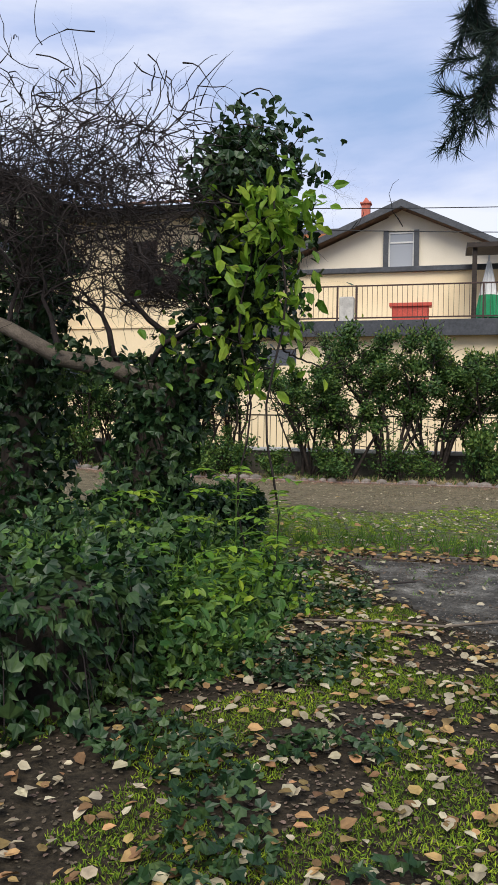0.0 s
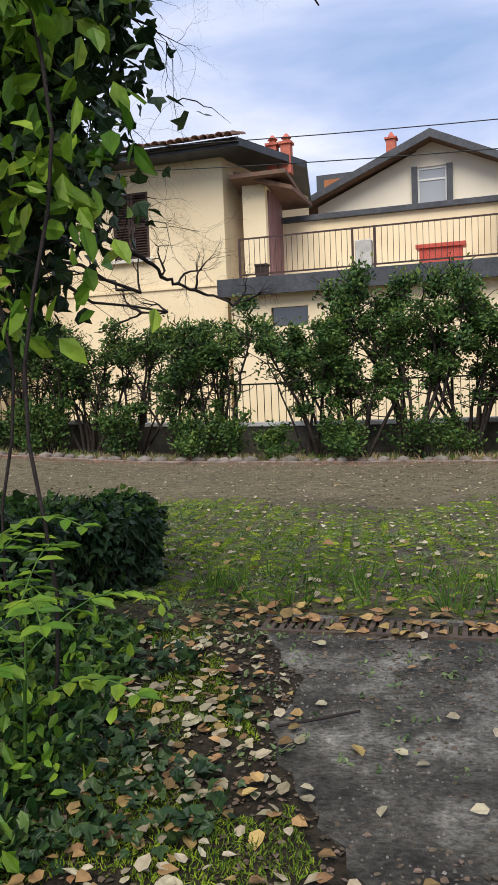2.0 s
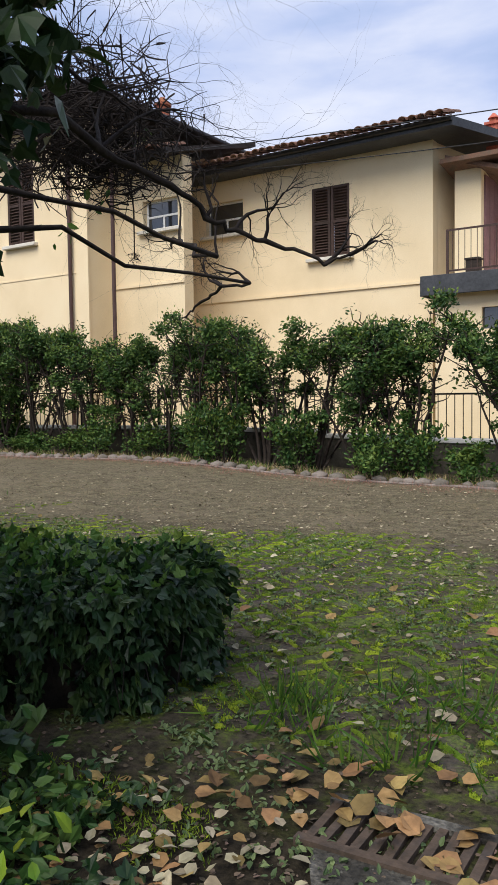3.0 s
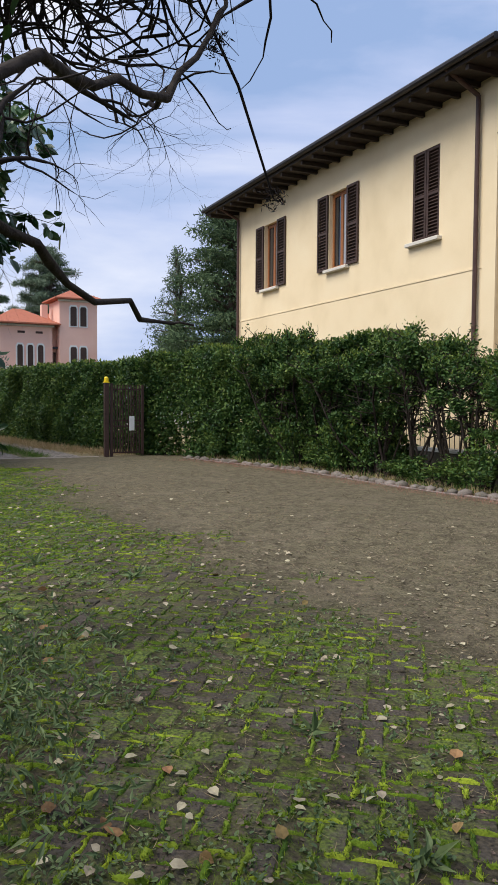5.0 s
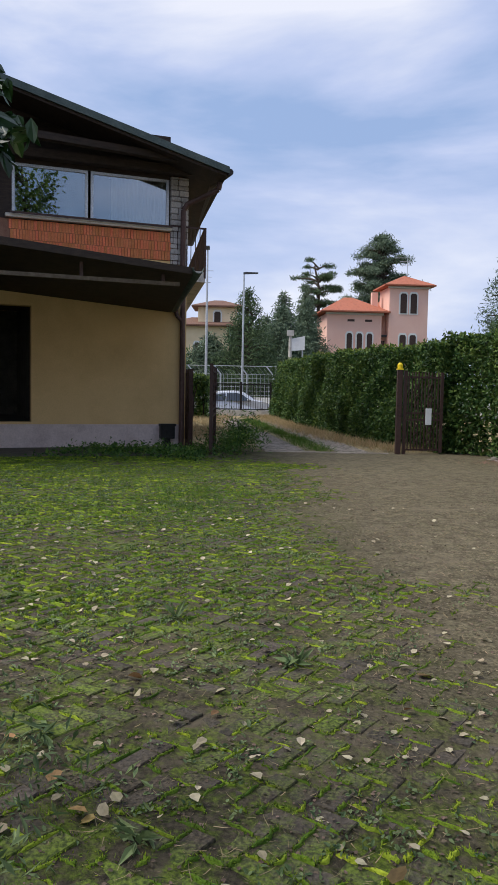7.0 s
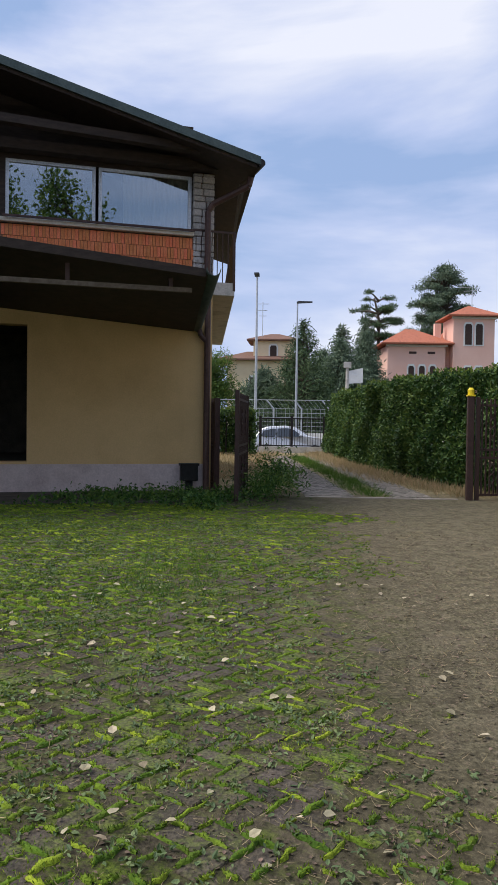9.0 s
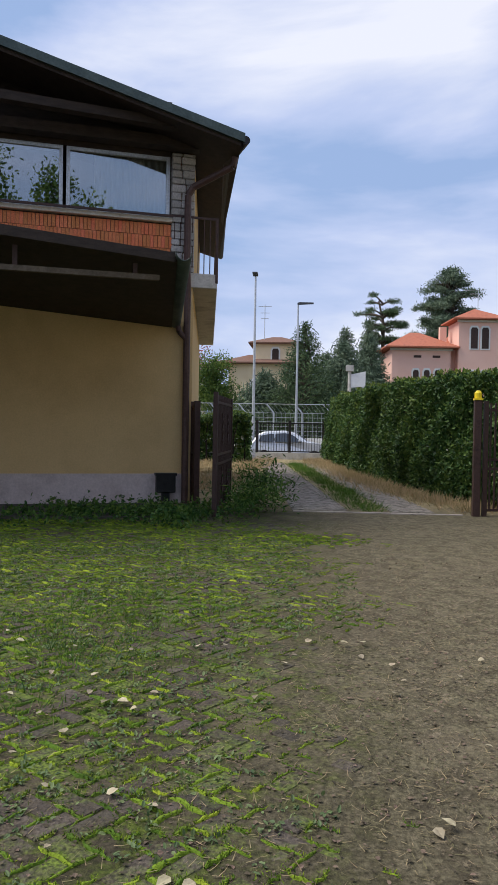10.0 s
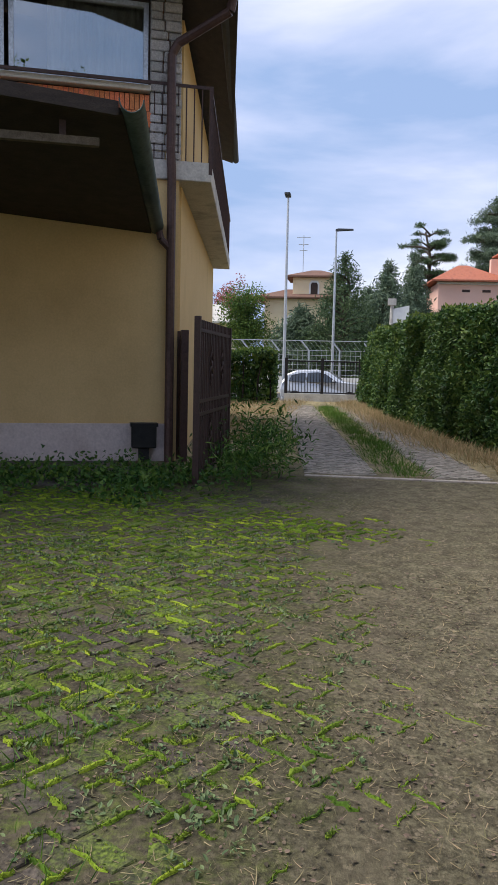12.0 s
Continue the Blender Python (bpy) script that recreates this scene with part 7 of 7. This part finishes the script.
leaves("foliage", clusters(nodes, 5, 0.025, rg), 0.082, M_LAUREL, laurel, "glossy dark drooping leaves", seed=15, direction=(0.1, 0.35, -0.7), spread=0.55)

# ---- pine whose branch hangs into the garden walk ----
pine = empty("pine_tree", Matrix.Translation(GARDEN), label="pine with drooping dark needle branches", category="tree")
rg = np.random.default_rng(18)
paths, tips = [[((3.0, -1.6, -0.2), 0.16), ((3.0, -1.6, 2.5), 0.13), ((2.95, -1.6, 5.0), 0.07)]], []
for bough in ([(3.0, -1.6, 4.1), (2.2, -1.4, 4.15), (1.5, -1.2, 3.95), (1.0, -1.05, 3.6), (0.72, -1.0, 3.3), (0.66, -0.98, 3.0)], [(3.0, -1.6, 4.4), (2.0, -1.3, 4.6), (1.2, -1.1, 4.35), (0.8, -1.0, 4.0), (0.6, -0.95, 3.72), (0.5, -0.9, 3.5)]):
    paths.append([(q, 0.02 - 0.003 * k) for k, q in enumerate(bough)])
    for q in bough[2:]:
        for _ in range(3):
            grow(paths, tips, q, (rg.normal() * 0.6 - 0.2, rg.normal() * 0.6, -0.3), 0.32, 0.008, 1, rg, bend=0.3, droop=0.06, split=(1, 3))
for p, d in (((3.0, -1.6, 4.2), (-0.93, 0.15, -0.12)), ((3.0, -1.6, 3.7), (-0.95, 0.1, -0.08)), ((2.95, -1.6, 4.8), (-0.9, 0.2, -0.1))):
    grow(paths, tips, p, d, 1.5, 0.025, 2, rg, bend=0.22, droop=0.05, shrink=0.42, split=(2, 3))
tubes("bough_mass", paths, M_BARK, pine, sides=5)
# crown out of view, added to block sky light over the garden walk
blobs = [(2.2 + rg.uniform(-0.9, 1.6), -3.4 + rg.uniform(-2.0, 0.9), 6.0 + rg.uniform(-0.5, 1.2)) for _ in range(26)]
leaves("crown", clusters(blobs, 520, (0.42, 0.42, 0.22), rg), 0.17, M_PINE, pine, "unseen pine crown added overhead to shade the garden", seed=23, shape="blade")
tubes("bough_mass", [[((2.95, -1.6, 4.9), 0.05), ((2.6, -2.3, 5.5), 0.04), (b_, 0.015)] for b_ in blobs], M_BARK, pine, sides=4)
seg_pts, seg_dir = [], []
for path in paths:
    if path[0][1] < 0.03:
        for (a, _), (b, _) in zip(path, path[1:]):
            a, b = np.array(a), np.array(b)
            for q in range(22):
                seg_pts.append(a + (b - a) * q / 22)
                seg_dir.append((b - a) / (np.linalg.norm(b - a) + 1e-6) * 0.9)
leaves("needle_mass", np.array(seg_pts), 0.09, M_PINE, pine, "dark needle tufts", seed=19, shape="blade", direction=np.array(seg_dir), spread=0.6)

# ---- concrete pad and drain ----
pad_outline = [(-0.38, 1.06), (3.4, 1.3), (3.4, -2.2), (1.1, -1.35), (0.72, -0.98), (0.36, -0.68), (0.12, -0.3), (-0.06, 0.02), (-0.1, 0.5)]
rough = []
rq = random.Random(8)
for a, b in zip(pad_outline, pad_outline[1:] + pad_outline[:1]):
    for k in range(7):
        rough.append((a[0] + (b[0] - a[0]) * k / 7 + rq.uniform(-0.03, 0.03), a[1] + (b[1] - a[1]) * k / 7 + rq.uniform(-0.02, 0.02)))
bm = prism(bmesh.new(), rough, -0.15, 0.006, "z")
pad = part("concrete_pad", bm, M_PAD)
pad.location = GARDEN
tagged(pad, "dark damp concrete pad with worn edge", "pavement", kind="structure")
gv, gf = [], []
for k in range(9000):
    x, y = rq.uniform(-0.3, 2.6), rq.uniform(-1.9, 1.1)
    if x < 0.02 - 0.55 * y or noise.noise(Vector((x * 2.2, y * 2.2, 1.0))) < rq.uniform(-0.5, 0.35):
        continue
    r = rq.uniform(0.003, 0.009)
    k0 = len(gv)
    a0 = rq.uniform(0, 6.28)
    gv += [(x + r * math.cos(a0 + q * 1.571) * rq.uniform(0.7, 1.2), y + r * math.sin(a0 + q * 1.571) * rq.uniform(0.7, 1.2), 0.004) for q in range(4)] + [(x, y, 0.006 + r * 0.8)]
    gf += [(k0 + q, k0 + (q + 1) % 4, k0 + 4) for q in range(4)]
grit = raw("grit", gv, gf, material("grey_grit", [(0.07, 0.065, 0.055), (0.2, 0.19, 0.165)], 30, 0.9, 0.0, island=0.5))
grit.location = GARDEN
tagged(grit, "loose grit and crumbs on the worn concrete", "gravel", kind="stuff")
drain = empty("drain_channel", pose(-0.25, 0.32, 0, 0, 0, 3.5), label="rusty slotted drain grate across the drive edge", category="drain")
M_RUST = material("rusty_steel", [(0.035, 0.03, 0.026), (0.1, 0.07, 0.05), (0.06, 0.05, 0.045)], 8, 0.85, 0.3, 50)
part("channel", boxed(0, 4.0, -0.11, 0.11, -0.12, -0.05), M_BLACK, drain)
part("edge", boxed(0, 4.0, 0.1, 0.14, -0.1, 0.014), M_PAD, drain)
part("edge", boxed(0, 4.0, -0.13, -0.1, -0.1, 0.018), M_RUST, drain)
b = boxed(-0.012, 0.012, -0.099, 0.099, -0.03, 0.014)
me_gr = bpy.data.meshes.new("slat")
b.to_mesh(me_gr)
b.free()
me_gr.materials.append(M_RUST)
for k in range(95):
    shared("slat", me_gr, drain, pose(0.03 + 0.042 * k, 0, 0, 0, 0, rr.uniform(-2, 2)))
ob = tubes("fallen_stick", [[((-0.45, -1.02, 0.02), 0.006), ((0.0, -0.95, 0.03), 0.008), ((0.4, -0.93, 0.025), 0.009), ((0.75, -0.72, 0.03), 0.01), ((1.0, -0.7, 0.03), 0.01)]], M_PALEBARK)
ob.location = GARDEN
tagged(ob, "thin dry stick lying on the concrete", "stick")
ob = tubes("fallen_stick", [[((-0.05, 0.05, 0.02), 0.005), ((0.1, 0.13, 0.03), 0.006), ((0.2, 0.22, 0.025), 0.005)]], M_TWIG)
ob.location = GARDEN
tagged(ob, "short dark twig on the concrete", "stick")

# ---- cobbled wheel tracks beyond the gate ----
tracks = empty("wheel_tracks", label="two grey cobbled wheel tracks beyond the gate", category="track", kind="structure")
M_COBBLE = material("grey_cobble", [(0.18, 0.155, 0.13), (0.34, 0.3, 0.25), (0.25, 0.22, 0.18)], 7, 0.9, 0.4, 40, island=0.25)
cv, cf = [], []
rc = random.Random(6)
for side_, wid in ((-0.62, 0.9), (0.72, 0.75)):
    for i in range(260):
        t_ = i / 260
        cx, cy = -20.9 - 17.5 * t_, 4.75 - 1.75 * t_ + side_ - (0.25 if side_ < 0 else 0)
        for j in range(int(wid / 0.1)):
            a = [(cx + rc.uniform(-0.005, 0.005) + dx * 0.031, cy - wid / 2 + j * 0.1 + (0.05 if i % 2 else 0) + dy * 0.046) for dx, dy in ((-1, -1), (1, -1), (1, 1), (-1, 1))]
            z_ = 0.012 + rc.uniform(-0.006, 0.006)
            k0 = len(cv)
            cv += [(p[0], p[1], -0.03) for p in a] + [(cx + (p[0] - cx) * 0.86, p[1], z_) for p in a]
            cf += [(k0 + 4, k0 + 5, k0 + 6, k0 + 7)] + [(k0 + q, k0 + (q + 1) % 4, k0 + 4 + (q + 1) % 4, k0 + 4 + q) for q in range(4)]
ob = raw("cobbles", cv, cf, M_COBBLE, tracks)
ob["kind"] = "stuff"
part("threshold", boxed(-20.72, -20.6, 3.4, 6.2, -0.05, 0.008), M_COBBLE, tracks, "pale concrete gate threshold")

# ---- fallen leaves ----
def flat_litter(name, pts, size, mat, label, seed):
    """Leaves that lie nearly level, each a little curled and tilted."""
    rg_ = np.random.default_rng(seed)
    pts = np.asarray(pts)
    n_ = len(pts)
    a = rg_.random(n_) * 6.283
    d = np.stack([np.cos(a), np.sin(a), rg_.normal(size=n_) * 0.22], 1)
    z = np.array([surface(q[0], q[1], 0.006) for q in pts]) + 0.01 + 0.012 * rg_.random(n_)
    return patch(name, np.column_stack([pts[:, :2], z]), size, mat, label, seed, "leaves", lean=4.0, spread=0.02, direction=d, shape="round")


def strewn(name, px, py, size, mat, label, seed, shape, category="litter", lift=0.004):
    """Small bits lying flat on the soil."""
    rg_ = np.random.default_rng(seed)
    a = rg_.random(len(px)) * 6.283
    z = np.array([ground_height(u, v) for u, v in zip(px, py)]) + lift + 0.006 * rg_.random(len(px))
    d = np.stack([np.cos(a), np.sin(a), rg_.normal(size=len(px)) * 0.12], 1)
    return patch(name, np.column_stack([px, py, z]), size, mat, label, seed, category, lean=4.0, spread=0.02, direction=d, shape=shape, jitter=0.65)


rg = np.random.default_rng(21)
n = 2900
p = np.column_stack([np.clip(rg.normal(size=n) * 0.85 + 0.35, -1.5, 2.4), rg.uniform(-5.6, 0.3, n)])
on_pad = (p[:, 0] > 0.12 - (p[:, 1] + 0.85) * 0.55) & (p[:, 1] > -2.0)
p = p[~on_pad | (rg.random(n) < 0.09)]
edge_of_pad = np.column_stack([rg.normal(size=750) * 0.42 - 0.35, rg.uniform(-2.7, 0.35, 750)])
p = np.vstack([p, edge_of_pad[edge_of_pad[:, 0] < 0.3 - (edge_of_pad[:, 1] + 0.85) * 0.5]])
half = rg.random(len(p)) < 0.5
flat_litter("fallen_leaves", p[half], 0.046, M_FALLEN, "brown and orange fallen leaves on the garden soil", 101)
flat_litter("fallen_leaves", p[~half], 0.045, M_FALLENPALE, "pale dry fallen leaves on the garden soil", 102)
n = 1150
p = np.column_stack([-rg.random(n) ** 2.3 * 15 + 2.5, 0.7 + np.abs(rg.normal(size=n)) * 2.6])
flat_litter("fallen_leaves", p[p[:, 1] < 8.8], 0.047, M_FALLENPALE, "pale fallen leaves scattered over the drive", 103)
n = 120
p = np.column_stack([-rg.random(n) ** 1.6 * 9 + 2.0, 0.6 + np.abs(rg.normal(size=n)) * 1.8])
flat_litter("fallen_leaves", p, 0.066, M_FALLEN, "orange-brown fallen leaves on the drive", 104)
n = 230
p = np.column_stack([rg.uniform(-0.6, 2.6, n), 0.42 + rg.normal(size=n) * 0.12])
flat_litter("fallen_leaves", p, 0.066, M_FALLEN, "leaves gathered along the drain", 105)

# ---- moss and rosettes on the drive ----
def moss_edge(x):
    return float(np.interp(x, [-19, -8, -5.5, -3, 2], [3.4, 3.65, 4.2, 4.8, 5.0]))


def mossiness(x, y):
    f = 0.74 + 0.05 * min(6.0, max(0.0, -7.0 - x)) - 1.2 * max(0.0, y - moss_edge(x) + 0.2 - 0.9 * noise.noise(Vector((x * 0.9, y * 0.9, 5.0)))) - 0.12 * max(0.0, y - 2.4) + 1.1 * noise.noise(Vector((x * 0.55, y * 0.55, 9.0)))
    return f


U, GAP, TURN = 0.105, 0.016, radians(55)
ct, st_ = math.cos(TURN), math.sin(TURN)


def lay(i, j):
    """World place of a point in paver units."""
    a, b = i * U, j * U
    return -19.5 + a * ct - b * st_, -1.0 + a * st_ + b * ct


rp = random.Random(31)
bricks = []
for i in range(-30, 190):
    for j in range(-200, 60):
        c = (i - j) % 4
        if c not in (0, 2):
            continue
        cx, cy = lay(i + 1, j + 0.5) if c == 0 else lay(i + 0.5, j)
        if -18.8 < cx < 2.4 and float(np.interp(cx, [-18.8, -9, -6, -4.5], [-2.2, -1.6, 0.3, 0.72])) < cy < 6.4 and cy < along(KERB, cx) - 1.6:
            bricks.append((cx, cy, c))
# moss in the joints: each brick answers for one long and one short joint
mv, mf, tuft = [], [], []
AX, AY = (ct, st_), (-st_, ct)
for cx, cy, c in bricks:
    d, o = (AX, AY) if c == 0 else (AY, AX)
    for joint, (jx, jy, way, across, reach) in enumerate(((cx - o[0] * U / 2, cy - o[1] * U / 2, d, o, U), (cx - d[0] * U, cy - d[1] * U, o, d, U / 2))):
        f = mossiness(jx, jy)
        if rp.random() > 0.34 + 0.66 * f:
            continue
        thick = min(1.25, max(0.3, 0.35 + 0.55 * f)) * rp.uniform(0.5, 1.2)
        a0, a1 = -reach * rp.uniform(0.35, 1.0), reach * rp.uniform(0.35, 1.0)
        z0 = surface(jx, jy, -0.004) + 0.002
        k0 = len(mv)
        rows_ = 6
        for r_ in range(rows_):
            t_ = a0 + (a1 - a0) * r_ / (rows_ - 1)
            w = GAP * 0.95 * thick * (0.35 if r_ in (0, rows_ - 1) else rp.uniform(0.65, 1.3))
            sway = rp.uniform(-0.009, 0.009)
            hz = 0.013 * thick * (0.3 if r_ in (0, rows_ - 1) else rp.uniform(0.6, 1.2))
            for s_, h_ in ((-1, -0.012), (-0.55, hz * 0.8), (0.1, hz), (0.6, hz * 0.75), (1, -0.012)):
                mv.append((jx + way[0] * t_ + across[0] * (w * s_ + sway), jy + way[1] * t_ + across[1] * (w * s_ + sway), z0 + h_))
            for _ in range(int(4 + 5 * thick)):
                u_, v_ = t_ + rp.gauss(0, 0.3) * (a1 - a0) / rows_, rp.gauss(0, 0.75) * w + sway
                tuft.append((jx + way[0] * u_ + across[0] * v_, jy + way[1] * u_ + across[1] * v_, z0 + hz * 0.5))
        for r_ in range(rows_ - 1):
            for s_ in range(4):
                q = k0 + r_ * 5 + s_
                mf.append((q, q + 5, q + 6, q + 1))
ob = raw("moss", mv, mf, M_MOSS, smooth=True)
tagged(ob, "bright green moss along the paver joints", "moss", kind="stuff")
rg = np.random.default_rng(36)
n = 300000
px, py = rg.uniform(-18.5, 2.2, n), rg.uniform(-2.0, 5.2, n)
for a, b in zip(px, py):
    if b > np.interp(a, [-18.8, -9, -6, -4.5], [-2.2, -1.6, 0.3, 0.72]) and noise.noise(Vector((a * 1.9, b * 1.9, 3.0))) + 0.5 * noise.noise(Vector((a * 7, b * 7, 5.0))) + 0.35 * (mossiness(a, b) - 1.0) > 0.2 and b < moss_edge(a) + 0.3:
        tuft.append((a, b, surface(a, b) + 0.004))
patch("moss_fuzz", np.array(tuft), 0.015, M_MOSS, "fine moss fronds along the joints", 120, "moss", shape="narrow", direction=(0, 0, 0.9), spread=0.8)

rg = np.random.default_rng(33)
n = 26000
px, py = rg.uniform(-17, 1.5, n), rg.uniform(-1.0, 6.0, n)
keep = np.array([rp.random() < 0.12 + mossiness(a, b) * 0.6 and noise.noise(Vector((a * 2.3, b * 2.3, 7.0))) > rp.uniform(-0.5, 0.4) for a, b in zip(px, py)])
ctr = np.column_stack([px, py, np.array([surface(a, b) for a, b in zip(px, py)]) + 0.006])[keep]
patch("rosette_weeds", clusters(ctr, 9, (0.02, 0.02, 0.003), rg), 0.024, M_WEED, "tiny rosette weeds between the pavers", 97, lean=3.0, shape="oval")
n = 110000
px, py = rg.uniform(-19, 3.0, n), 1.2 + 8.6 * rg.random(n) ** 0.75
field = np.array([noise.noise(Vector((u * 1.1, v * 1.1, 8.0))) + 0.5 * noise.noise(Vector((u * 4.3, v * 4.3, 1.0))) for u, v in zip(px, py)])
keep = (field > rg.uniform(-0.45, 0.35, n)) & (py < 4.3 + 0.2 * (px + 19))
strewn("dry_litter", px[keep], py[keep], 0.04, M_STRAW, "fine dry grass litter on the drive", 98, "blade")
n = 60000
px = rg.uniform(-19, 3.0, n)
py = np.array([moss_edge(u) - 0.5 for u in px]) + rg.random(n) * 4.0
keep = np.array([noise.noise(Vector((u * 1.7, v * 1.7, 2.0))) > rg.uniform(-0.4, 0.4) for u, v in zip(px, py)])
strewn("straw_litter", px[keep], py[keep], 0.036, M_STRAW, "loose straw and dry stems on the worn soil", 110, "blade")
n = 60000
px, py = rg.uniform(-16, 3.0, n), rg.uniform(0.2, 8.5, n)
bx, by = -8.5 + 11.5 * rg.random(2600) ** 0.7, 3.2 + 6.0 * rg.random(2600)
strewn("leaf_fragments", bx, by, 0.03, M_FALLENPALE, "small pale leaf fragments trodden into the drive", 111, "round")
strewn("soil_crumbs", px, py, 0.014, M_CRUMB, "brown crumbs and debris scattered over the drive", 107, "round")
n = 170000
px, py = rg.normal(size=n) * 0.85 + 0.15, rg.uniform(-6.0, 0.2, n)
keep = np.array([noise.noise(Vector((a * 2.4, b * 2.4, 6.0))) + 0.4 * noise.noise(Vector((a * 8, b * 8, 2.0))) > -0.06 and not (a > 0.1 - (b + 0.85) * 0.55 and b > -2.1) for a, b in zip(px, py)])
px, py = px[keep], py[keep]
pz = np.array([surface(a, b) for a, b in zip(px, py)])
patch("garden_moss", np.column_stack([px, py, pz]), 0.019, M_MOSS, "soft green moss over the garden soil", 108, "moss", shape="narrow", direction=(0, 0, 0.9), spread=0.8)
n = 16000
px, py = rg.normal(size=n) * 0.9 + 0.3, rg.uniform(-6.0, 0.2, n)
strewn("soil_crumbs", px, py, 0.015, M_CRUMB, "brown leaf crumbs over the garden soil", 109, "round")
rg = np.random.default_rng(35)
big = [(-2.55, 2.95), (-3.6, 3.1), (-5.2, 2.6), (-6.9, 3.2), (-2.0, 3.6), (-3.0, 3.9), (-5.9, 2.1), (-7.6, 2.5)]
patch("leaf_rosettes", clusters([(x, y, 0.012 + dip(x, y)) for x, y in big], 22, (0.02, 0.02, 0.004), rg), 0.11, M_WEED, "larger grey-green weed rosettes on the drive", 99, shape="narrow", lean=1.5)

# ---- pavers: herringbone, laid one by one where the walk passes ----
paving = empty("brick_paving", label="old herringbone brick paving sunk in soil and moss", category="pavement", kind="structure")
def paver_mesh(w, l):
    bm = boxed(-w / 2, w / 2, -l / 2, l / 2, -0.05, 0.0)
    es = [e for e in bm.edges if all(v_.co.z > -0.01 for v_ in e.verts)]
    bmesh.ops.bevel(bm, geom=es, offset=0.006, segments=1, affect="EDGES")
    me_ = bpy.data.meshes.new("brick")
    bm.to_mesh(me_)
    bm.free()
    me_.materials.append(M_PAVER)
    return me_


me_p = paver_mesh(2 * U - GAP, U - GAP)
singles = [b for b in bricks if -5.0 < b[0] < -2.9 and 2.2 < b[1] < 4.4][:300]
chosen = set(singles)
jv, jf = [], []
for cx, cy, c in bricks:
    turn = math.degrees(TURN) + (0 if c == 0 else 90)
    z = ground_height(cx, cy) + 0.002 + rp.uniform(-0.008, 0.006) - 0.016 * min(1.2, max(0.0, cy - moss_edge(cx) + 0.2))
    if (cx, cy, c) in chosen:
        shared("brick", me_p, paving, pose(cx, cy, z, rp.uniform(-1.5, 1.5), rp.uniform(-1.5, 1.5), turn + rp.uniform(-1, 1)))
    else:
        a = radians(turn)
        ux, uy = math.cos(a), math.sin(a)
        hx, hy = U - GAP / 2, (U - GAP) / 2
        k0 = len(jv)
        tl = rp.uniform(-0.004, 0.004)
        for zz, f_ in ((z - 0.04, 1.0), (z - 0.005, 1.0), (z, 0.94)):
            for dx, dy in ((-1, -1), (1, -1), (1, 1), (-1, 1)):
                ex, ey = dx * hx * (f_ if f_ == 1 else 0.965), dy * hy * (f_ if f_ == 1 else 0.92)
                jv.append((cx + ux * ex - uy * ey, cy + uy * ex + ux * ey, zz + tl * dx))
        for r_ in range(2):
            for q in range(4):
                jf.append((k0 + 4 * r_ + q, k0 + 4 * r_ + (q + 1) % 4, k0 + 4 * r_ + 4 + (q + 1) % 4, k0 + 4 * r_ + 4 + q))
        jf.append((k0 + 8, k0 + 9, k0 + 10, k0 + 11))
ob = raw("bricks", jv, jf, M_PAVERS, paving)
ob["kind"] = "stuff"
